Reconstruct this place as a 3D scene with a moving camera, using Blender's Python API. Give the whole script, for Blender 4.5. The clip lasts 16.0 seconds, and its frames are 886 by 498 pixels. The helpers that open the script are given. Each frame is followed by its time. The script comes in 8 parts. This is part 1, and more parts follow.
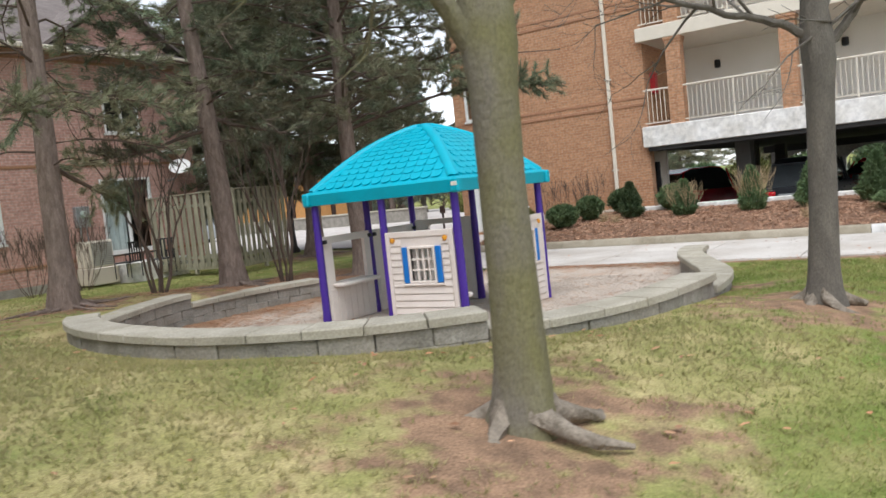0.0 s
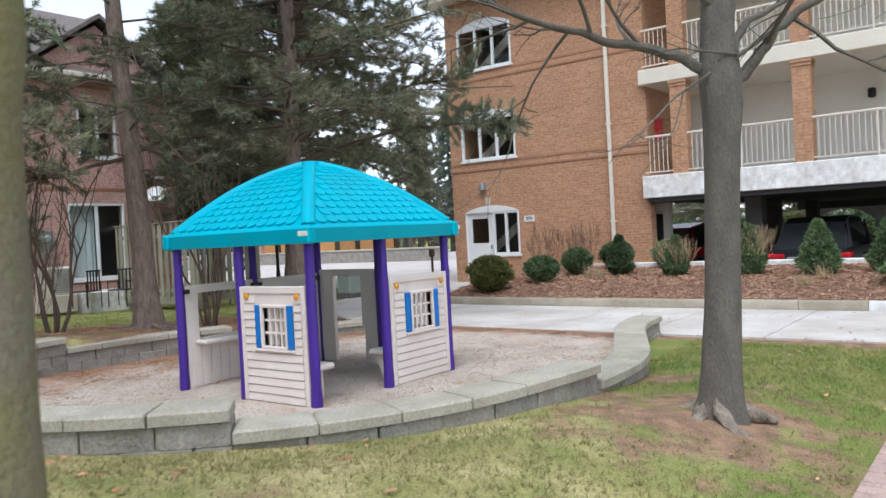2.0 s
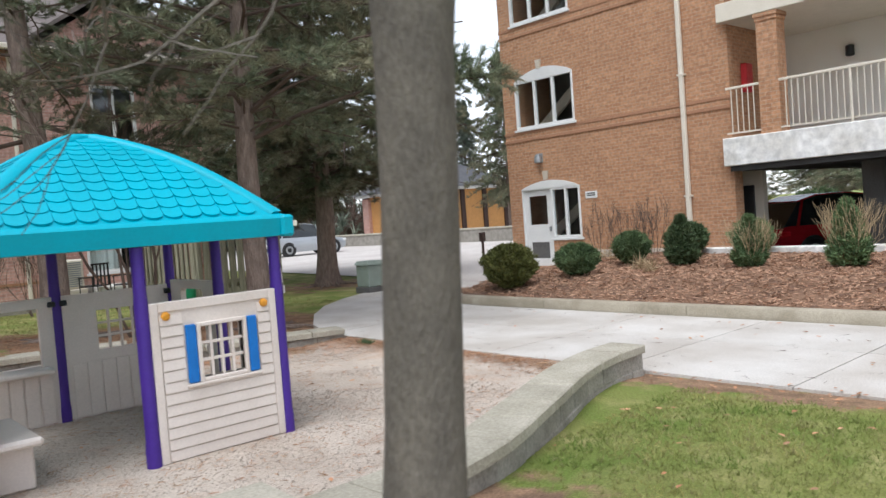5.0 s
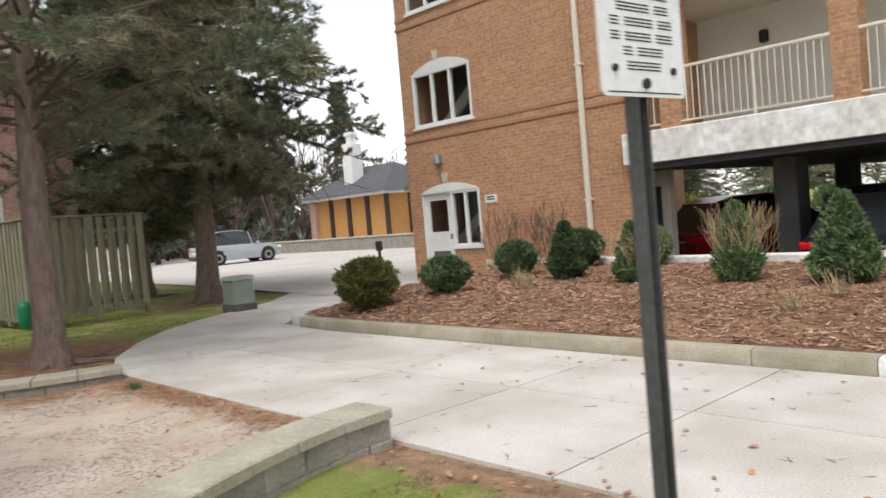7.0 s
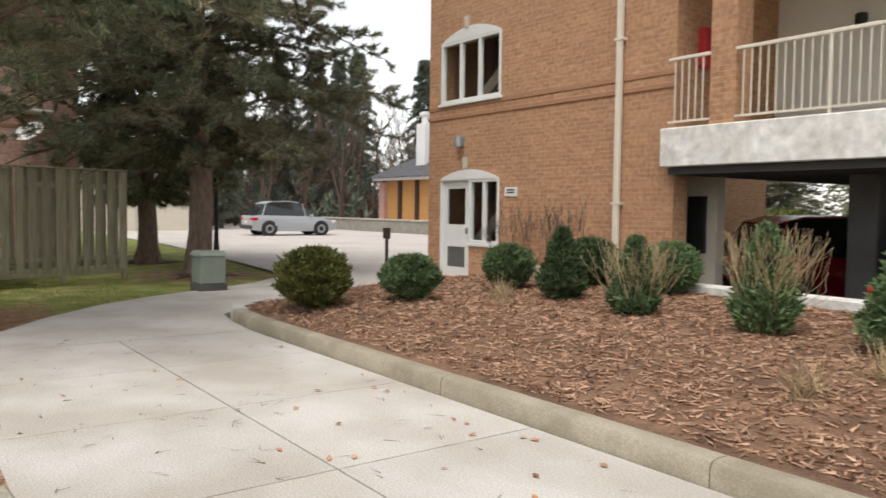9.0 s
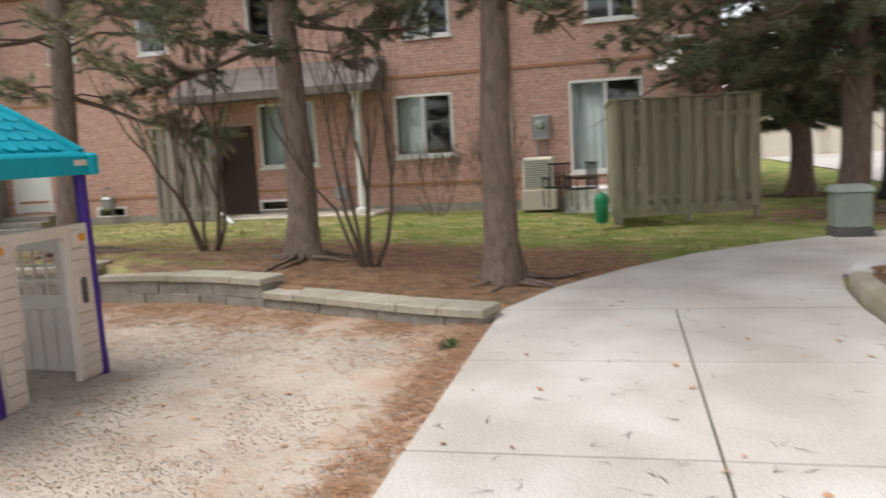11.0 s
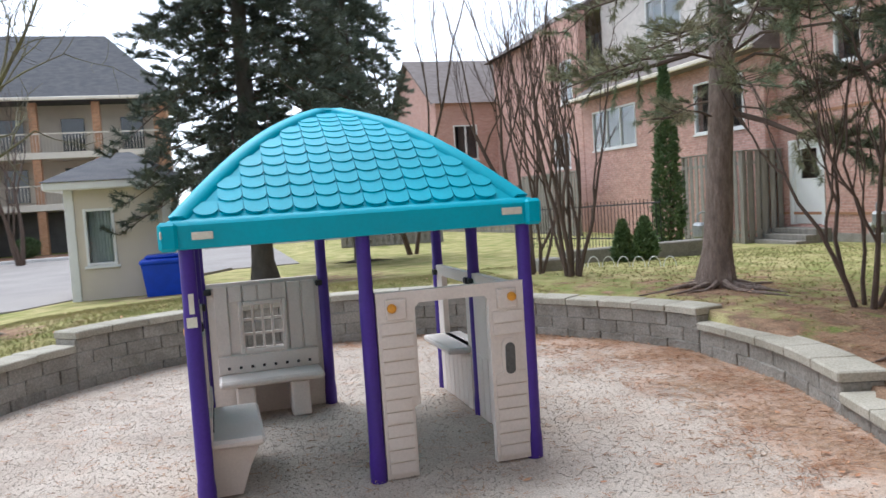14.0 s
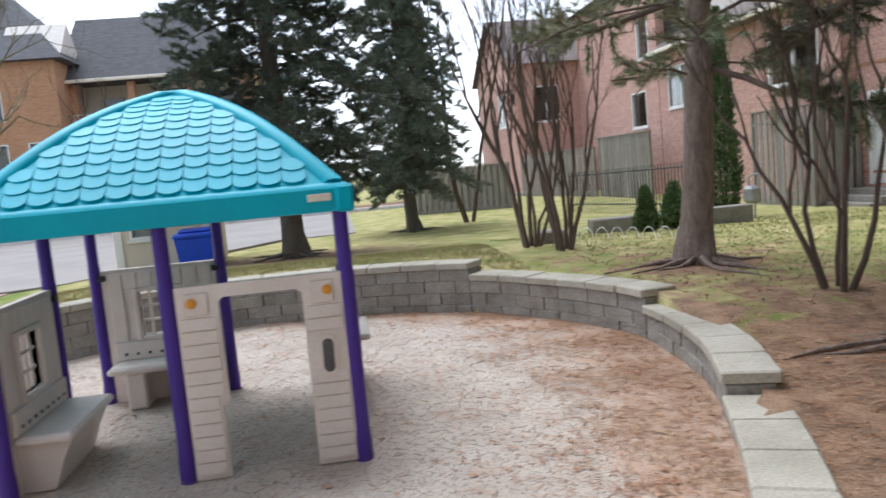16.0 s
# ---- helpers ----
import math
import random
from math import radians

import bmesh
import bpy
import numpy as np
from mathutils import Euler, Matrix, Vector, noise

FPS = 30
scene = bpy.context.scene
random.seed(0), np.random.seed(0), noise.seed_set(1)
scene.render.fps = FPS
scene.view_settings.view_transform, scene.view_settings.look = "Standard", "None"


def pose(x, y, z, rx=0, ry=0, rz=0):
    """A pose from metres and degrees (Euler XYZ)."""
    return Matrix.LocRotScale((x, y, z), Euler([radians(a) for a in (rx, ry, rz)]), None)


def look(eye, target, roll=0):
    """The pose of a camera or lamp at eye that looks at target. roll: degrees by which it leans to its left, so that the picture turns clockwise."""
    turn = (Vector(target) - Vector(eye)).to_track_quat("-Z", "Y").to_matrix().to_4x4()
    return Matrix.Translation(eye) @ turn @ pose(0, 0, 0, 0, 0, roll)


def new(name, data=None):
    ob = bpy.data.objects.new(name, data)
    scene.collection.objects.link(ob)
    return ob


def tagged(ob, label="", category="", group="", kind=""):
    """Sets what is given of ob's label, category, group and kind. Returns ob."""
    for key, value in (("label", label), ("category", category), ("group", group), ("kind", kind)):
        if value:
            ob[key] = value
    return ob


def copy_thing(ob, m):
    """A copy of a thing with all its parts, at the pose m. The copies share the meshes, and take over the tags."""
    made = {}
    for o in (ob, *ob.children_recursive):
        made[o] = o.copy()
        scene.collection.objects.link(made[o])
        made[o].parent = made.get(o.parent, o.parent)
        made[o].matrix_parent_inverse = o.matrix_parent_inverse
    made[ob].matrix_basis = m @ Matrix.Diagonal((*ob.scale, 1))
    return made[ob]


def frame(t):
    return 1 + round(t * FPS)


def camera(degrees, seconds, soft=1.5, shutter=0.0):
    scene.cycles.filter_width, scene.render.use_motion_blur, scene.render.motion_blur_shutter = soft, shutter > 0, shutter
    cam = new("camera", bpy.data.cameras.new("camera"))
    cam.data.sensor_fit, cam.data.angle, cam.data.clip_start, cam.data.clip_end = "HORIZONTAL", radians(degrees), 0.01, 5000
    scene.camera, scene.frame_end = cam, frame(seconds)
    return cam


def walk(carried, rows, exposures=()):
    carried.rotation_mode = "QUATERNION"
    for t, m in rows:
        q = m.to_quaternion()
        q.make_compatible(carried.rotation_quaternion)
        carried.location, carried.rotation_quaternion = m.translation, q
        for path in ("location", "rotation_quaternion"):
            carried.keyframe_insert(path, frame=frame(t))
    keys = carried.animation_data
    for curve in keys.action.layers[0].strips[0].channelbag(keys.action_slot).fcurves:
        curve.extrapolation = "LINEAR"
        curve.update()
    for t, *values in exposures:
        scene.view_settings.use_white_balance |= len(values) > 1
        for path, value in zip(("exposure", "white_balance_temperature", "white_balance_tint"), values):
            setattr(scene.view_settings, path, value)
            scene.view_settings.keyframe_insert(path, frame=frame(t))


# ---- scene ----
cam = camera(60.0, 16.0, shutter=0.3)
METRES, EYE, TILT, LEAN, TURN = 20.0, 1.5, 0.0, 0.0, 33.7
ROWS = [
    (0.0, 0.0, 0.0, 0.0, -0.44, -4.19, 5.98),
    (0.5, 0.0256, 0.0141, 0.0014, -0.59, -2.89, 4.1),
    (1.0, 0.0505, 0.0331, 0.0026, -0.56, -2.06, 3.44),
    (1.5, 0.0754, 0.0522, 0.0019, 0.27, -1.0, 3.34),
    (2.0, 0.0958, 0.0753, 0.001, 3.53, -1.12, 3.03),
    (2.5, 0.115, 0.1029, 0.0028, 6.19, 0.37, 5.18),
    (3.0, 0.1322, 0.1306, 0.0033, 8.64, 0.1, 5.31),
    (3.5, 0.1489, 0.1611, 0.0026, 9.35, -1.41, 5.3),
    (6.0, 0.2523, 0.2969, 0.0024, 16.76, -2.21, 3.66),
    (6.5, 0.2712, 0.3247, 0.0017, 15.43, -1.27, 4.35),
    (7.0, 0.2891, 0.357, 0.0002, 12.97, -2.33, 4.89),
    (7.5, 0.3075, 0.3879, 0.0002, 10.04, -2.32, 4.94),
    (8.0, 0.322, 0.4192, 0.001, 10.12, -1.31, 2.48),
    (10.5, 0.3279, 0.5843, -0.0015, 53.74, -8.22, 1.48),
    (11.0, 0.3097, 0.609, 0.0024, 69.29, -7.57, 3.37),
    (11.5, 0.292, 0.633, 0.0053, 82.56, -5.82, 2.96),
    (12.0, 0.2719, 0.6544, 0.0076, 91.11, -5.6, 3.91),
    (12.5, 0.2527, 0.676, 0.0094, 103.01, -3.9, 3.86),
    (13.0, 0.2346, 0.6935, 0.0091, 113.94, -3.63, 3.38),
    (13.5, 0.2122, 0.7096, 0.0096, 123.11, -3.65, 3.47),
    (14.0, 0.1926, 0.726, 0.0103, 129.75, -3.83, 3.69),
    (14.5, 0.1726, 0.7383, 0.0091, 134.66, -4.64, 1.98),
    (15.0, 0.1543, 0.7526, 0.0093, 139.22, -5.62, 2.46),
    (15.5, 0.1355, 0.7665, 0.0098, 141.86, -6.3, 3.46),
    (16.0, 0.1114, 0.7804, 0.0098, 138.43, -5.97, 5.18),
]
walk(cam, [(t, pose(0, 0, EYE, TILT, LEAN, TURN) @ pose(METRES * x, METRES * y, METRES * z, 90 + pitch, roll, yaw)) for t, x, y, z, yaw, pitch, roll in ROWS],
     exposures=[(0.0, 0.98, 6200, 10), (0.6, 0.98, 5750, 10), (3.5, 1.0, 5900, 10), (6.3, 0.95, 6300, 10), (8.2, 0.85, 6750, 10), (10.5, 0.92, 6650, 10), (11.3, 1.15, 6400, 10), (12.5, 1.3, 5750, 10), (16.0, 1.25, 5800, 10)])

# ---- world and sun: an overcast day ----
world = bpy.data.worlds.new("overcast_sky")
scene.world = world
world.use_nodes = True
wn, wl = world.node_tree.nodes, world.node_tree.links
sky = wn.new("ShaderNodeTexSky")
sky.sky_type = "NISHITA"
sky.sun_disc = False
sky.sun_elevation, sky.sun_rotation = radians(62), radians(153)
sky.air_density, sky.dust_density, sky.ozone_density = 1.0, 0.6, 1.0
grey = wn.new("ShaderNodeHueSaturation")
grey.inputs["Saturation"].default_value = 0.22
wl.new(sky.outputs[0], grey.inputs["Color"])
wl.new(grey.outputs[0], wn["Background"].inputs[0])
wn["Background"].inputs[1].default_value = 0.13
sun_data = bpy.data.lights.new("sun", "SUN")
sun_data.energy, sun_data.angle, sun_data.color = 1.4, radians(40), (1.0, 0.97, 0.93)
sun = new("sun", sun_data)
sun.matrix_world = look((6, -12, 27.5), (0, 0, 0))


# ---- materials ----
def mat(name, base, rough=0.7, second=None, scale=6.0, amount=0.5, fine=60.0, bump=0.3, bump_scale=None, metal=0.0, depth=0.01, per_piece=0.0, stretch=(1, 1, 1), spec=0.4, grain=0.18):
    """A surface: two colours mixed by coarse noise, fine grain in value, fine relief."""
    m = bpy.data.materials.new(name)
    m.use_nodes = True
    n, l = m.node_tree.nodes, m.node_tree.links
    b = n["Principled BSDF"]
    b.inputs["Roughness"].default_value, b.inputs["Metallic"].default_value = rough, metal
    b.inputs["Specular IOR Level"].default_value = spec
    geo = n.new("ShaderNodeNewGeometry")
    mp = n.new("ShaderNodeMapping")
    mp.inputs["Scale"].default_value = stretch
    l.new(geo.outputs["Position"], mp.inputs[0])
    big = n.new("ShaderNodeTexNoise")
    big.inputs["Scale"].default_value, big.inputs["Detail"].default_value = scale, 5
    small = n.new("ShaderNodeTexNoise")
    small.inputs["Scale"].default_value, small.inputs["Detail"].default_value = fine, 3
    l.new(mp.outputs[0], big.inputs[0])
    l.new(mp.outputs[0], small.inputs[0])
    ramp = n.new("ShaderNodeMapRange")
    ramp.inputs[1].default_value, ramp.inputs[2].default_value = 0.35, 0.65
    l.new(big.outputs[0], ramp.inputs[0])
    mix = n.new("ShaderNodeMix")
    mix.data_type = "RGBA"
    second = second or tuple(c * 0.72 for c in base)
    mix.inputs[6].default_value, mix.inputs[7].default_value = (*base, 1), (*second, 1)
    mul = n.new("ShaderNodeMath")
    mul.operation = "MULTIPLY"
    mul.inputs[1].default_value = amount
    l.new(ramp.outputs[0], mul.inputs[0])
    l.new(mul.outputs[0], mix.inputs[0])
    hsv = n.new("ShaderNodeHueSaturation")
    l.new(mix.outputs[2], hsv.inputs["Color"])
    val = n.new("ShaderNodeMapRange")
    val.inputs[1].default_value, val.inputs[2].default_value, val.inputs[3].default_value, val.inputs[4].default_value = 0.3, 0.7, 1 - grain, 1 + grain
    l.new(small.outputs[0], val.inputs[0])
    out = val.outputs[0]
    if per_piece:
        info = n.new("ShaderNodeObjectInfo")
        pr = n.new("ShaderNodeMapRange")
        pr.inputs[3].default_value, pr.inputs[4].default_value = 1 - per_piece, 1 + per_piece
        l.new(info.outputs["Random"], pr.inputs[0])
        isl = n.new("ShaderNodeMapRange")
        isl.inputs[3].default_value, isl.inputs[4].default_value = 1 - per_piece, 1 + per_piece
        l.new(geo.outputs["Random Per Island"], isl.inputs[0])
        m1 = n.new("ShaderNodeMath")
        m1.operation = "MULTIPLY"
        l.new(pr.outputs[0], m1.inputs[0])
        l.new(isl.outputs[0], m1.inputs[1])
        m2 = n.new("ShaderNodeMath")
        m2.operation = "MULTIPLY"
        l.new(m1.outputs[0], m2.inputs[0])
        l.new(out, m2.inputs[1])
        out = m2.outputs[0]
    l.new(out, hsv.inputs["Value"])
    l.new(hsv.outputs[0], b.inputs["Base Color"])
    if bump:
        bp = n.new("ShaderNodeBump")
        bp.inputs["Strength"].default_value, bp.inputs["Distance"].default_value = bump, depth
        src = small
        if bump_scale:
            src = n.new("ShaderNodeTexNoise")
            src.inputs["Scale"].default_value, src.inputs["Detail"].default_value = bump_scale, 4
            l.new(mp.outputs[0], src.inputs[0])
        l.new(src.outputs[0], bp.inputs["Height"])
        l.new(bp.outputs[0], b.inputs["Normal"])
    return m


def brick_mat(name, c1, c2, mortar, stain):
    """Running-bond brickwork at 0.215 by 0.075 m, on walls along x or y."""
    m = bpy.data.materials.new(name)
    m.use_nodes = True
    n, l = m.node_tree.nodes, m.node_tree.links
    b = n["Principled BSDF"]
    b.inputs["Roughness"].default_value = 0.88
    geo = n.new("ShaderNodeNewGeometry")
    sep = n.new("ShaderNodeSeparateXYZ")
    l.new(geo.outputs["Position"], sep.inputs[0])
    add = n.new("ShaderNodeMath")
    l.new(sep.outputs[0], add.inputs[0])
    l.new(sep.outputs[1], add.inputs[1])
    com = n.new("ShaderNodeCombineXYZ")
    l.new(add.outputs[0], com.inputs[0])
    l.new(sep.outputs[2], com.inputs[1])
    br = n.new("ShaderNodeTexBrick")
    br.inputs["Scale"].default_value = 1.0
    br.inputs["Brick Width"].default_value, br.inputs["Row Height"].default_value = 0.215, 0.075
    br.inputs["Mortar Size"].default_value, br.inputs["Mortar Smooth"].default_value = 0.006, 0.3
    br.inputs["Bias"].default_value = 0.0
    br.inputs["Color1"].default_value, br.inputs["Color2"].default_value, br.inputs["Mortar"].default_value = (*c1, 1), (*c2, 1), (*mortar, 1)
    l.new(com.outputs[0], br.inputs["Vector"])
    big = n.new("ShaderNodeTexNoise")
    big.inputs["Scale"].default_value, big.inputs["Detail"].default_value = 0.9, 6
    l.new(geo.outputs["Position"], big.inputs[0])
    rg = n.new("ShaderNodeMapRange")
    rg.inputs[1].default_value, rg.inputs[2].default_value, rg.inputs[4].default_value = 0.4, 0.75, 0.55
    l.new(big.outputs[0], rg.inputs[0])
    mix = n.new("ShaderNodeMix")
    mix.data_type = "RGBA"
    l.new(rg.outputs[0], mix.inputs[0])
    l.new(br.outputs[0], mix.inputs[6])
    mix.inputs[7].default_value = (*stain, 1)
    fine = n.new("ShaderNodeTexNoise")
    fine.inputs["Scale"].default_value = 14
    l.new(geo.outputs["Position"], fine.inputs[0])
    vr = n.new("ShaderNodeMapRange")
    vr.inputs[1].default_value, vr.inputs[2].default_value, vr.inputs[3].default_value, vr.inputs[4].default_value = 0.3, 0.7, 0.78, 1.2
    l.new(fine.outputs[0], vr.inputs[0])
    hsv = n.new("ShaderNodeHueSaturation")
    l.new(mix.outputs[2], hsv.inputs["Color"])
    l.new(vr.outputs[0], hsv.inputs["Value"])
    l.new(hsv.outputs[0], b.inputs["Base Color"])
    bp = n.new("ShaderNodeBump")
    bp.invert = True
    bp.inputs["Strength"].default_value, bp.inputs["Distance"].default_value = 0.5, 0.008
    l.new(br.outputs["Fac"], bp.inputs["Height"])
    l.new(bp.outputs[0], b.inputs["Normal"])
    return m


def glass_mat(name, tint, rough=0.02):
    m = bpy.data.materials.new(name)
    m.use_nodes = True
    b = m.node_tree.nodes["Principled BSDF"]
    b.inputs["Base Color"].default_value = (*tint, 1)
    b.inputs["Roughness"].default_value, b.inputs["IOR"].default_value = rough, 1.45
    b.inputs["Transmission Weight"].default_value = 1.0
    return m


def ground_mat():
    """Lawn and needle litter; the mesh's 'litter' attribute says which, ragged by noise."""
    m = bpy.data.materials.new("lawn_soil")
    m.use_nodes = True
    n, l = m.node_tree.nodes, m.node_tree.links
    b = n["Principled BSDF"]
    b.inputs["Roughness"].default_value = 0.95
    b.inputs["Specular IOR Level"].default_value = 0.15
    geo = n.new("ShaderNodeNewGeometry")

    def nz(scale, detail=5):
        t = n.new("ShaderNodeTexNoise")
        t.inputs["Scale"].default_value, t.inputs["Detail"].default_value = scale, detail
        l.new(geo.outputs["Position"], t.inputs[0])
        return t

    def rng(src, a, c, d=0.0, e=1.0):
        r = n.new("ShaderNodeMapRange")
        r.inputs[1].default_value, r.inputs[2].default_value, r.inputs[3].default_value, r.inputs[4].default_value = a, c, d, e
        l.new(src, r.inputs[0])
        return r.outputs[0]

    def blend(fac, a, c):
        x = n.new("ShaderNodeMix")
        x.data_type = "RGBA"
        l.new(fac, x.inputs[0])
        for k, v in ((6, a), (7, c)):
            if isinstance(v, tuple):
                x.inputs[k].default_value = (*v, 1)
            else:
                l.new(v, x.inputs[k])
        return x.outputs[2]

    att = n.new("ShaderNodeAttribute")
    att.attribute_name = "litter"
    dry = n.new("ShaderNodeAttribute")
    dry.attribute_name = "dry"
    green = blend(rng(nz(1.3).outputs[0], 0.35, 0.65), (0.15, 0.205, 0.045), (0.23, 0.24, 0.075))
    straw = blend(rng(nz(2.1).outputs[0], 0.4, 0.6), (0.46, 0.39, 0.19), (0.33, 0.31, 0.12))
    a1 = n.new("ShaderNodeMath")
    a1.operation = "ADD"
    l.new(dry.outputs["Fac"], a1.inputs[0])
    l.new(rng(nz(1.7).outputs[0], 0.3, 0.7, -0.45, 0.45), a1.inputs[1])
    grass = blend(rng(a1.outputs[0], 0.15, 0.85), green, straw)
    soil = blend(rng(nz(5).outputs[0], 0.35, 0.65), (0.2, 0.13, 0.085), (0.36, 0.23, 0.145))
    a2 = n.new("ShaderNodeMath")
    a2.operation = "ADD"
    l.new(att.outputs["Fac"], a2.inputs[0])
    l.new(rng(nz(3.0, 8).outputs[0], 0.3, 0.7, -0.4, 0.4), a2.inputs[1])
    col = blend(rng(a2.outputs[0], 0.35, 0.65), grass, soil)
    hsv = n.new("ShaderNodeHueSaturation")
    l.new(col, hsv.inputs["Color"])
    l.new(rng(nz(70, 4).outputs[0], 0.3, 0.7, 0.7, 1.3), hsv.inputs["Value"])
    l.new(hsv.outputs[0], b.inputs["Base Color"])
    bp = n.new("ShaderNodeBump")
    bp.inputs["Strength"].default_value, bp.inputs["Distance"].default_value = 0.8, 0.03
    l.new(nz(45, 5).outputs[0], bp.inputs["Height"])
    l.new(bp.outputs[0], b.inputs["Normal"])
    return m


def gravel_mat():
    """Grey-beige pea gravel: stones by cells, damp patches and reddish needle dust."""
    m = bpy.data.materials.new("pea_gravel")
    m.use_nodes = True
    n, l = m.node_tree.nodes, m.node_tree.links
    b = n["Principled BSDF"]
    b.inputs["Roughness"].default_value, b.inputs["Specular IOR Level"].default_value = 0.95, 0.2
    geo = n.new("ShaderNodeNewGeometry")
    cell = n.new("ShaderNodeTexVoronoi")
    cell.inputs["Scale"].default_value = 120
    l.new(geo.outputs["Position"], cell.inputs["Vector"])
    patch, dust = n.new("ShaderNodeTexNoise"), n.new("ShaderNodeTexNoise")
    patch.inputs["Scale"].default_value, patch.inputs["Detail"].default_value = 1.6, 6
    dust.inputs["Scale"].default_value, dust.inputs["Detail"].default_value = 2.2, 8
    near_wall = n.new("ShaderNodeAttribute")
    near_wall.attribute_name = "needle_dust"
    for t in (patch, dust):
        l.new(geo.outputs["Position"], t.inputs[0])

    def rng(src, a, c, d, e):
        r = n.new("ShaderNodeMapRange")
        r.inputs[1].default_value, r.inputs[2].default_value, r.inputs[3].default_value, r.inputs[4].default_value = a, c, d, e
        l.new(src, r.inputs[0])
        return r.outputs[0]

    base = n.new("ShaderNodeMix")
    base.data_type = "RGBA"
    base.inputs[6].default_value, base.inputs[7].default_value = (0.51, 0.44, 0.37, 1), (0.40, 0.33, 0.27, 1)
    l.new(rng(patch.outputs[0], 0.38, 0.66, 0.0, 0.8), base.inputs[0])
    red = n.new("ShaderNodeMix")
    red.data_type = "RGBA"
    red.inputs[7].default_value = (0.45, 0.30, 0.21, 1)
    add = n.new("ShaderNodeMath")
    l.new(rng(dust.outputs[0], 0.3, 0.7, -0.5, 0.5), add.inputs[0])
    l.new(near_wall.outputs["Fac"], add.inputs[1])
    l.new(rng(add.outputs[0], 0.2, 0.75, 0.0, 0.75), red.inputs[0])
    l.new(base.outputs[2], red.inputs[6])
    sep = n.new("ShaderNodeSeparateColor")
    l.new(cell.outputs["Color"], sep.inputs[0])
    hsv = n.new("ShaderNodeHueSaturation")
    l.new(red.outputs[2], hsv.inputs["Color"])
    l.new(rng(sep.outputs[0], 0.0, 1.0, 0.8, 1.2), hsv.inputs["Value"])
    l.new(hsv.outputs[0], b.inputs["Base Color"])
    bp = n.new("ShaderNodeBump")
    bp.invert = True
    bp.inputs["Strength"].default_value, bp.inputs["Distance"].default_value = 0.35, 0.006
    l.new(cell.outputs["Distance"], bp.inputs["Height"])
    l.new(bp.outputs[0], b.inputs["Normal"])
    return m


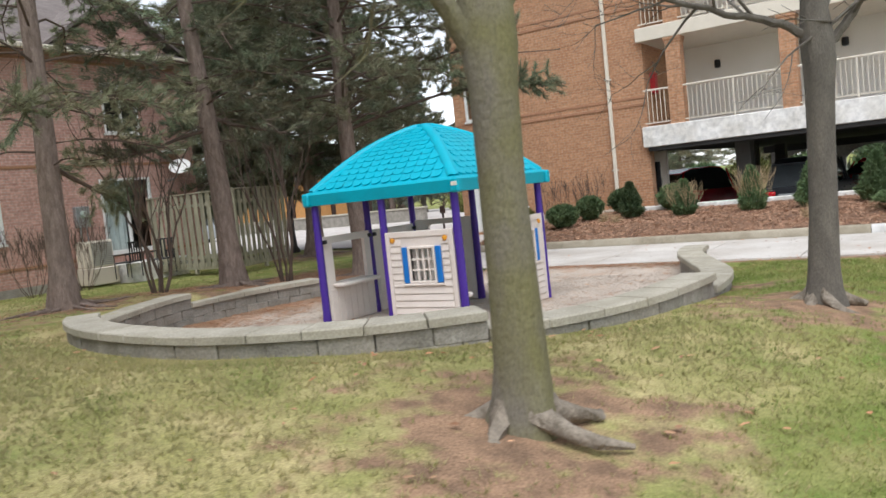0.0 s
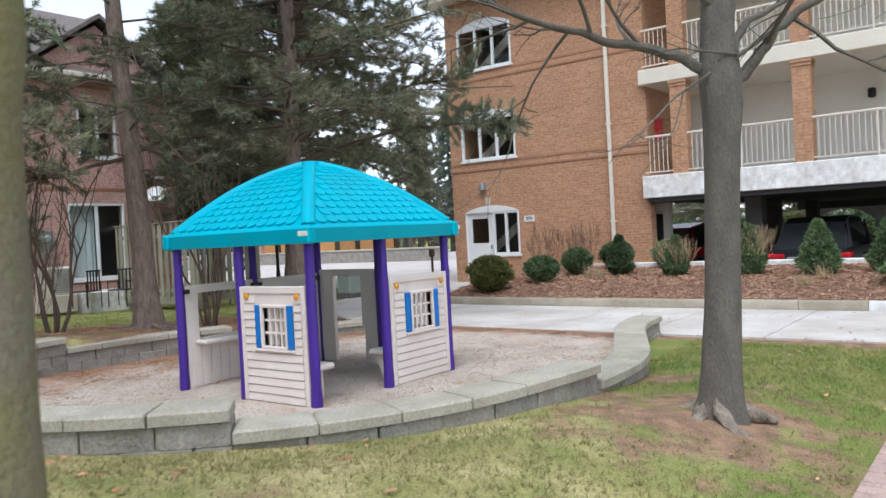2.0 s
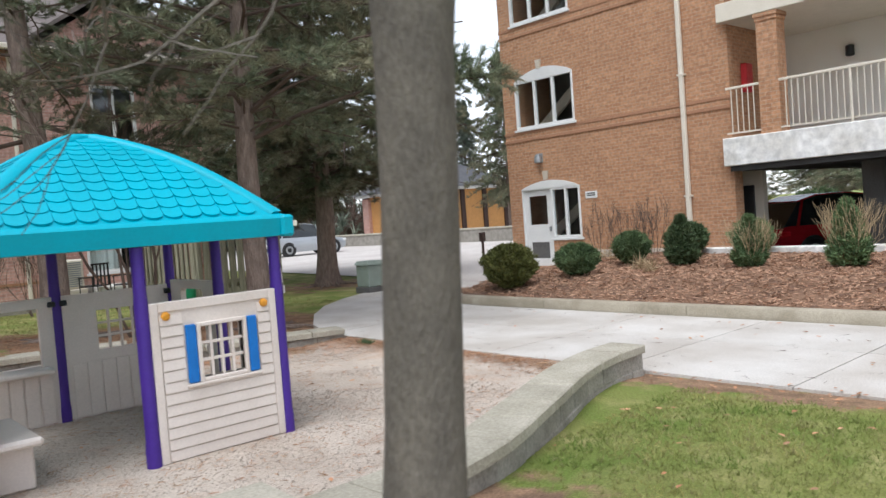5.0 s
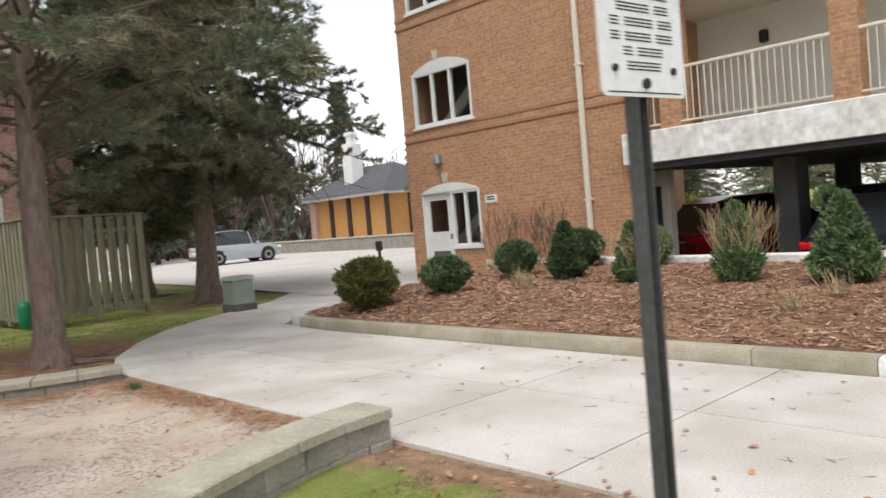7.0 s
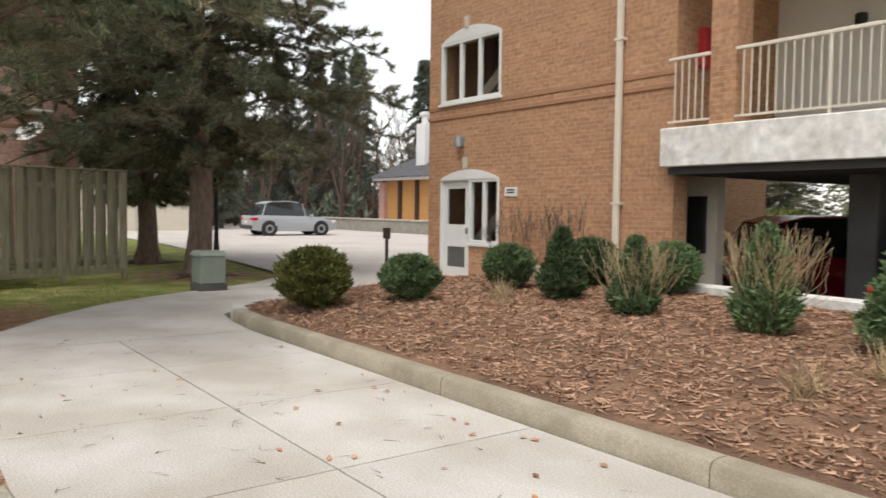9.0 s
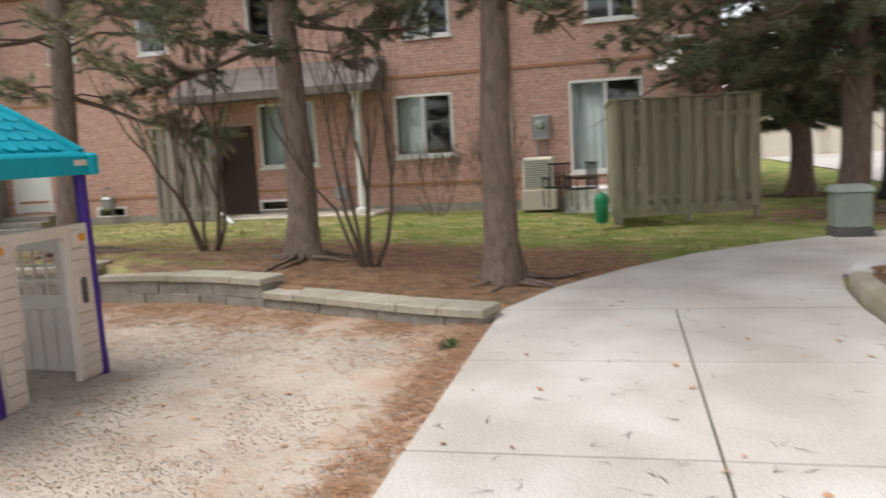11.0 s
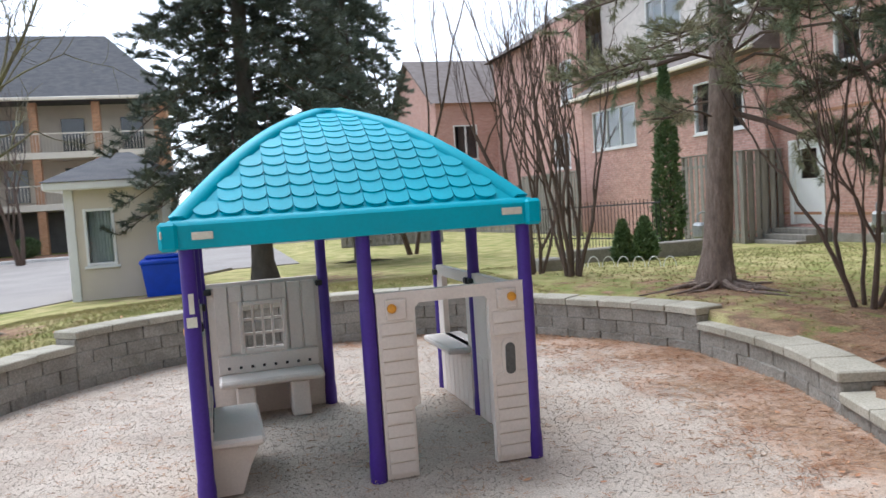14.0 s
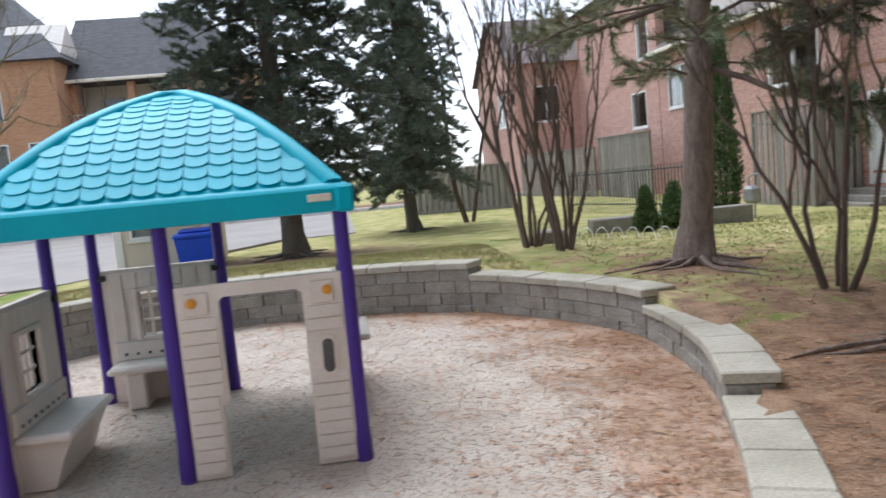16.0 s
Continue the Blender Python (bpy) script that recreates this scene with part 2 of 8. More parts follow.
M = {
    "ground": ground_mat(),
    "concrete": mat("pale_concrete", (0.60, 0.57, 0.53), 0.85, (0.41, 0.365, 0.315), 1.0, 0.75, 70, 0.15, depth=0.004, per_piece=0.05),
    "kerb": mat("kerb_concrete", (0.40, 0.355, 0.275), 0.9, (0.27, 0.235, 0.17), 3.0, 0.8, 70, 0.4, depth=0.006),
    "kerb_white": mat("whitened_kerb", (0.66, 0.65, 0.63), 0.8, (0.45, 0.43, 0.4), 5.0, 0.6, 70, 0.3),
    "sand": gravel_mat(),
    "asphalt": mat("worn_parking_surface", (0.56, 0.52, 0.48), 0.9, (0.45, 0.40, 0.37), 0.5, 0.7, 40, 0.2),
    "road": mat("street_surface", (0.3, 0.275, 0.255), 0.9, (0.23, 0.21, 0.195), 0.5, 0.7, 40, 0.2),
    "mulch": mat("bark_mulch", (0.15, 0.085, 0.055), 0.95, (0.29, 0.17, 0.105), 3.0, 0.9, 35, 1.0, 40, depth=0.03),
    "chip": mat("mulch_chip", (0.265, 0.15, 0.095), 0.95, (0.39, 0.25, 0.165), 9.0, 0.9, 60, 0.3, per_piece=0.4),
    "block": mat("split_face_block", (0.33, 0.305, 0.265), 0.95, (0.2, 0.185, 0.155), 4.0, 0.7, 45, 0.9, 28, depth=0.02, per_piece=0.12),
    "cap": mat("smooth_wall_cap", (0.43, 0.395, 0.32), 0.92, (0.3, 0.275, 0.21), 3.0, 0.7, 60, 0.35, per_piece=0.07),
    "paver": mat("pink_brick_paver", (0.5, 0.36, 0.31), 0.9, (0.4, 0.29, 0.25), 7.0, 0.6, 60, 0.4, per_piece=0.14),
    "brick_apt": brick_mat("tan_brickwork", (0.50, 0.27, 0.145), (0.40, 0.20, 0.105), (0.45, 0.33, 0.23), (0.38, 0.21, 0.12)),
    "brick_town": brick_mat("pink_brickwork", (0.56, 0.33, 0.27), (0.46, 0.245, 0.2), (0.54, 0.43, 0.37), (0.44, 0.27, 0.22)),
    "brick_dark": mat("band_brick", (0.4, 0.215, 0.125), 0.9, (0.33, 0.17, 0.1), 7, 0.6, 50, 0.4),
    "stone": mat("keystone", (0.6, 0.53, 0.43), 0.9),
    "stucco": mat("beige_render", (0.62, 0.555, 0.46), 0.92, (0.52, 0.46, 0.38), 1.2, 0.5, 60, 0.15, grain=0.06),
    "balcony": mat("pale_balcony_render", (0.84, 0.81, 0.75), 0.92, (0.77, 0.735, 0.67), 1.2, 0.5, 60, 0.12, grain=0.06),
    "slab": mat("weathered_slab_edge", (0.8, 0.79, 0.76), 0.9, (0.6, 0.575, 0.52), 2.6, 0.75, 9, 0.2),
    "cream": mat("cream_painted_metal", (0.72, 0.66, 0.55), 0.55, (0.62, 0.56, 0.46), 5, 0.4, 50, 0.05, grain=0.06),
    "white": mat("white_paint", (0.76, 0.76, 0.74), 0.5, (0.64, 0.64, 0.62), 3, 0.4, 40, 0.05, grain=0.06),
    "sign_white": mat("clean_white_enamel", (0.8, 0.81, 0.83), 0.4, (0.74, 0.75, 0.77), 3, 0.3, 40, 0.0, grain=0.06),
    "siding": mat("pale_siding", (0.66, 0.6, 0.55), 0.6, grain=0.06),
    # near-black: holds the shade of the car park ceiling, and black car trim
    "dark": mat("soffit_shade_and_trim", (0.05, 0.048, 0.046), 0.9),
    # dark grey with the covered car park's shade in it; also plain dark parts
    "shade_and_dark_grey": mat("park_shade_and_dark_grey", (0.13, 0.125, 0.12), 0.9, (0.08, 0.078, 0.075), 1.5, 0.7, 40, 0.2),
    # dimness of the unlit rooms is put into this dark grey
    "interior": mat("room_shade_grey", (0.13, 0.128, 0.125), 0.9),
    "curtain": mat("pale_curtain", (0.62, 0.68, 0.66), 0.9, (0.48, 0.55, 0.54), 4, 0.7, 30, 0.5, stretch=(6, 6, 0.3)),
    "glass": glass_mat("window_glass", (0.86, 0.9, 0.9)),
    "roof": mat("dark_shingles", (0.075, 0.076, 0.085), 0.9, (0.12, 0.118, 0.12), 2.5, 0.7, 25, 0.6, stretch=(1, 1, 3)),
    "roof_town": mat("brown_grey_shingles", (0.15, 0.125, 0.115), 0.92, (0.21, 0.18, 0.165), 2.5, 0.7, 25, 0.6, stretch=(1, 1, 3)),
    "fence": mat("weathered_fence_wood", (0.34, 0.315, 0.275), 0.95, (0.215, 0.2, 0.17), 5, 0.8, 60, 0.5, stretch=(4, 4, 0.35), per_piece=0.16),
    "fence_green": mat("mossy_fence_wood", (0.37, 0.34, 0.255), 0.95, (0.23, 0.22, 0.15), 5, 0.8, 60, 0.5, stretch=(4, 4, 0.35), per_piece=0.16),
    "teal": mat("teal_moulded_plastic", (0.0, 0.4, 0.53), 0.48, (0.006, 0.33, 0.43), 2.0, 0.6, 40, 0.03, spec=0.35, grain=0.04),
    "purple": mat("purple_plastic", (0.062, 0.022, 0.26), 0.45, (0.045, 0.018, 0.2), 3, 0.6, 50, 0.03, grain=0.07),
    "tan": mat("beige_moulded_plastic", (0.74, 0.665, 0.6), 0.6, (0.62, 0.54, 0.47), 2.2, 0.55, 60, 0.05, grain=0.045),
    "blue": mat("blue_plastic", (0.01, 0.17, 0.55), 0.45, grain=0.06),
    "bin_blue": mat("bright_blue_bin", (0.01, 0.07, 0.62), 0.45, grain=0.06),
    "orange": mat("orange_knob", (0.75, 0.33, 0.03), 0.4),
    "label": mat("cream_sticker", (0.75, 0.72, 0.6), 0.5, grain=0.06),
    "bark": mat("smooth_grey_bark", (0.105, 0.094, 0.078), 0.95, (0.155, 0.138, 0.112), 5, 0.8, 55, 0.6, 34, depth=0.02, stretch=(1.6, 1.6, 0.7)),
    "bark_pale": mat("scuffed_pale_root_bark", (0.3, 0.255, 0.2), 0.95, (0.15, 0.125, 0.095), 9, 0.9, 60, 0.8, 30, depth=0.03),
    "bark_moss": mat("mossy_bark", (0.17, 0.152, 0.118), 0.95, (0.165, 0.155, 0.06), 2.6, 0.85, 55, 0.6, 30, depth=0.02, stretch=(1.5, 1.5, 0.8)),
    "bark_pine": mat("pine_bark", (0.28, 0.215, 0.175), 0.95, (0.17, 0.125, 0.1), 9, 0.9, 40, 1.0, 22, depth=0.035, stretch=(2, 2, 0.55)),
    "twig": mat("bare_twig", (0.12, 0.085, 0.065), 0.95),
    "needle": mat("pine_needles", (0.15, 0.19, 0.11), 0.75, (0.275, 0.24, 0.15), 0.9, 0.9, 9, 0, per_piece=0.4),
    "needle_dark": mat("spruce_needles", (0.11, 0.14, 0.105), 0.8, (0.165, 0.18, 0.135), 0.9, 0.9, 9, 0, per_piece=0.35),
    "leaf": mat("clipped_evergreen", (0.075, 0.125, 0.05), 0.75, (0.135, 0.19, 0.08), 4, 0.8, 20, 0, per_piece=0.4),
    "leaf_yellow": mat("yellow_green_shrub", (0.12, 0.135, 0.03), 0.7, (0.19, 0.19, 0.05), 4, 0.8, 20, 0, per_piece=0.4),
    "grass": mat("grass_blade", (0.13, 0.19, 0.035), 0.85, (0.33, 0.3, 0.11), 1.6, 1.0, 12, 0, per_piece=0.3),
    "dead_leaf": mat("fallen_leaf", (0.4, 0.17, 0.085), 0.9, (0.52, 0.31, 0.18), 3, 1.0, 20, 0, per_piece=0.4),
    "metal": mat("galvanised_metal", (0.36, 0.37, 0.37), 0.45, (0.25, 0.26, 0.26), 6, 0.6, 50, 0.05, metal=0.6),
    "post_metal": mat("dark_sign_post", (0.12, 0.125, 0.125), 0.5, (0.08, 0.08, 0.08), 6, 0.6, 50, 0.05, metal=0.4),
    "black": mat("black_painted_metal", (0.02, 0.02, 0.021), 0.5),
    "util": mat("grey_green_enamel", (0.29, 0.34, 0.29), 0.6, (0.22, 0.26, 0.22), 4, 0.5, 50, 0.05, grain=0.06),
    "rubber": mat("tyre_rubber", (0.025, 0.025, 0.026), 0.85),
    "car_silver": mat("silver_car_paint", (0.43, 0.455, 0.48), 0.28, (0.4, 0.425, 0.45), 2, 0.3, 40, 0, metal=0.3, spec=0.5, grain=0.06),
    "car_black": mat("black_car_paint", (0.012, 0.013, 0.016), 0.3, (0.018, 0.019, 0.022), 2, 0.3, 40, 0, spec=0.35, grain=0.06),
    "car_red": mat("red_car_paint", (0.35, 0.008, 0.016), 0.25, spec=0.6, bump=0),
    "tail": mat("red_tail_lamp", (0.55, 0.012, 0.02), 0.2, bump=0),
    "tint": mat("tinted_car_glass", (0.03, 0.034, 0.036), 0.06, spec=0.6, bump=0),
    "red": mat("red_enamel", (0.5, 0.03, 0.035), 0.45),
    "ochre": mat("ochre_panel", (0.56, 0.29, 0.1), 0.8),
    "wood_dark": mat("dark_brown_timber", (0.055, 0.032, 0.025), 0.7),
    "ink": mat("black_print", (0.03, 0.03, 0.03), 0.6, bump=0),
    "dry_grass": mat("straw_grass_blade", (0.42, 0.36, 0.18), 0.9, (0.3, 0.28, 0.12), 2.0, 0.9, 12, 0, per_piece=0.25),
    "pebble": mat("small_pebble", (0.56, 0.485, 0.415), 0.9, (0.45, 0.38, 0.315), 1.2, 0.9, 60, 0, per_piece=0.27),
    "red_needle": mat("dry_pine_needle", (0.52, 0.26, 0.14), 0.95, (0.58, 0.38, 0.23), 2.5, 0.9, 20, 0, per_piece=0.35),
    "straw": mat("dry_ornamental_grass", (0.42, 0.32, 0.19), 0.95, per_piece=0.3),
}
M["glass"].use_backface_culling = False


# ---- mesh helpers ----
class Build:
    """Collects vertices and faces of one mesh."""

    def __init__(self):
        self.v, self.f = [], []

    def add(self, verts, faces, m=None):
        k = len(self.v)
        self.v.extend((m @ Vector(p)) if m else Vector(p) for p in verts)
        self.f.extend(tuple(i + k for i in f) for f in faces)
        return self

    def box(self, x0, x1, y0, y1, z0, z1, c=0.0, m=None):
        """A box, its edges chamfered by c."""
        if c <= 0:
            vs = [(x, y, z) for x in (x0, x1) for y in (y0, y1) for z in (z0, z1)]
            return self.add(vs, [(0, 1, 3, 2), (4, 6, 7, 5), (0, 4, 5, 1), (2, 3, 7, 6), (0, 2, 6, 4), (1, 5, 7, 3)], m)
        lo, hi = (x0, y0, z0), (x1, y1, z1)
        vs, index = [], {}
        for corner in range(8):
            bit = [(corner >> 2) & 1, (corner >> 1) & 1, corner & 1]
            for ax in range(3):
                p = [(hi[k] if bit[k] else lo[k]) if k == ax else ((hi[k] - c) if bit[k] else (lo[k] + c)) for k in range(3)]
                index[(*bit, ax)] = len(vs)
                vs.append(p)
        fs = []
        for ax in range(3):
            a, b = [k for k in range(3) if k != ax]
            for s in (0, 1):
                ring = []
                for u, w in ((0, 0), (1, 0), (1, 1), (0, 1)):
                    bit = [0, 0, 0]
                    bit[ax], bit[a], bit[b] = s, u, w
                    ring.append(index[(*bit, ax)])
                fs.append(tuple(ring))
            for u in (0, 1):
                for w in (0, 1):
                    q = []
                    for s, face in ((0, a), (1, a), (1, b), (0, b)):
                        bit = [0, 0, 0]
                        bit[ax], bit[a], bit[b] = s, u, w
                        q.append(index[(*bit, face)])
                    fs.append(tuple(q))
        for corner in range(8):
            bit = ((corner >> 2) & 1, (corner >> 1) & 1, corner & 1)
            fs.append(tuple(index[(*bit, ax)] for ax in range(3)))
        return self.add(vs, fs, m)

    def tube(self, path, radii, seg=8, wobble=0.0, flare=None):
        """A tube along a path with a radius at each point."""
        path = [Vector(p) for p in path]
        rings = []
        ref = Vector((0.31, 0.95, 0.1))
        for i, p in enumerate(path):
            d = (path[min(i + 1, len(path) - 1)] - path[max(i - 1, 0)]).normalized()
            a = d.cross(ref)
            if a.length < 0.1:
                a = d.cross(Vector((1, 0, 0)))
            a.normalize()
            b = d.cross(a)
            ring = []
            for k in range(seg):
                t = 2 * math.pi * k / seg
                r = radii[i]
                if wobble:
                    r *= 1 + wobble * noise.noise(Vector((p.x * 3 + math.cos(t) * 1.3, p.y * 3 + math.sin(t) * 1.3, p.z * 1.2)))
                if flare:
                    r *= flare(i, t)
                ring.append(p + (a * math.cos(t) + b * math.sin(t)) * r)
            rings.append(ring)
        vs = [p for ring in rings for p in ring]
        fs = []
        for i in range(len(path) - 1):
            for k in range(seg):
                j = (k + 1) % seg
                fs.append((i * seg + k, i * seg + j, (i + 1) * seg + j, (i + 1) * seg + k))
        fs.append(tuple(range(seg - 1, -1, -1)))
        fs.append(tuple(range((len(path) - 1) * seg, len(path) * seg)))
        return self.add(vs, fs)

    def prism(self, poly, z0, z1):
        """An upright prism over a counter-clockwise outline; z0, z1 may be functions of x and y."""
        n = len(poly)
        g = lambda z, p: z(*p) if callable(z) else z
        vs = [(x, y, g(z0, (x, y))) for x, y in poly] + [(x, y, g(z1, (x, y))) for x, y in poly]
        fs = [tuple(range(n - 1, -1, -1)), tuple(range(n, 2 * n))] + [(i, (i + 1) % n, n + (i + 1) % n, n + i) for i in range(n)]
        return self.add(vs, fs)

    def plate(self, poly, t, m):
        """A flat plate with that outline in its own x and y, t thick, at the pose m."""
        n = len(poly)
        vs = [(x, y, 0) for x, y in poly] + [(x, y, t) for x, y in poly]
        fs = [tuple(range(n - 1, -1, -1)), tuple(range(n, 2 * n))] + [(i, (i + 1) % n, n + (i + 1) % n, n + i) for i in range(n)]
        return self.add(vs, fs, m)

    def lathe(self, profile, seg=16, m=None, squash=1.0):
        vs = [(r * math.cos(2 * math.pi * k / seg), squash * r * math.sin(2 * math.pi * k / seg), z) for r, z in profile for k in range(seg)]
        fs = [(i * seg + k, i * seg + (k + 1) % seg, (i + 1) * seg + (k + 1) % seg, (i + 1) * seg + k) for i in range(len(profile) - 1) for k in range(seg)]
        fs += [tuple(range(seg - 1, -1, -1)), tuple(range((len(profile) - 1) * seg, len(profile) * seg))]
        return self.add(vs, fs, m)

    def mesh(self, name, material, smooth=False, at=(0, 0, 0)):
        me = bpy.data.meshes.new(name)
        o = Vector(at)
        me.from_pydata([tuple(Vector(p) - o) for p in self.v], [], self.f)
        me.validate()
        bm = bmesh.new()
        bm.from_mesh(me)
        if len(bm.faces) < 20000:
            bmesh.ops.recalc_face_normals(bm, faces=bm.faces)
        bm.to_mesh(me)
        bm.free()
        me.materials.append(material)
        if smooth:
            me.polygons.foreach_set("use_smooth", [True] * len(me.polygons))
            me.set_sharp_from_angle(angle=radians(40))
        return me


BASE = {}


def thing(name, at, label, category, group="", kind=""):
    ob = new(name)
    ob.empty_display_size = 0.2
    ob.location = at
    BASE[ob.name] = Vector(at)
    return tagged(ob, label, category, group, kind)


def part(name, b, material, parent, label="", smooth=False, world=True):
    """Links b as one mesh under a thing or a part; b is in world places, or in the thing's own if world is False."""
    root = parent
    while root.parent:
        root = root.parent
    ob = new(name, b.mesh(name, material, smooth, BASE.get(root.name, Vector()) if world else (0, 0, 0)))
    ob.parent = parent
    return tagged(ob, label)


def solid(name, b, material, label, category="", kind="structure", smooth=False, group=""):
    return tagged(new(name, b.mesh(name, material, smooth)), label, category, group, kind)


def piece(name, me, parent, m):
    ob = new(name, me)
    ob.parent = parent
    root = parent
    while root.parent:
        root = root.parent
    ob.matrix_basis = Matrix.Translation(-BASE.get(root.name, Vector())) @ m
    return ob


def smooth_step(a, b, x):
    t = min(1.0, max(0.0, (x - a) / (b - a)))
    return t * t * (3 - 2 * t)


def holed_wall(b, along, u0, u1, z0, z1, w0, w1, holes):
    """A wall from u0 to u1 along 'x' or 'y', between w0 and w1 in depth, with openings (ua, ub, za, zb) through it."""
    us = sorted({u0, u1, *[h[0] for h in holes], *[h[1] for h in holes]})
    zs = sorted({z0, z1, *[h[2] for h in holes], *[h[3] for h in holes]})
    P = (lambda u, w, z: (u, w, z)) if along == "x" else (lambda u, w, z: (w, u, z))
    solid_cell = lambda i, j: 0 <= i < len(us) - 1 and 0 <= j < len(zs) - 1 and not any(h[0] - 1e-6 < (us[i] + us[i + 1]) / 2 < h[1] + 1e-6 and h[2] - 1e-6 < (zs[j] + zs[j + 1]) / 2 < h[3] + 1e-6 for h in holes)
    for i in range(len(us) - 1):
        for j in range(len(zs) - 1):
            if not solid_cell(i, j):
                continue
            a, c, d, e = us[i], us[i + 1], zs[j], zs[j + 1]
            for w in (w0, w1):
                b.add([P(a, w, d), P(c, w, d), P(c, w, e), P(a, w, e)], [(0, 1, 2, 3)])
            for di, dj, q in ((-1, 0, [(a, d), (a, e)]), (1, 0, [(c, d), (c, e)]), (0, -1, [(a, d), (c, d)]), (0, 1, [(a, e), (c, e)])):
                if not solid_cell(i + di, j + dj):
                    (p, r), (s, t) = q
                    b.add([P(p, w0, r), P(s, w0, t), P(s, w1, t), P(p, w1, r)], [(0, 1, 2, 3)])
    return b


# ---- ground ----
WALL_IN = [(-8.08, 12.36), (-8.3, 11.65), (-8.76, 10.62), (-9.12, 9.7), (-9.42, 8.77), (-9.55, 7.7), (-9.45, 7.0), (-9.06, 6.18), (-8.3, 5.13), (-7.25, 4.58), (-6.0, 4.36),
           (-5.0, 4.42), (-3.95, 4.85), (-3.12, 5.62), (-2.62, 6.5), (-2.42, 7.5), (-2.38, 8.4), (-2.5, 9.25), (-2.9, 10.2), (-3.3, 11.1), (-3.5, 11.8), (-3.55, 12.36)]


def curve_points(pts, step):
    """Points at even steps along a smooth line through pts, with the way there."""
    fine = []
    p = [Vector((*q, 0)) for q in pts]
    for i in range(len(p) - 1):
        a, b, c, d = p[max(i - 1, 0)], p[i], p[i + 1], p[min(i + 2, len(p) - 1)]
        for k in range(30):
            t = k / 30
            fine.append(0.5 * ((2 * b) + (c - a) * t + (2 * a - 5 * b + 4 * c - d) * t * t + (3 * b - a - 3 * c + d) * t ** 3))
    fine.append(p[-1])
    out, run, goal = [], 0.0, 0.0
    for q, r in zip(fine, fine[1:]):
        d = (r - q).length
        while goal <= run + d and d > 0:
            out.append((goal, q.lerp(r, (goal - run) / d), (r - q).normalized()))
            goal += step
        run += d
    return out


RING = curve_points(WALL_IN, 0.02)
RING_POLY = [(q.x, q.y) for s, q, d in RING[::12] + RING[-1:]]


def inside(poly, x, y):
    hit = False
    j = len(poly) - 1
    for i in range(len(poly)):
        (ax, ay), (bx, by) = poly[i], poly[j]
        if (ay > y) != (by > y) and x < (bx - ax) * (y - ay) / (by - ay) + ax:
            hit = not hit
        j = i
    return hit


def off(x, y):
    """How far (x, y) lies from the inner face of the round wall."""
    return min(math.hypot(x - a, y - b) for a, b in RING_POLY)


def lerp_table(rows, x):
    if x <= rows[0][0]:
        return rows[0][1]
    for (a, p), (b, q) in zip(rows, rows[1:]):
        if x <= b:
            return p + (q - p) * (x - a) / (b - a)
    return rows[-1][1]


def rise(x, y):
    """The car park's slope."""
    return 0.06 * smooth_step(12, 24, -x) * smooth_step(13.5, 18, y)


def lawn(x, y):
    berm = lerp_table([(-40, 0.0), (-19, 0.1), (-13, 0.34), (-9, 0.47), (-4.5, 0.49), (-3, 0.43), (-2, 0.34), (-1, 0.15), (-0.5, 0.03), (-0.1, -0.01), (0, -0.02)], x)
    s = lerp_table([(-5, -0.04), (-2, 0.25), (2.5, 1), (7.2, 1), (8, 0.86), (9.2, 0.6), (11, 0.25), (12.2, 0.0), (12.6, -0.05)], y)
    z = berm * s + rise(x, y) - 0.02
    if -11.5 < x < -1 and 3 < y < 12.4:
        z -= (0.13 if x > -8.6 else 0.05) * smooth_step(1.3, 0.3, off(x, y)) * smooth_step(12.2, 10.5, y)
    return z


def height(x, y):
    if -10.6 < x < -1.8 and 3.6 < y < 12.6 and (inside(RING_POLY, x, y) or off(x, y) < 0.14):
        return -0.22
    if -12.8 < x < 16 and y > 20.9 and y < 39:
        return -0.6
    if -8.5 < x < -3.4 and 11.6 < y < 12.6:
        return -0.22
    return lawn(x, y)


def spread(lo, hi, step):
    return [lo + (hi - lo) * i / round((hi - lo) / step) for i in range(round((hi - lo) / step) + 1)]


gx = [-600, -250, -120, -70, -45, -34] + spread(-28, -10.8, 0.4) + spread(-10.6, -1.4, 0.13) + spread(-1.2, 4, 0.3) + [6, 9, 14, 15.9, 16.2, 25, 60, 150, 600]
gy = [-600, -250, -120, -70, -45, -34] + spread(-26, -6, 1.0) + spread(-5.6, 3.2, 0.4) + spread(3.4, 12.7, 0.13) + spread(13, 20.6, 0.4) + [20.8, 21.0, 22, 26, 32, 37.9, 38.4, 42, 60, 150, 600]
gv = [(x, y, height(x, y)) for y in gy for x in gx]
nx = len(gx)
gf = [(j * nx + i, j * nx + i + 1, (j + 1) * nx + i + 1, (j + 1) * nx + i) for j in range(len(gy) - 1) for i in range(nx - 1)]
ground_me = bpy.data.meshes.new("ground")
ground_me.from_pydata(gv, [], gf)
ground_me.materials.append(M["ground"])
ground_me.polygons.foreach_set("use_smooth", [True] * len(gf))
TREES_AT = [(-1.85, 3.37, 0.95), (-1.15, 7.75, 1.05), (-10.7, 6.2, 0.9), (-10.9, 9.4, 1.3), (-10.2, 12.2, 1.4), (-16.3, 17.5, 1.5), (-5.7, -2.6, 2.5), (-1.9, 9.2, 0.4)]


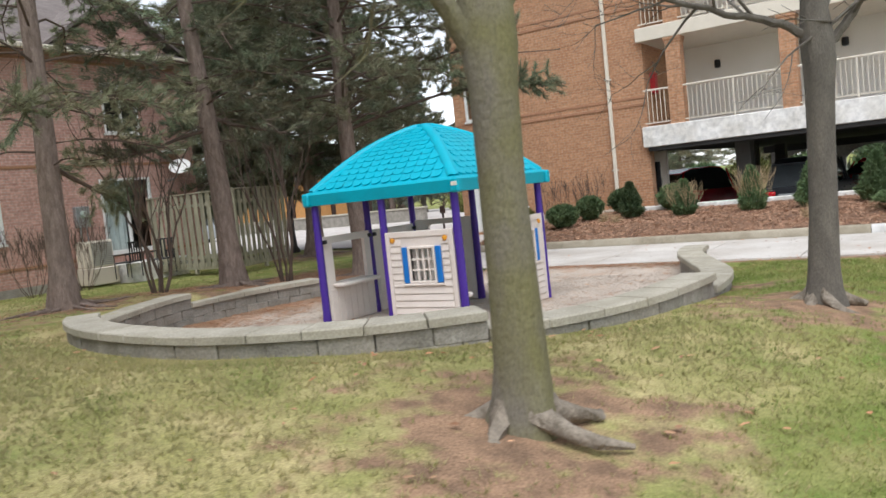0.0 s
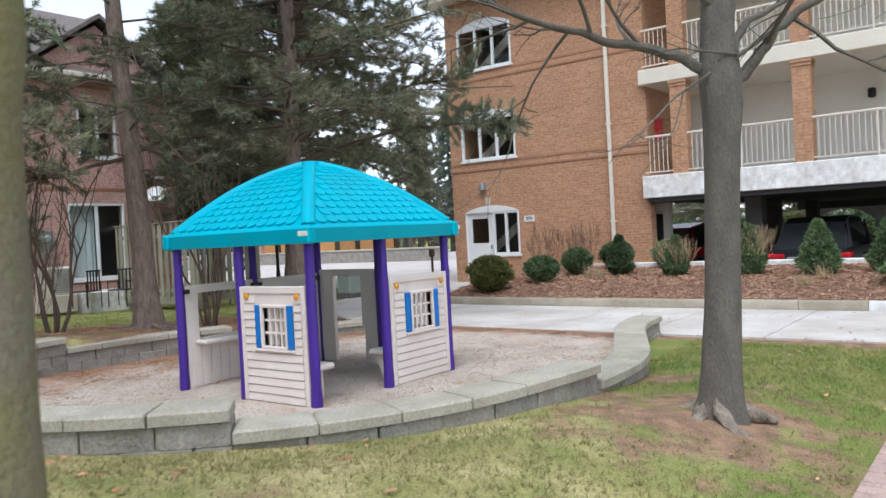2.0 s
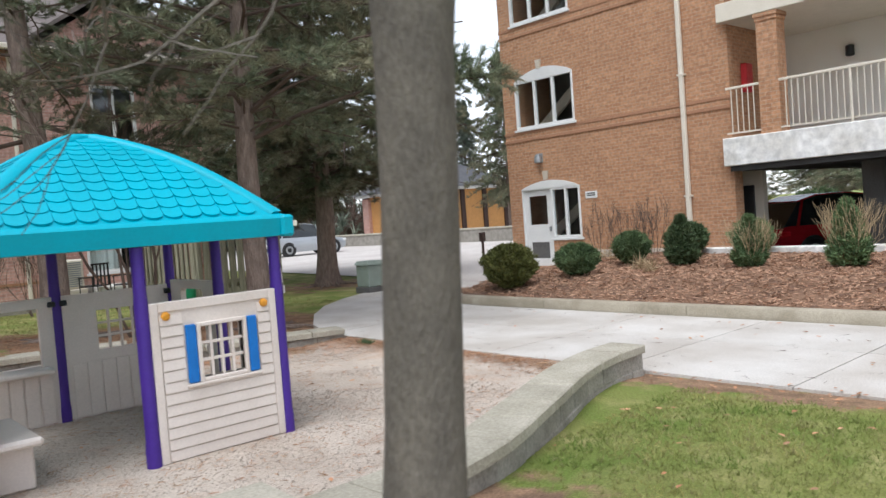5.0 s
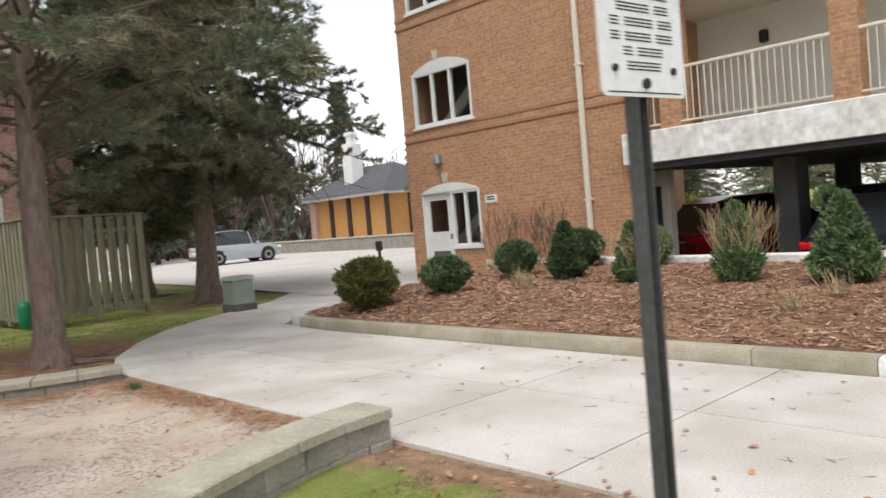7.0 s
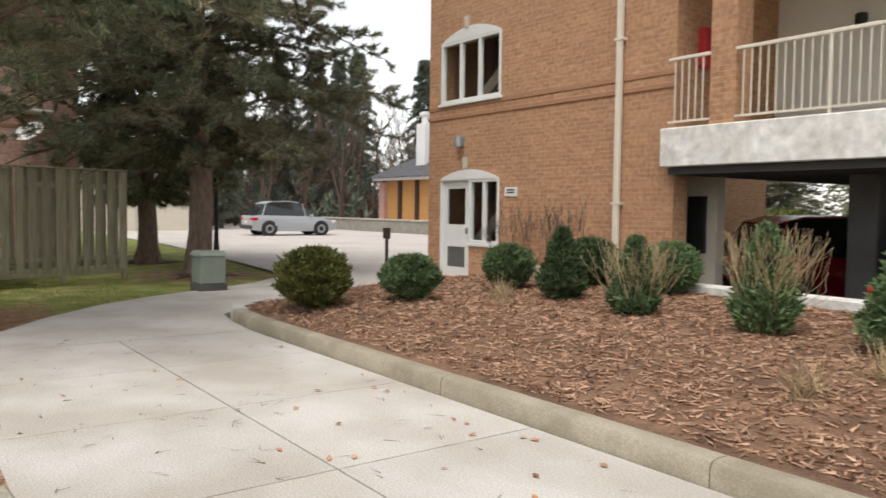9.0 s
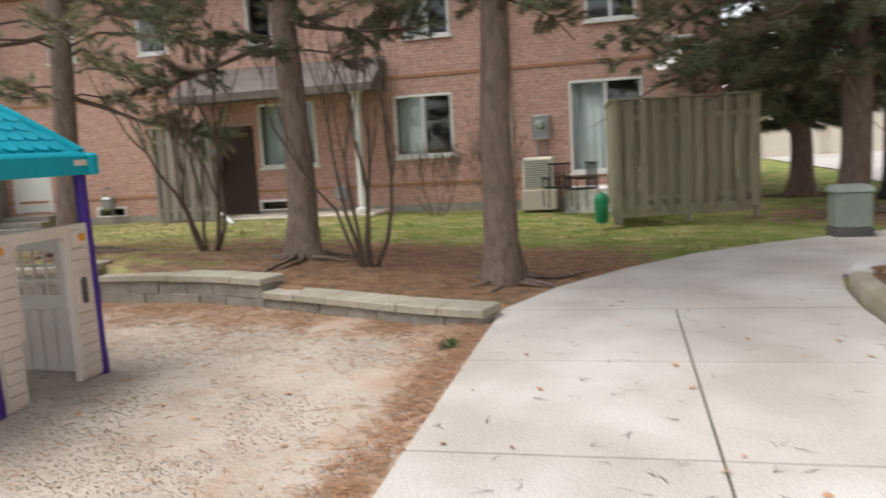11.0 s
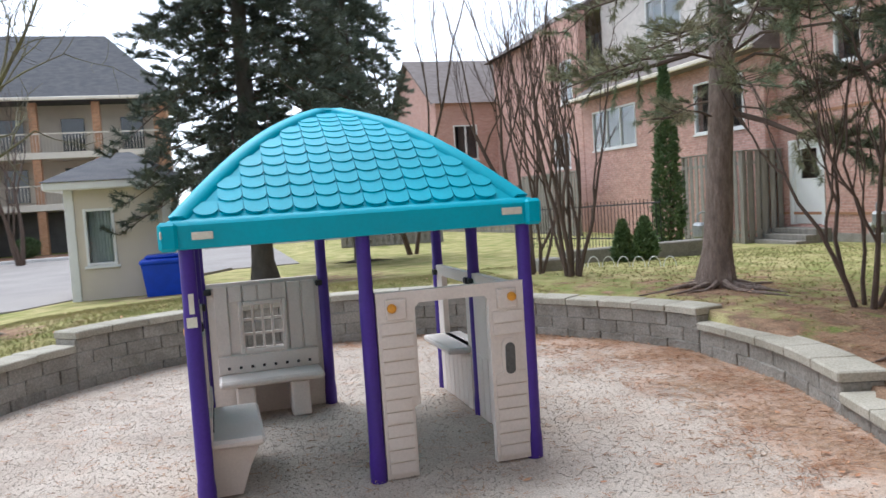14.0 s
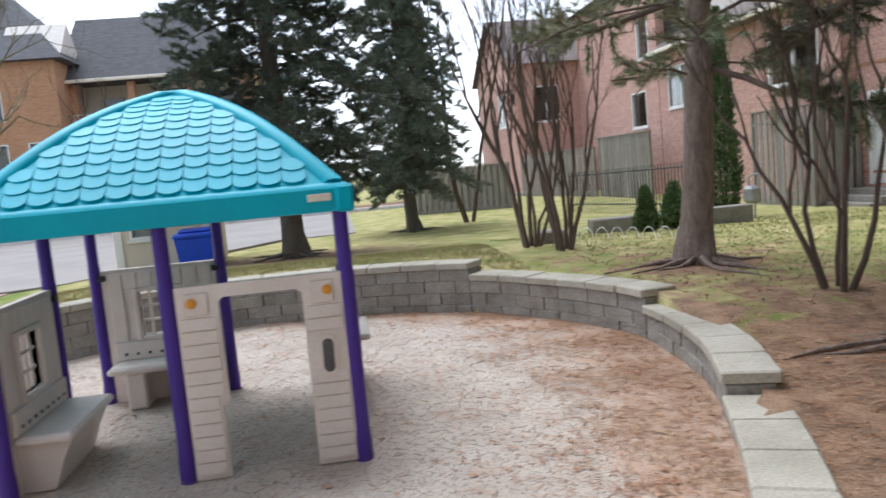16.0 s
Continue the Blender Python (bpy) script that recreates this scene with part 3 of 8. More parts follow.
def litter_at(x, y):
    v = smooth_step(14.2, 11.6, -x) * smooth_step(7.7, 8.0, -x) * smooth_step(2.5, 5.5, y) * smooth_step(14.6, 13.0, y) * (0.35 + 0.65 * smooth_step(6.5, 10, y))
    for a, b, r in TREES_AT:
        v = max(v, 1.0 - math.hypot(x - a, y - b) / r * 0.55)
    if -3.6 < x < -0.15:
        v = max(v, 0.85 * smooth_step(11.7, 12.2, y) * smooth_step(13, 12.4, y))
    return min(1, max(0, v))


def dry_at(x, y):
    if x > -9:
        return 0.62 * smooth_step(9.0, 5.5, y) * smooth_step(0.1, 1.4, -x) + 0.1
    return 0.3 if y > 8 else 0.62


for key, fn in (("litter", litter_at), ("dry", dry_at)):
    a = ground_me.attributes.new(key, "FLOAT", "POINT")
    a.data.foreach_set("value", [fn(p[0], p[1]) for p in gv])
tagged(new("ground", ground_me), "patchy winter lawn with straw-coloured and green grass and needle litter", "lawn", kind="structure")

# sand inside the round wall
sb = Build()
sand_poly = [(q.x, q.y) for s, q, d in RING[::14] + RING[-1:]]
cx, cy = -5.9, 8.4
ringn = 26
vs = [(cx, cy, -0.07)]
for k in range(1, ringn + 1):
    for x, y in sand_poly:
        px, py = cx + (x - cx) * k / ringn * 1.012, cy + (y - cy) * k / ringn * 1.008
        vs.append((px, min(py + 0.12 * smooth_step(11.9, 12.3, py), 12.43), -0.072 + 0.022 * noise.noise(Vector((px * 1.3, py * 1.3, 0))) + 0.055 * smooth_step(11.4, 12.4, py)))
n1 = len(sand_poly)
fs = [(0, 1 + i, 1 + (i + 1) % n1) for i in range(n1)]
for k in range(ringn - 1):
    for i in range(n1):
        j = (i + 1) % n1
        fs.append((1 + k * n1 + i, 1 + (k + 1) * n1 + i, 1 + (k + 1) * n1 + j, 1 + k * n1 + j))
sb.add(vs, fs)
sand = solid("sand_floor", sb, M["sand"], "grey-beige pea gravel with reddish needle patches, inside the round wall", "gravel", smooth=True)


def needle_dust(x, y):
    """How thickly dropped needles lie on the gravel."""
    return min(1.0, 0.75 * smooth_step(0.9, 0.05, off(x, y)) * smooth_step(-4.5, -7.0, x) + 0.5 * smooth_step(-7.4, -9.0, x) + 0.45 * smooth_step(11.7, 12.35, y))


da = sand.data.attributes.new("needle_dust", "FLOAT", "POINT")
da.data.foreach_set("value", [needle_dust(v.co.x, v.co.y) for v in sand.data.vertices])

# concrete drive: slabs with open joints
drive = thing("driveway", (0, 14, 0), "pale concrete drive of jointed slabs with scattered leaves", "driveway", kind="structure")
slab_x = [-8.6] + [-1.92 - 1.67 * k for k in range(3, -1, -1)] + [-1.92 + 1.67 * k for k in range(1, 9)]
for a, b in zip(slab_x, slab_x[1:]):
    for y0, y1 in ((12.42, 14.0), (14.0, 15.52)):
        part("slab", Build().box(a + 0.008, b - 0.008, y0 + 0.008, y1 - 0.008, -0.14, 0.0, 0.003), M["concrete"], drive)
LEFT = [(-8.6, 12.42), (-9.7, 12.85), (-10.87, 13.6), (-11.93, 14.5), (-12.7, 15.5), (-13.26, 16.5), (-13.94, 17.7), (-15.2, 19.0)]
RIGHT = [(-8.6, 15.52), (-9.4, 15.6), (-10.1, 15.75), (-10.45, 16.1), (-10.5, 16.7), (-10.4, 17.6), (-10.6, 19.2), (-10.9, 21.45)]
for i in range(len(LEFT) - 1):
    q = [LEFT[i], RIGHT[i], RIGHT[i + 1], LEFT[i + 1]]
    mx, my = sum(p[0] for p in q) / 4, sum(p[1] for p in q) / 4
    q = [(x + (mx - x) * 0.007, y + (my - y) * 0.007) for x, y in q]
    part("slab", Build().prism(q, -0.14, lambda x, y: rise(x, y) * 0.9 + 0.002), M["concrete"], drive)

# car park beyond, sloping up
cp = Build()
px = spread(-60, -11, 1.5)
py = spread(17.6, 60, 1.5)
vs, fs = [], []
for y in py:
    for x in px:
        vs.append((x, max(y, min(20.4, 19.0 - 0.1 * (x + 15))), rise(x, max(y, 19)) + 0.012))
k = len(px)
for j in range(len(py) - 1):
    for i in range(k - 1):
        fs.append((j * k + i, j * k + i + 1, (j + 1) * k + i + 1, (j + 1) * k + i))
cp.add(vs, fs)
solid("car_park_surface", cp, M["asphalt"], "worn pale asphalt car park", "car park")

# kerb along the planting bed
kerb = thing("kerb", (0, 15.7, 0), "rounded brown-grey concrete kerb with whitened ends", "kerb", kind="structure")
kerb_line = curve_points([(13, 15.66), (5, 15.66), (-2, 15.66), (-6, 15.66), (-8.6, 15.68), (-9.7, 15.82), (-10.15, 16.1), (-10.2, 16.5), (-9.9, 17.2), (-9.95, 18.5), (-10.4, 20.2), (-10.7, 21.4)], 0.1)
prof = [(-0.12, -0.1), (-0.12, 0.09), (-0.095, 0.125), (-0.045, 0.145), (0.05, 0.145), (0.1, 0.135), (0.12, 0.1), (0.12, -0.1)]
i = 0
while i < len(kerb_line) - 1:
    j = i + 1
    while j < len(kerb_line) - 1 and not any((kerb_line[j - 1][1].x - e) * (kerb_line[j][1].x - e) <= 0 and kerb_line[j][1].y < 16.2 for e in (10.1, 7.3, 4.4, 1.6, -1.13, -2.2, -4.6, -7.1, -9.4)) and j - i < (12 if kerb_line[i][1].x < -9.3 else 34):
        j += 1
    b = Build()
    rows = kerb_line[i:j + 1]
    vs, fs = [], []
    n2 = len(prof)
    for q, (s, p, d) in enumerate(rows):
        side = Vector((d.y, -d.x, 0))
        shift = 0.004 if q == 0 else (-0.004 if q == len(rows) - 1 else 0)
        for u, z in prof:
            vs.append(p + d * shift - side * u + Vector((0, 0, z + rise(p.x, p.y))))
    for q in range(len(rows) - 1):
        for e in range(n2 - 1):
            fs.append((q * n2 + e, q * n2 + e + 1, (q + 1) * n2 + e + 1, (q + 1) * n2 + e))
    fs += [tuple(range(n2)), tuple(range((len(rows) - 1) * n2, len(rows) * n2))]
    b.add(vs, fs)
    mid = rows[len(rows) // 2][1]
    white = (mid.y > 15.85 and mid.y < 17.0) or -1.13 < mid.x < 1.6
    part("kerb_section", b, M["kerb_white" if white else "kerb"], kerb, "whitened concrete kerb" if white else "", smooth=True)
    i = j

# planting bed
bed_poly = [(-9.9, 16.2), (-9.5, 15.8), (-8.5, 15.72), (-4, 15.72), (0, 15.72), (13, 15.72), (13, 21.2), (6, 20.6), (-5.6, 20.6), (-7.0, 21.4), (-9.4, 21.5), (-10.5, 21.4), (-9.85, 18.5), (-9.75, 17.2)]


def bed(x, y):
    return 0.12 + 0.2 * smooth_step(15.7, 17.6, y) + 0.12 * smooth_step(17.5, 21, y) * smooth_step(11, 8, -x) + 0.03 * noise.noise(Vector((x * 1.6, y * 1.6, 0)))


bb = Build()
bx, by = spread(-10.6, 13, 0.2), spread(15.7, 21.5, 0.2)
index = {}
for y in by:
    for x in bx:
        index[(x, y)] = len(bb.v)
        bb.v.append(Vector((x, y, bed(x, y))))
for y0, y1 in zip(by, by[1:]):
    for x0, x1 in zip(bx, bx[1:]):
        if inside(bed_poly, (x0 + x1) / 2, (y0 + y1) / 2):
            bb.f.append((index[(x0, y0)], index[(x1, y0)], index[(x1, y1)], index[(x0, y1)]))
solid("planting_bed", bb, M["mulch"], "planting bed of red-brown bark mulch behind the kerb", "mulch bed", smooth=True)

# brick path under the walker
path = thing("brick_path", (0.6, 3, 0), "path of pinkish concrete pavers in running bond", "path", kind="structure")
part("bedding", Build().box(-0.03, 1.75, -8, 12.38, -0.12, -0.008), M["paver"], path)
# south street, pavement and its verge
st = Build().prism([(-5.2, -9.5), (60, -9.5), (60, -2.0), (9, 1.5), (-1.0, -2.6)], -0.1, 0.03)
solid("street_pavement", st, M["road"], "pale concrete forecourt and pavement", "pavement")
rd = Build().box(-7.2, 120, -24, -9.6, -0.1, -0.01)
solid("road", rd, M["road"], "grey asphalt road", "road")

# ---- round retaining wall ----
rwall = thing("retaining_wall", (-6, 8.3, -0.07), "round low retaining wall of split-face grey blocks with smooth caps, stepping down", "retaining wall", kind="structure")
total = RING[-1][0]


def nearest_s(x, y):
    return min(RING, key=lambda r: (r[1].x - x) ** 2 + (r[1].y - y) ** 2)[0]


STEPS = [nearest_s(-9.35, 9.85), nearest_s(-9.55, 7.4), nearest_s(-8.5, 4.85), nearest_s(-3.35, 5.4), nearest_s(-2.38, 8.05), total]
TOPS = [0.12, 0.26, 0.40, 0.54, 0.40, 0.26]


def ring_at(s):
    g, p, d = RING[min(len(RING) - 1, max(0, round(s / 0.02)))]
    return p, Vector((d.y, -d.x, 0))  # the place, and the way out from the sand


def ring_piece(name, s0, s1, inn, out, z0, z1, c, material):
    """One stone of the wall, bent to the ring, with chamfered upper and end edges."""
    b = Build()
    cut = [s0 + 0.004, s0 + 0.004 + c, (s0 + s1) / 2, s1 - 0.004 - c, s1 - 0.004]
    vs, fs = [], []
    for i, s in enumerate(cut):
        p, o = ring_at(s)
        if i in (0, 4):
            t = Vector((-o.y, o.x, 0))
            p = p + t * ((s - round(s / 0.02) * 0.02))
        e = c if i in (0, 4) else 0.0
        for u, z in ((inn + e, z0), (inn + e, z1 - c), (inn + c + e, z1 - e), (out - c - e, z1 - e), (out - e, z1 - c), (out - e, z0)):
            q = p + o * u
            vs.append((q.x, q.y, z))
    for i in range(4):
        for k in range(6):
            fs.append((i * 6 + k, i * 6 + (k + 1) % 6, i * 6 + 6 + (k + 1) % 6, i * 6 + 6 + k))
    fs += [tuple(range(6)), tuple(range(24, 30))]
    b.add(vs, fs)
    return part(name, b, material, rwall)


start = 0.0
for end, top in zip(STEPS, TOPS):
    n3 = max(1, round((end - start) / 0.46))
    for k in range(n3):
        j = random.uniform(-0.004, 0.004)
        ring_piece("cap", start + k * (end - start) / n3, start + (k + 1) * (end - start) / n3, -0.03 + j, 0.34 + j, top - 0.075, top + j, 0.012, M["cap"])
    z, course = top - 0.078, 0
    while z > -0.12:
        m3 = max(2, round((end - start) / 0.41))
        w = (end - start) / m3
        cuts = [start + k * w for k in range(m3 + 1)] if course % 2 == 0 else [start] + [start + (k + 0.5) * w for k in range(m3)] + [end]
        for s0, s1 in zip(cuts, cuts[1:]):
            j = random.uniform(-0.008, 0.008)
            ring_piece("block", s0, s1, 0.0 + j, 0.31 + j, z - 0.145, z, 0.01, M["block"])
        z -= 0.147
        course += 1
    start = end


# ---- windows ----
def window(name, along, u0, u1, z0, z1, w, out, lights=2, arch=0.0, room=0.6, curtain="", sill=True, mid=()):
    """A white window in an opening along 'x' or 'y'; w is the wall's face and out the sign of its outward way."""
    P = lambda u, d, z: (u, w + out * d, z) if along == "x" else (w + out * d, u, z)

    def bx(b, ua, ub, d0, d1, za, zb, c=0.006):
        a, e = P(ua, d0, za), P(ub, d1, zb)
        return b.box(min(a[0], e[0]), max(a[0], e[0]), min(a[1], e[1]), max(a[1], e[1]), za, zb, c)

    t = thing(name, P((u0 + u1) / 2, 0, z0), "white-framed window with dark glass", "window", kind="structure")
    f = Build()
    bx(f, u0, u0 + 0.06, -0.09, 0.02, z0, z1)
    bx(f, u1 - 0.06, u1, -0.09, 0.02, z0, z1)
    bx(f, u0 + 0.06, u1 - 0.06, -0.09, 0.018, z0, z0 + 0.06)
    bx(f, u0 + 0.06, u1 - 0.06, -0.09, 0.018, z1 - 0.06, z1)
    part("window_frame", f, M["white"], t)
    inner = (u1 - u0 - 0.12) / lights
    for k in range(1, lights):
        part("mullion", bx(Build(), u0 + 0.06 + k * inner - 0.035, u0 + 0.06 + k * inner + 0.035, -0.08, 0.012, z0 + 0.06, z1 - 0.06), M["white"], t)
    for k in range(lights):
        g = bx(Build(), u0 + 0.06 + k * inner + (0.035 if k else 0), u0 + 0.06 + (k + 1) * inner - (0.035 if k < lights - 1 else 0), -0.045, -0.039, z0 + 0.06, z1 - 0.06, 0)
        pane = part("pane", g, M["glass"], t)
        pane.visible_shadow = False
    if arch:
        n4 = 12
        pts = [(u0 + (u1 - u0) * i / n4, arch * math.sin(math.pi * i / n4) ** 0.8) for i in range(n4 + 1)]
        b = Build()
        vs = [P(u, d, z1 + z) for d in (-0.06, 0.022) for u, z in pts]
        k = n4 + 1
        b.add(vs, [tuple(range(k)), tuple(range(k, 2 * k))] + [(i, (i + 1) % k, k + (i + 1) % k, k + i) for i in range(k)])
        part("arch_panel", b, M["white"], t)
    if sill:
        part("window_sill", bx(Build(), u0 - 0.05, u1 + 0.05, -0.05, 0.05, z0 - 0.06, z0 - 0.002), M["white"], t)
    if curtain:
        b = Build()
        nn = 26
        rows = [P(u0 + 0.05 + (u1 - u0 - 0.1) * i / nn, -0.2 + 0.02 * math.sin(i * 1.9), z) for z in (z0 + 0.05, z1 - 0.04) for i in range(nn + 1)]
        keep = range(nn) if curtain == "full" else [i for i in range(nn) if i < nn * 0.5]
        b.add(rows, [(i, i + 1, nn + 2 + i, nn + 1 + i) for i in keep])
        part("curtain", b, M["curtain"], t, "pale hanging curtain")
    return t


# ---- apartment building ----
apt = thing("apartment_building", (-4, 21.5, 0), "three-storey tan brick apartment building over an open car park, with balconies", "building", kind="structure")
AW = [(-12.92, -11.0, 3.68, 4.92), (-12.92, -11.0, 6.38, 7.62), (-12.92, -11.0, 0.1, 2.1)]
b = holed_wall(Build(), "x", -13.35, -7.0, -0.1, 8.5, 21.5, 21.85, AW)
part("wall", b, M["brick_apt"], apt)
part("side_wall", Build().box(-13.35, -13.0, 21.85, 34, -0.1, 8.5), M["brick_apt"], apt)
part("return_wall", Build().box(-7.35, -7.0, 21.85, 24.2, 2.16, 8.5), M["brick_apt"], apt)
# room backs behind the glass, their shade painted in as dark grey
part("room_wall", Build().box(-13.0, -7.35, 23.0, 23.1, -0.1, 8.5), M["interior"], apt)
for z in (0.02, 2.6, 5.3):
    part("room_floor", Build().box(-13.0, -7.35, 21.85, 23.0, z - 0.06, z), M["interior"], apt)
for z in (3.36, 6.06):
    part("brick_band", Build().box(-13.37, -6.98, 21.475, 21.5, z, z + 0.075, 0.004), M["brick_dark"], apt)
    part("brick_band", Build().box(-13.37, -6.98, 21.485, 21.5, z + 0.2, z + 0.27, 0.003), M["brick_dark"], apt)
part("base_course", Build().box(-10.95, -6.98, 21.46, 21.5, -0.1, 0.5, 0.01), M["stucco"], apt)
for z in (5.14, 2.32, 7.84):
    part("keystone", Build().add([(-12.05 + s * w, y, zz) for y in (21.46, 21.5) for s, w, zz in ((-1, .06, z), (1, .06, z), (1, .09, z + .22), (-1, .09, z + .22))],
         [(0, 1, 2, 3), (4, 5, 6, 7), (0, 1, 5, 4), (1, 2, 6, 5), (2, 3, 7, 6), (3, 0, 4, 7)]), M["stone"], apt)
window("window_1", "x", -12.92, -11.0, 3.68, 4.92, 21.5, -1, 3, 0.24)
window("window_2", "x", -12.92, -11.0, 6.38, 7.62, 21.5, -1, 3, 0.24)
window("window_3", "x", -11.93, -11.0, 0.82, 2.1, 21.5, -1, 2)
part("brick_apron", Build().box(-11.93, -11.0, 21.5, 21.7, -0.1, 0.75), M["brick_apt"], apt)
arch_pts = [(-12.92 + 1.92 * i / 14, 2.1 + 0.2 * math.sin(math.pi * i / 14) ** 0.8) for i in range(15)]
b = Build()
b.add([(u, y, z) for y in (21.47, 21.54) for u, z in arch_pts], [tuple(range(15)), tuple(range(15, 30))] + [(i, (i + 1) % 15, 15 + (i + 1) % 15, 15 + i) for i in range(15)])
part("arch_panel", b, M["white"], apt)
door = thing("door_1", (-12.45, 21.55, 0.1), "white door with a tall dark glass panel and a lower dark panel", "door", kind="structure")
part("door_leaf", holed_wall(Build(), "x", -12.88, -11.95, 0.1, 2.06, 21.55, 21.6, [(-12.72, -12.12, 1.18, 1.92), (-12.72, -12.12, 0.3, 0.72)]), M["white"], door)
part("pane", Build().box(-12.72, -12.12, 21.57, 21.575, 1.18, 1.92), M["glass"], door)
part("lower_panel", Build().box(-12.72, -12.12, 21.565, 21.58, 0.3, 0.72), M["shade_and_dark_grey"], door)
part("door_handle", Build().box(-12.05, -12.0, 21.49, 21.55, 1.0, 1.12, 0.01), M["metal"], door)
part("door_frame", Build().box(-12.92, -12.885, 21.5, 21.62, 0.1, 2.1).box(-11.945, -11.93, 21.5, 21.62, 0.1, 2.1).box(-12.885, -11.945, 21.5, 21.62, 2.065, 2.1), M["white"], door)
# stair flights behind the glass
for z in (3.3, 6.0, 0.3):
    part("stair_string", Build().add([(-12.9, 22.3, z + 0.2), (-12.9, 22.3, z + 0.5), (-11.0, 22.3, z + 1.9), (-11.0, 22.3, z + 1.6), (-12.9, 22.4, z + 0.2), (-12.9, 22.4, z + 0.5), (-11.0, 22.4, z + 1.9), (-11.0, 22.4, z + 1.6)],
         [(0, 1, 2, 3), (4, 5, 6, 7), (0, 1, 5, 4), (1, 2, 6, 5), (2, 3, 7, 6), (3, 0, 4, 7)]), M["stucco"], apt)
# roof with soffit
part("soffit", Build().box(-13.9, 16, 20.9, 34.6, 8.5, 8.62), M["cream"], apt)
part("roof", Build().add([(-13.95, 20.85, 8.62), (16, 20.85, 8.62), (16, 34.6, 8.62), (-13.95, 34.6, 8.62), (-9, 27.5, 12.2), (16, 27.5, 12.2)], [(0, 1, 5, 4), (3, 4, 5, 2), (0, 4, 3), (0, 3, 2, 1)]), M["roof"], apt)
# balconies
for z in (2.73, 5.45, 8.12):
    part("balcony_slab", Build().box(-7.1, 16, 21.28, 24.6, z - (0.57 if z < 3 else 0.38), z, 0.015), M["slab" if z < 3 else "cream"], apt)
part("balcony_back_wall", Build().box(-7.0, 16, 24.2, 24.4, 2.73, 8.5), M["balcony"], apt)
for z0, z1 in ((2.73, 5.07), (5.45, 7.74)):
    for k in range(7):
        xc = -6.1 + 2.87 * k
        col = part("column", Build().box(xc - 0.2, xc + 0.2, 21.33, 21.7, z0, z1 - 0.16).box(xc - 0.22, xc + 0.22, 21.31, 21.72, z1 - 0.16, z1 - 0.08, 0.01).box(xc - 0.24, xc + 0.24, 21.29, 21.74, z1 - 0.08, z1, 0.01), M["brick_apt"], apt)
        prev = -7.0 if k == 0 else xc - 2.87 + 0.2
        rail = part("railing", Build().box(prev, xc - 0.2, 21.31, 21.35, z0 + 0.97, z0 + 1.02, 0.008).box(prev, xc - 0.2, 21.315, 21.345, z0 + 0.07, z0 + 0.1), M["cream"], apt)
        nb = max(2, round((xc - 0.2 - prev) / 0.115))
        bal = Build().box(-0.008, 0.008, 21.322, 21.338, z0 + 0.1, z0 + 0.97).mesh("baluster", M["cream"], at=(0, 21.5, 0))
        if k:
            mid_x = (prev + xc - 0.2) / 2 + 0.06
            part("rail_post", Build().box(mid_x - 0.02, mid_x + 0.02, 21.31, 21.35, z0, z0 + 0.97, 0.005), M["cream"], rail)
        for q in range(1, nb):
            ob = new("baluster", bal)
            ob.parent = rail
            ob.location = (prev + (xc - 0.2 - prev) * q / nb + 4, 0, 0)
    for xc in (-5.6, -2.2):
        lamp = thing("wall_lamp", (xc, 24.18, z0 + 1.75), "dark oval bulkhead lamp on the balcony wall", "lamp")
        part("body", Build().lathe([(0.05, 0), (0.09, 0.02), (0.09, 0.22), (0.05, 0.24)], 12, Matrix.Translation((xc, 24.12, z0 + 1.62))), M["black"], lamp, smooth=True)
ext = thing("fire_extinguisher", (-6.95, 22.14, 3.7), "red fire extinguisher cabinet on the balcony wall", "extinguisher")
part("cabinet", Build().box(-7.0, -6.86, 22.0, 22.28, 3.7, 4.3, 0.02), M["red"], ext)
# downpipe
pipe = thing("downpipe", (-8.03, 21.44, 0.5), "cream downpipe on the brick wall", "downpipe")
part("pipe", Build().box(-8.08, -7.98, 21.38, 21.47, 0.5, 8.5, 0.015), M["cream"], pipe)
for z in (1.6, 4.2, 6.8):
    part("strap", Build().box(-8.11, -7.95, 21.375, 21.5, z, z + 0.04), M["cream"], pipe)
wl_ = thing("wall_lamp", (-12.19, 21.5, 2.75), "grey dome lamp on the brick wall above the door", "lamp")
part("back_plate", Build().box(-12.28, -12.1, 21.47, 21.5, 2.76, 3.0, 0.01), M["metal"], wl_)
part("hood", Build().lathe([(0.02, 0.24), (0.08, 0.2), (0.1, 0.1), (0.1, 0.02), (0.07, 0.0)], 12, Matrix.Translation((-12.19, 21.4, 2.75))), M["metal"], wl_, smooth=True)
sg = thing("wall_sign", (-10.65, 21.48, 1.76), "small white notice plate on the brick wall", "sign")
part("plate", Build().box(-10.83, -10.48, 21.48, 21.498, 1.75, 1.92, 0.004), M["white"], sg)
for z in (1.86, 1.81):
    part("line_of_print", Build().box(-10.77, -10.54, 21.476, 21.479, z, z + 0.025), M["ink"], sg)

# open car park under the building
park = thing("car_park_level", (2, 27, 0), "dark open car park level with concrete columns under the flats", "car park", kind="structure")
# floor, inner columns and rear beam carry the level's shade in their colour
part("floor", Build().box(-13, 16, 20.85, 38, -0.5, -0.25), M["shade_and_dark_grey"], park)
# the ceiling's deep shade is put into its near-black colour
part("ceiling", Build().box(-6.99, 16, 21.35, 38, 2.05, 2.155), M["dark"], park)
part("front_kerb", Build().box(-7.3, 16, 20.55, 20.85, -0.1, 0.54, 0.015), M["slab"], park)
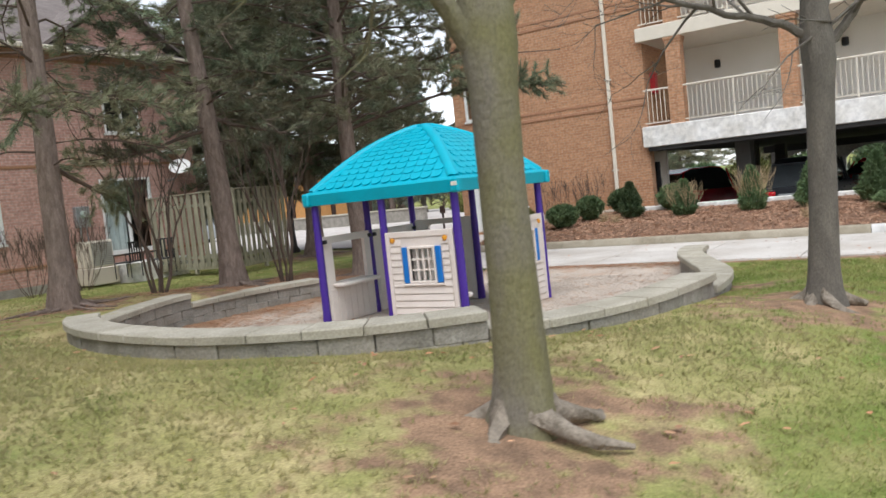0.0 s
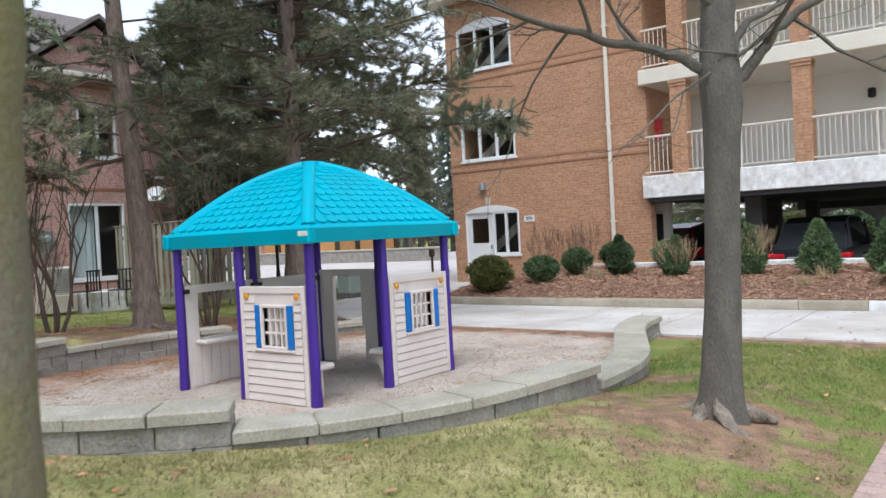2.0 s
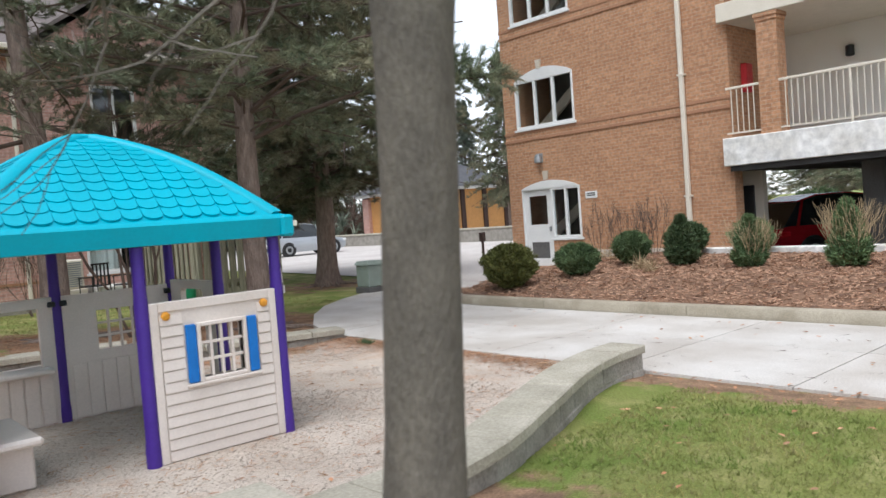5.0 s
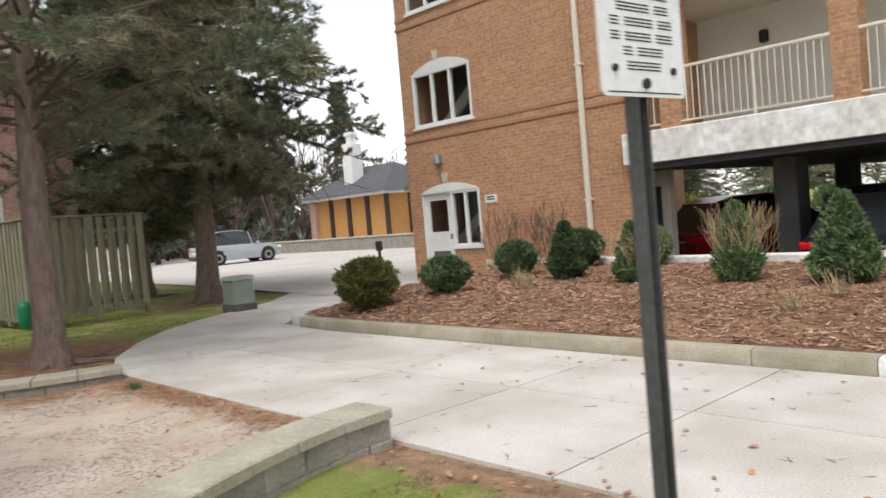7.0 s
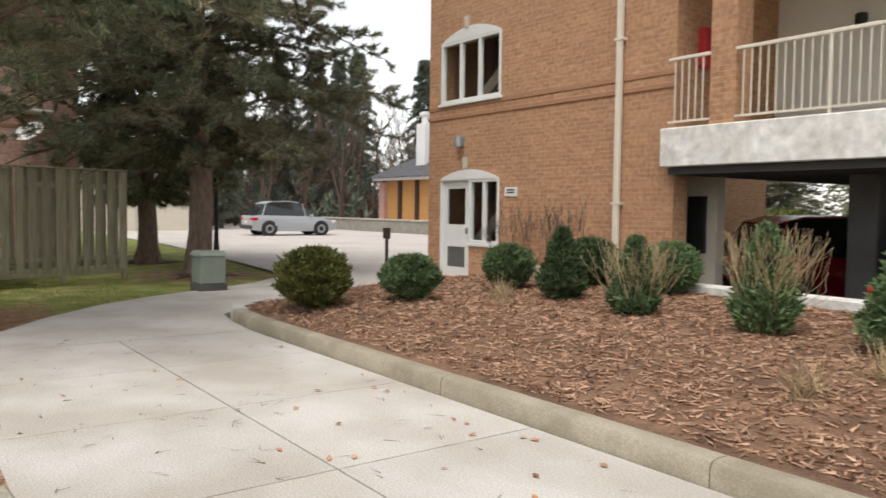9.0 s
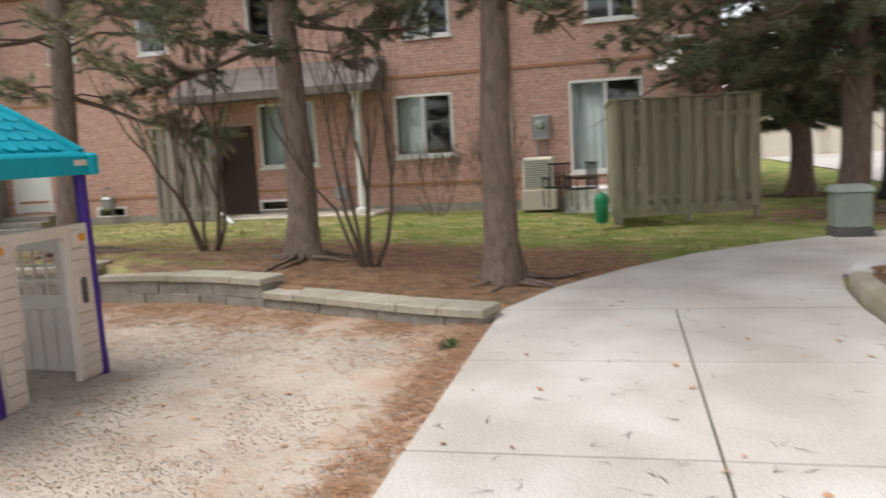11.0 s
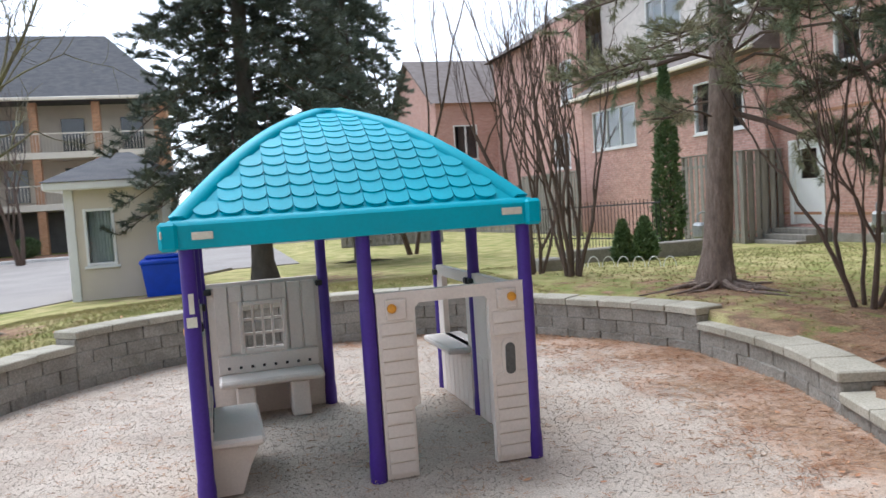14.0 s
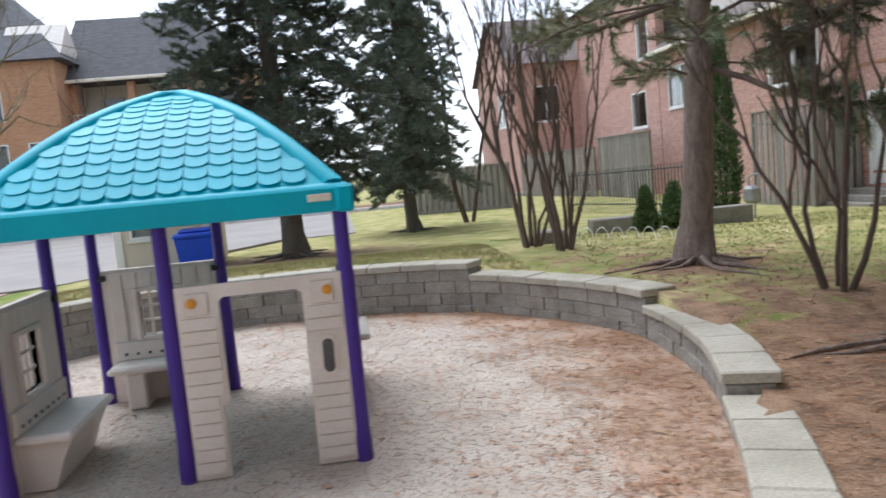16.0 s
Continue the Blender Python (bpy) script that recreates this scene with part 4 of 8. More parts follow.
for y in (22.6, 28, 33.6):
    for k in range(5):
        xc = -4.75 + 5.4 * k - (0.9 if y > 25 else 0)
        part("column", Build().box(xc - 0.2, xc + 0.2, y, y + 0.55, -0.26, 2.06, 0.02), M["shade_and_dark_grey"], park)
part("lobby_wall", Build().box(-8.0, -6.85, 22.4, 22.6, -0.3, 2.1), M["stucco"], park)
part("notice_board", Build().box(-7.35, -7.02, 22.34, 22.4, 0.85, 1.75, 0.01), M["black"], park)
part("rear_beam", Build().box(-7, 16, 37.6, 38, 1.75, 2.1), M["shade_and_dark_grey"], park)
for k in range(6):
    xc = -6.5 + 2.6 * k
    part("rear_column", Build().box(xc - 0.2, xc + 0.2, 37.6, 38, -0.26, 1.75), M["slab"], park)
    arch_line = [(xc + 0.2 + 2.2 * q / 10, 1.2 + 0.5 * math.sin(math.pi * q / 10) ** 0.7) for q in range(11)]
    ab = Build()
    for (u0, z0), (u1, z1) in zip(arch_line, arch_line[1:]):
        ab.add([(u, y, z) for y in (37.7, 37.95) for u, z in ((u0, z0), (u1, z1), (u1, 1.75), (u0, 1.75))], [(0, 1, 2, 3), (7, 6, 5, 4), (0, 4, 5, 1)])
    part("arch", ab, M["slab"], park)

# ---- townhouses ----
TX = -19.3
town = thing("townhouse", (TX, 6, 0.1), "two-storey pink brick townhouse row with white windows", "house", kind="structure")
TH = [(12.45, 14.05, 0.8, 2.84), (8.35, 9.77, 1.36, 2.8), (4.85, 6.35, 1.3, 2.85), (12.85, 13.95, 4.1, 5.5), (8.7, 9.8, 4.1, 5.5), (4.75, 6.05, 4.25, 5.6), (1.75, 2.55, 4.3, 5.5), (-2.45, -1.35, 0.42, 2.6), (-0.9, -0.1, 4.3, 5.5), (0.0, 0.9, 0.2, 0.5), (4.7, 5.5, 0.2, 0.5)]
part("wall", holed_wall(Build(), "y", -2.9, 15.7, -0.3, 6.3, TX - 0.3, TX, TH), M["brick_town"], town)
part("end_wall", Build().box(TX - 10, TX - 0.3, 15.4, 15.7, -0.3, 6.3), M["brick_town"], town)
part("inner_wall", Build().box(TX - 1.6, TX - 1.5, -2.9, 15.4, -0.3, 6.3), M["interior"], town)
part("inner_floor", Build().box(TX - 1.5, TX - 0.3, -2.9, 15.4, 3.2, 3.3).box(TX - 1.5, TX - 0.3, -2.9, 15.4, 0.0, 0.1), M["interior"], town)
for z in (3.2, 5.95, 0.68):
    part("brick_band", Build().box(TX, TX + 0.02, -2.9, 15.72, z, z + 0.07, 0.003), M["brick_dark"], town)
part("foundation", Build().box(TX, TX + 0.03, -2.9, 15.72, -0.3, 0.24), M["block"], town)
part("roof", Build().add([(TX + 0.5, -3.2, 6.2), (TX + 0.5, 16.1, 6.2), (TX - 10.5, 16.1, 6.2), (TX - 10.5, -3.2, 6.2), (TX - 5, -3.2, 9.4), (TX - 5, 16.1, 9.4)], [(0, 1, 5, 4), (2, 3, 4, 5), (1, 2, 5), (3, 0, 4), (0, 3, 2, 1)]), M["roof_town"], town)
part("gutter", Build().box(TX + 0.42, TX + 0.56, -3.1, 16.1, 6.12, 6.25, 0.02), M["cream"], town)
# gable over the end bay
part("gable", Build().add([(TX + 0.02, 11.5, 6.25), (TX + 0.02, 15.5, 6.25), (TX + 0.02, 13.5, 7.7), (TX - 4, 13.5, 7.7), (TX - 4, 11.5, 6.25), (TX - 4, 15.5, 6.25)], [(0, 1, 2), (0, 2, 3, 4), (1, 5, 3, 2)]), M["brick_town"], town)
part("gable_roof", Build().add([(TX + 0.3, 11.2, 6.2), (TX + 0.3, 13.5, 7.85), (TX + 0.3, 15.8, 6.2), (TX - 5, 11.2, 6.2), (TX - 5, 13.5, 7.85), (TX - 5, 15.8, 6.2), (TX + 0.3, 11.2, 6.3), (TX + 0.3, 13.5, 7.97), (TX + 0.3, 15.8, 6.3), (TX - 5, 13.5, 7.97), (TX - 5, 11.2, 6.3), (TX - 5, 15.8, 6.3)],
     [(0, 1, 7, 6), (1, 2, 8, 7), (6, 7, 9, 10), (7, 8, 11, 9)]), M["roof_town"], town)
window("window_4", "y", 8.35, 9.77, 1.36, 2.8, TX, 1, 2, curtain="half")
window("window_5", "y", 4.85, 6.35, 1.3, 2.85, TX, 1, 2, curtain="half")
window("window_6", "y", 12.85, 13.95, 4.1, 5.5, TX, 1, 2)
window("window_7", "y", 8.7, 9.8, 4.1, 5.5, TX, 1, 2, curtain="half")
window("window_8", "y", 4.75, 6.05, 4.25, 5.6, TX, 1, 2)
window("window_9", "y", 1.75, 2.55, 4.3, 5.5, TX, 1, 1)
window("window_10", "y", -0.9, -0.1, 4.3, 5.5, TX, 1, 1)
window("window_11", "y", 0.0, 0.9, 0.2, 0.5, TX, 1, 1, sill=False)
window("window_12", "y", 4.7, 5.5, 0.2, 0.5, TX, 1, 1, sill=False)
window("patio_door_1", "y", 12.45, 14.05, 0.8, 2.84, TX, 1, 2, curtain="half")
d2 = thing("door_2", (TX, -1.9, 0.42), "white back door with a dark glass upper panel", "door", kind="structure")
part("door_leaf", holed_wall(Build(), "y", -2.38, -1.42, 0.44, 2.54, TX - 0.12, TX - 0.07, [(-2.18, -1.62, 1.6, 2.35)]), M["white"], d2)
part("pane", Build().box(TX - 0.1, TX - 0.095, -2.18, -1.62, 1.6, 2.35), M["glass"], d2)
part("door_frame", Build().box(TX - 0.14, TX + 0.03, -2.5, -2.38, 0.42, 2.6, 0.006).box(TX - 0.14, TX + 0.03, -1.42, -1.3, 0.42, 2.6, 0.006).box(TX - 0.14, TX + 0.03, -2.38, -1.42, 2.54, 2.6, 0.006), M["white"], d2)
part("door_handle", Build().lathe([(0.01, 0), (0.035, 0.02), (0.035, 0.05), (0.01, 0.06)], 10, pose(TX - 0.07, -1.52, 1.42, 0, 90, 0)), M["metal"], d2)
steps = thing("back_steps", (TX + 0.5, -1.9, 0), "grey wooden steps below the back door", "steps", kind="structure")
for k in range(3):
    part("step", Build().box(TX + 0.02, TX + 0.5 + 0.3 * (2 - k), -2.6, -1.1, 0.1 * k, 0.1 + 0.13 * k, 0.01), M["fence"], steps)
# porch
porch = thing("porch", (TX + 0.6, 5.8, 0.1), "entrance porch with a shingled lean-to roof and a white post", "porch", kind="structure")
part("porch_roof", Build().add([(TX + 1.15, 3.2, 3.05), (TX + 1.15, 8.2, 3.05), (TX, 8.2, 3.75), (TX, 3.2, 3.75), (TX + 1.15, 3.2, 2.93), (TX + 1.15, 8.2, 2.93), (TX, 8.2, 2.93), (TX, 3.2, 2.93)], [(0, 1, 2, 3), (4, 5, 6, 7), (0, 1, 5, 4), (1, 2, 6, 5), (0, 3, 7, 4)]), M["roof_town"], porch)
part("porch_fascia", Build().box(TX + 1.15, TX + 1.19, 3.2, 8.2, 2.9, 3.08, 0.005), M["roof_town"], porch)
part("post", Build().lathe([(0.17, 0.1), (0.17, 0.18), (0.1, 0.22), (0.085, 1.4), (0.1, 2.75), (0.15, 2.8), (0.15, 2.93)], 12, Matrix.Translation((TX + 0.95, 7.75, 0.08))), M["white"], porch, smooth=True)
part("porch_base", Build().box(TX + 0.03, TX + 1.2, 4.2, 8.1, -0.2, 0.16, 0.02), M["stucco"], porch)

d3 = thing("door_3", (TX + 0.02, 4.15, 0.16), "dark brown entrance door under the porch roof", "door", kind="structure")
part("door_leaf", Build().box(TX, TX + 0.04, 3.72, 4.58, 0.18, 2.25, 0.008), M["wood_dark"], d3)
part("door_frame", Build().box(TX, TX + 0.06, 3.62, 3.72, 0.16, 2.35, 0.006).box(TX, TX + 0.06, 4.58, 4.68, 0.16, 2.35, 0.006).box(TX, TX + 0.06, 3.72, 4.58, 2.25, 2.35, 0.006), M["wood_dark"], d3)

# south townhouse block with a low roof and a pale upper storey
SX = -18.9
town2 = thing("townhouse", (SX, -11, 0), "pink brick townhouse with a low shingled roof and pale siding above", "house", kind="structure")
SH = [(-12.4, -9.3, 3.1, 4.55), (-5.95, -3.7, 3.1, 4.6), (-15.9, -14.4, 2.6, 4.0)]
part("wall", holed_wall(Build(), "y", -13.2, -2.9, -0.4, 5.2, SX - 0.3, SX, SH[:2]), M["brick_town"], town2)
part("tall_wall", holed_wall(Build(), "y", -17.5, -13.2, -0.4, 8.6, SX - 0.3, SX + 0.02, [SH[2], (-15.0, -13.9, 5.2, 6.9)]), M["brick_town"], town2)
window("window_21", "y", -15.0, -13.9, 5.2, 6.9, SX + 0.02, 1, 1)
part("return_wall", Build().box(SX - 8, SX - 0.02, -3.2, -2.88, -0.4, 5.2), M["brick_town"], town2)
part("inner_wall", Build().box(SX - 1.6, SX - 1.5, -17.5, -3.2, -0.4, 8), M["interior"], town2)
part("lower_roof", Build().add([(SX + 0.45, -13.3, 5.15), (SX + 0.45, -2.7, 5.15), (SX - 1.4, -2.7, 6.3), (SX - 1.4, -13.3, 6.3), (SX + 0.45, -13.3, 5.03), (SX + 0.45, -2.7, 5.03), (SX - 1.4, -2.7, 5.03), (SX - 1.4, -13.3, 5.03)], [(0, 1, 2, 3), (4, 5, 6, 7), (0, 1, 5, 4), (1, 2, 6, 5), (0, 3, 7, 4)]), M["roof_town"], town2)
part("gutter", Build().box(SX + 0.4, SX + 0.54, -13.3, -2.7, 5.05, 5.18, 0.02), M["cream"], town2)
part("upper_wall", holed_wall(Build(), "y", -13.2, -2.9, 6.0, 9.0, SX - 1.3, SX - 1.0, [(-10.0, -7.9, 6.7, 8.1), (-5.6, -3.9, 6.7, 8.1)]), M["siding"], town2)
part("upper_roof", Build().add([(SX - 0.6, -18, 8.95), (SX - 0.6, -2.6, 8.95), (SX - 10, -2.6, 8.95), (SX - 10, -18, 8.95), (SX - 5.2, -15, 11.2), (SX - 5.2, -5, 11.2)], [(0, 1, 5, 4), (1, 2, 5), (2, 3, 4, 5), (3, 0, 4), (0, 3, 2, 1)]), M["roof_town"], town2)
window("window_13", "y", -12.4, -9.3, 3.1, 4.55, SX, 1, 3)
window("window_14", "y", -5.95, -3.7, 3.1, 4.6, SX, 1, 2)
window("window_15", "y", -15.9, -14.4, 2.6, 4.0, SX, 1, 1)
window("window_16", "y", -10.0, -7.9, 6.7, 8.1, SX - 1.0, 1, 2)
window("window_17", "y", -5.6, -3.9, 6.7, 8.1, SX - 1.0, 1, 2)
# gabled house further on
town3 = thing("townhouse", (-17, -27, 0), "gabled pink brick townhouse at the end of the row", "house", kind="structure")
part("wall", holed_wall(Build(), "x", -28, -16.1, -0.5, 6.6, -24.3, -24.0, [(-18.3, -17.0, 3.6, 5.4)]), M["brick_town"], town3)
part("side_wall", holed_wall(Build(), "y", -34, -24.3, -0.5, 6.6, -16.4, -16.1, [(-28.2, -26.6, 3.6, 5.4)]), M["brick_town"], town3)
part("gable_wall", Build().add([(-16.1, -24.0, 6.6), (-16.1, -34, 6.6), (-16.1, -29, 9.4), (-16.4, -24.0, 6.6), (-16.4, -34, 6.6), (-16.4, -29, 9.4)], [(0, 1, 2), (3, 4, 5), (0, 2, 5, 3), (1, 2, 5, 4)]), M["brick_town"], town3)
part("gable_roof", Build().add([(-28, -23.6, 6.5), (-15.8, -23.6, 6.5), (-15.8, -34.4, 6.5), (-28, -34.4, 6.5), (-28, -29, 9.6), (-15.8, -29, 9.6), (-15.8, -23.6, 6.38), (-15.8, -34.4, 6.38), (-15.8, -29, 9.48)], [(0, 1, 5, 4), (2, 3, 4, 5), (3, 0, 4), (1, 5, 8, 6), (5, 2, 7, 8)]), M["roof_town"], town3)
part("inner_wall", Build().box(-28, -17.6, -25.4, -25.3, -0.5, 6.5).box(-17.6, -17.5, -34, -25.4, -0.5, 6.5), M["interior"], town3)
window("window_19", "x", -18.3, -17.0, 3.6, 5.4, -24.0, 1, 2)
window("window_20", "y", -28.2, -26.6, 3.6, 5.4, -16.1, 1, 2)
part("link_wall", Build().box(SX - 6, SX - 0.5, -24.0, -17.5, -0.4, 8.6), M["brick_town"], town2)
part("link_roof", Build().add([(SX, -24.2, 8.5), (SX, -17.4, 8.5), (SX - 7, -17.4, 8.5), (SX - 7, -24.2, 8.5), (SX - 3.5, -24.2, 10.6), (SX - 3.5, -17.4, 10.6)], [(0, 1, 5, 4), (1, 2, 5), (2, 3, 4, 5), (3, 0, 4)]), M["roof_town"], town2)


# ---- playhouse ----
PX, PY = (-4.67, -5.72, -6.80), (7.34, 8.38, 9.46)
SAND = -0.07
house = thing("playhouse", (-5.735, 8.41, SAND), "plastic playhouse with teal shingled roof, purple posts and beige panels", "playhouse")
for x in PX:
    for y in PY:
        if (x, y) != (PX[1], PY[1]):
            part("post", Build().lathe([(0.056, SAND - 0.05), (0.056, 0.05), (0.05, 0.12), (0.05, 1.1), (0.046, 1.16), (0.046, 1.6)], 14, Matrix.Translation((x, y, 0))), M["purple"], house, "round purple post", smooth=True)
HX, HY, RX, RY = 1.12, 1.125, -5.71, 8.40


def roof_r(s):
    return 1 - 0.9 * s


def roof_z(s):
    return 1.665 + 0.69 * s + 0.115 * math.sin(math.pi * s * 0.92)


rb = Build()
ns = 14
ring = lambda s, dz: [(RX + sx * HX * roof_r(s), RY + sy * HY * roof_r(s), roof_z(s) + dz) for sx, sy in ((-1, -1), (1, -1), (1, 1), (-1, 1))]
for dz in (0, -0.05):
    vs, fs = [], []
    for i in range(ns + 1):
        vs += ring(i / ns, dz)
    for i in range(ns):
        for k in range(4):
            fs.append((i * 4 + k, i * 4 + (k + 1) % 4, i * 4 + 4 + (k + 1) % 4, i * 4 + 4 + k))
    fs.append((ns * 4, ns * 4 + 1, ns * 4 + 2, ns * 4 + 3))
    rb.add(vs, fs)
roof = part("roof", rb, M["teal"], house, "teal plastic hipped roof")
for sx, sy in ((-1, -1), (1, -1), (1, 1), (-1, 1)):
    b = Build()
    vs, fs = [], []
    for i in range(19):
        q = min(1.0, i / 18)
        hx, hy, hz = RX + sx * HX * roof_r(q), RY + sy * HY * roof_r(q), roof_z(q)
        w = min(0.1, HX * roof_r(q) * 0.9)
        for u, v, up in ((-1, 0, -0.01), (-0.97, 0, 0.014), (-0.8, 0, 0.03), (-0.25, 0, 0.034), (0, 0, 0.026), (0, -0.25, 0.034), (0, -0.8, 0.03), (0, -0.97, 0.014), (0, -1, -0.01)):
            vs.append((hx + sx * u * w, hy + sy * v * w, hz + up))
    for i in range(18):
        for k in range(8):
            fs.append((i * 9 + k, i * 9 + k + 1, i * 9 + 10 + k, i * 9 + 9 + k))
    fs += [tuple(range(9)), tuple(range(18 * 9, 19 * 9))]
    b.add(vs, fs)
    part("hip_ridge", b, M["teal"], roof, "rounded flat hip band", smooth=True)
tip = HX * roof_r(1) * 1.02
part("roof_cap", Build().box(RX - tip, RX + tip, RY - tip, RY + tip, roof_z(1) - 0.02, roof_z(1) + 0.036, 0.014), M["teal"], roof)
# fascia band with a seam at each corner
for along, w, sgn, a, e in (("x", RY - HY, -1, RX - HX, RX + HX), ("x", RY + HY, 1, RX - HX, RX + HX), ("y", RX - HX, -1, RY - HY, RY + HY), ("y", RX + HX, 1, RY - HY, RY + HY)):
    b = Build()
    sec = [(0.0, 1.675), (0.035, 1.655), (0.045, 1.64), (0.02, 1.505), (0.0, 1.5), (-0.04, 1.5), (-0.04, 1.66)]
    vs = []
    for u, k in ((a, 1), (e, -1)):
        for d, z in sec:
            uu = u + (-d if k == 1 else d) * (1 if d > 0 else 0) + k * 0.0
            vs.append((uu, w + sgn * d, z) if along == "x" else (w + sgn * d, uu, z))
    q = len(sec)
    b.add(vs, [tuple(range(q)), tuple(range(q, 2 * q))] + [(i, (i + 1) % q, q + (i + 1) % q, q + i) for i in range(q)])
    part("fascia", b, M["teal"], roof, smooth=True)
for sx, sy in ((-1, -1), (1, -1), (1, 1), (-1, 1)):
    cxx, cyy = RX + sx * (HX + 0.01), RY + sy * (HY + 0.01)
    part("corner_cap", Build().box(cxx - 0.055, cxx + 0.055, cyy - 0.055, cyy + 0.055, 1.495, 1.665, 0.02), M["teal"], roof)
# scalloped shingles
sc = [(-0.072, 0.07), (-0.072, 0.0)] + [(0.072 * math.cos(math.pi + math.pi * i / 8), 0.046 * math.sin(math.pi + math.pi * i / 8)) for i in range(9)][1:] + [(0.072, 0.07)]
scallop = Build().plate([(x * 0.97, y) for x, y in sc], 0.016, Matrix()).mesh("shingle", M["teal"])
west = Build()
rows_n = 12
for side, (nxv, nyv) in enumerate(((0, -1), (1, 0), (0, 1), (-1, 0))):
    h_len, h_out = (HX, HY) if nyv else (HY, HX)
    for i in range(rows_n):
        s = 0.05 + 0.074 * i
        r, ds = roof_r(s), 0.01
        slope_out = (roof_r(s) - roof_r(s + ds)) * h_out
        slope_z = roof_z(s + ds) - roof_z(s)
        up = Vector((-nxv * slope_out, -nyv * slope_out, slope_z)).normalized()
        along_v = Vector((-nyv, nxv, 0))
        nrm = along_v.cross(up)
        n5 = int((2 * h_len * r - 0.17) / 0.146)
        for k in range(n5):
            u = (k - (n5 - 1) / 2) * 0.146 + (0.036 if i % 2 else -0.036)
            p = Vector((RX + nxv * HX * r, RY + nyv * HY * r, roof_z(s))) + along_v * u - nrm * 0.002
            m = Matrix((along_v, up, nrm)).transposed().to_4x4()
            m.translation = p
            m = m @ pose(0, 0, 0, -4, 0, 0)
            if side == 3:
                west.add([(x * 0.97, y, z) for z in (0, 0.016) for x, y in sc], [tuple(range(len(sc), 2 * len(sc)))] + [(j, (j + 1) % len(sc), len(sc) + (j + 1) % len(sc), len(sc) + j) for j in range(len(sc))], m)
            else:
                piece("shingle", scallop, roof, m)
part("shingle_field", west, M["teal"], roof)
for x0, x1, y0, y1, z0, z1 in ((-4.83, -4.71, 9.568, 9.578, 1.555, 1.6), (-6.76, -6.62, 9.568, 9.578, 1.57, 1.615)):
    part("sticker", Build().box(x0, x1, y0, y1, z0, z1, 0.004), M["label"], roof, "small cream maker's plate")
for y0, y1 in ((9.5, 9.62), (7.1, 7.22)):
    part("sticker", Build().box(-4.549, -4.538, y0, y1, 1.57, 1.615, 0.004), M["label"], roof, "small cream maker's plate")


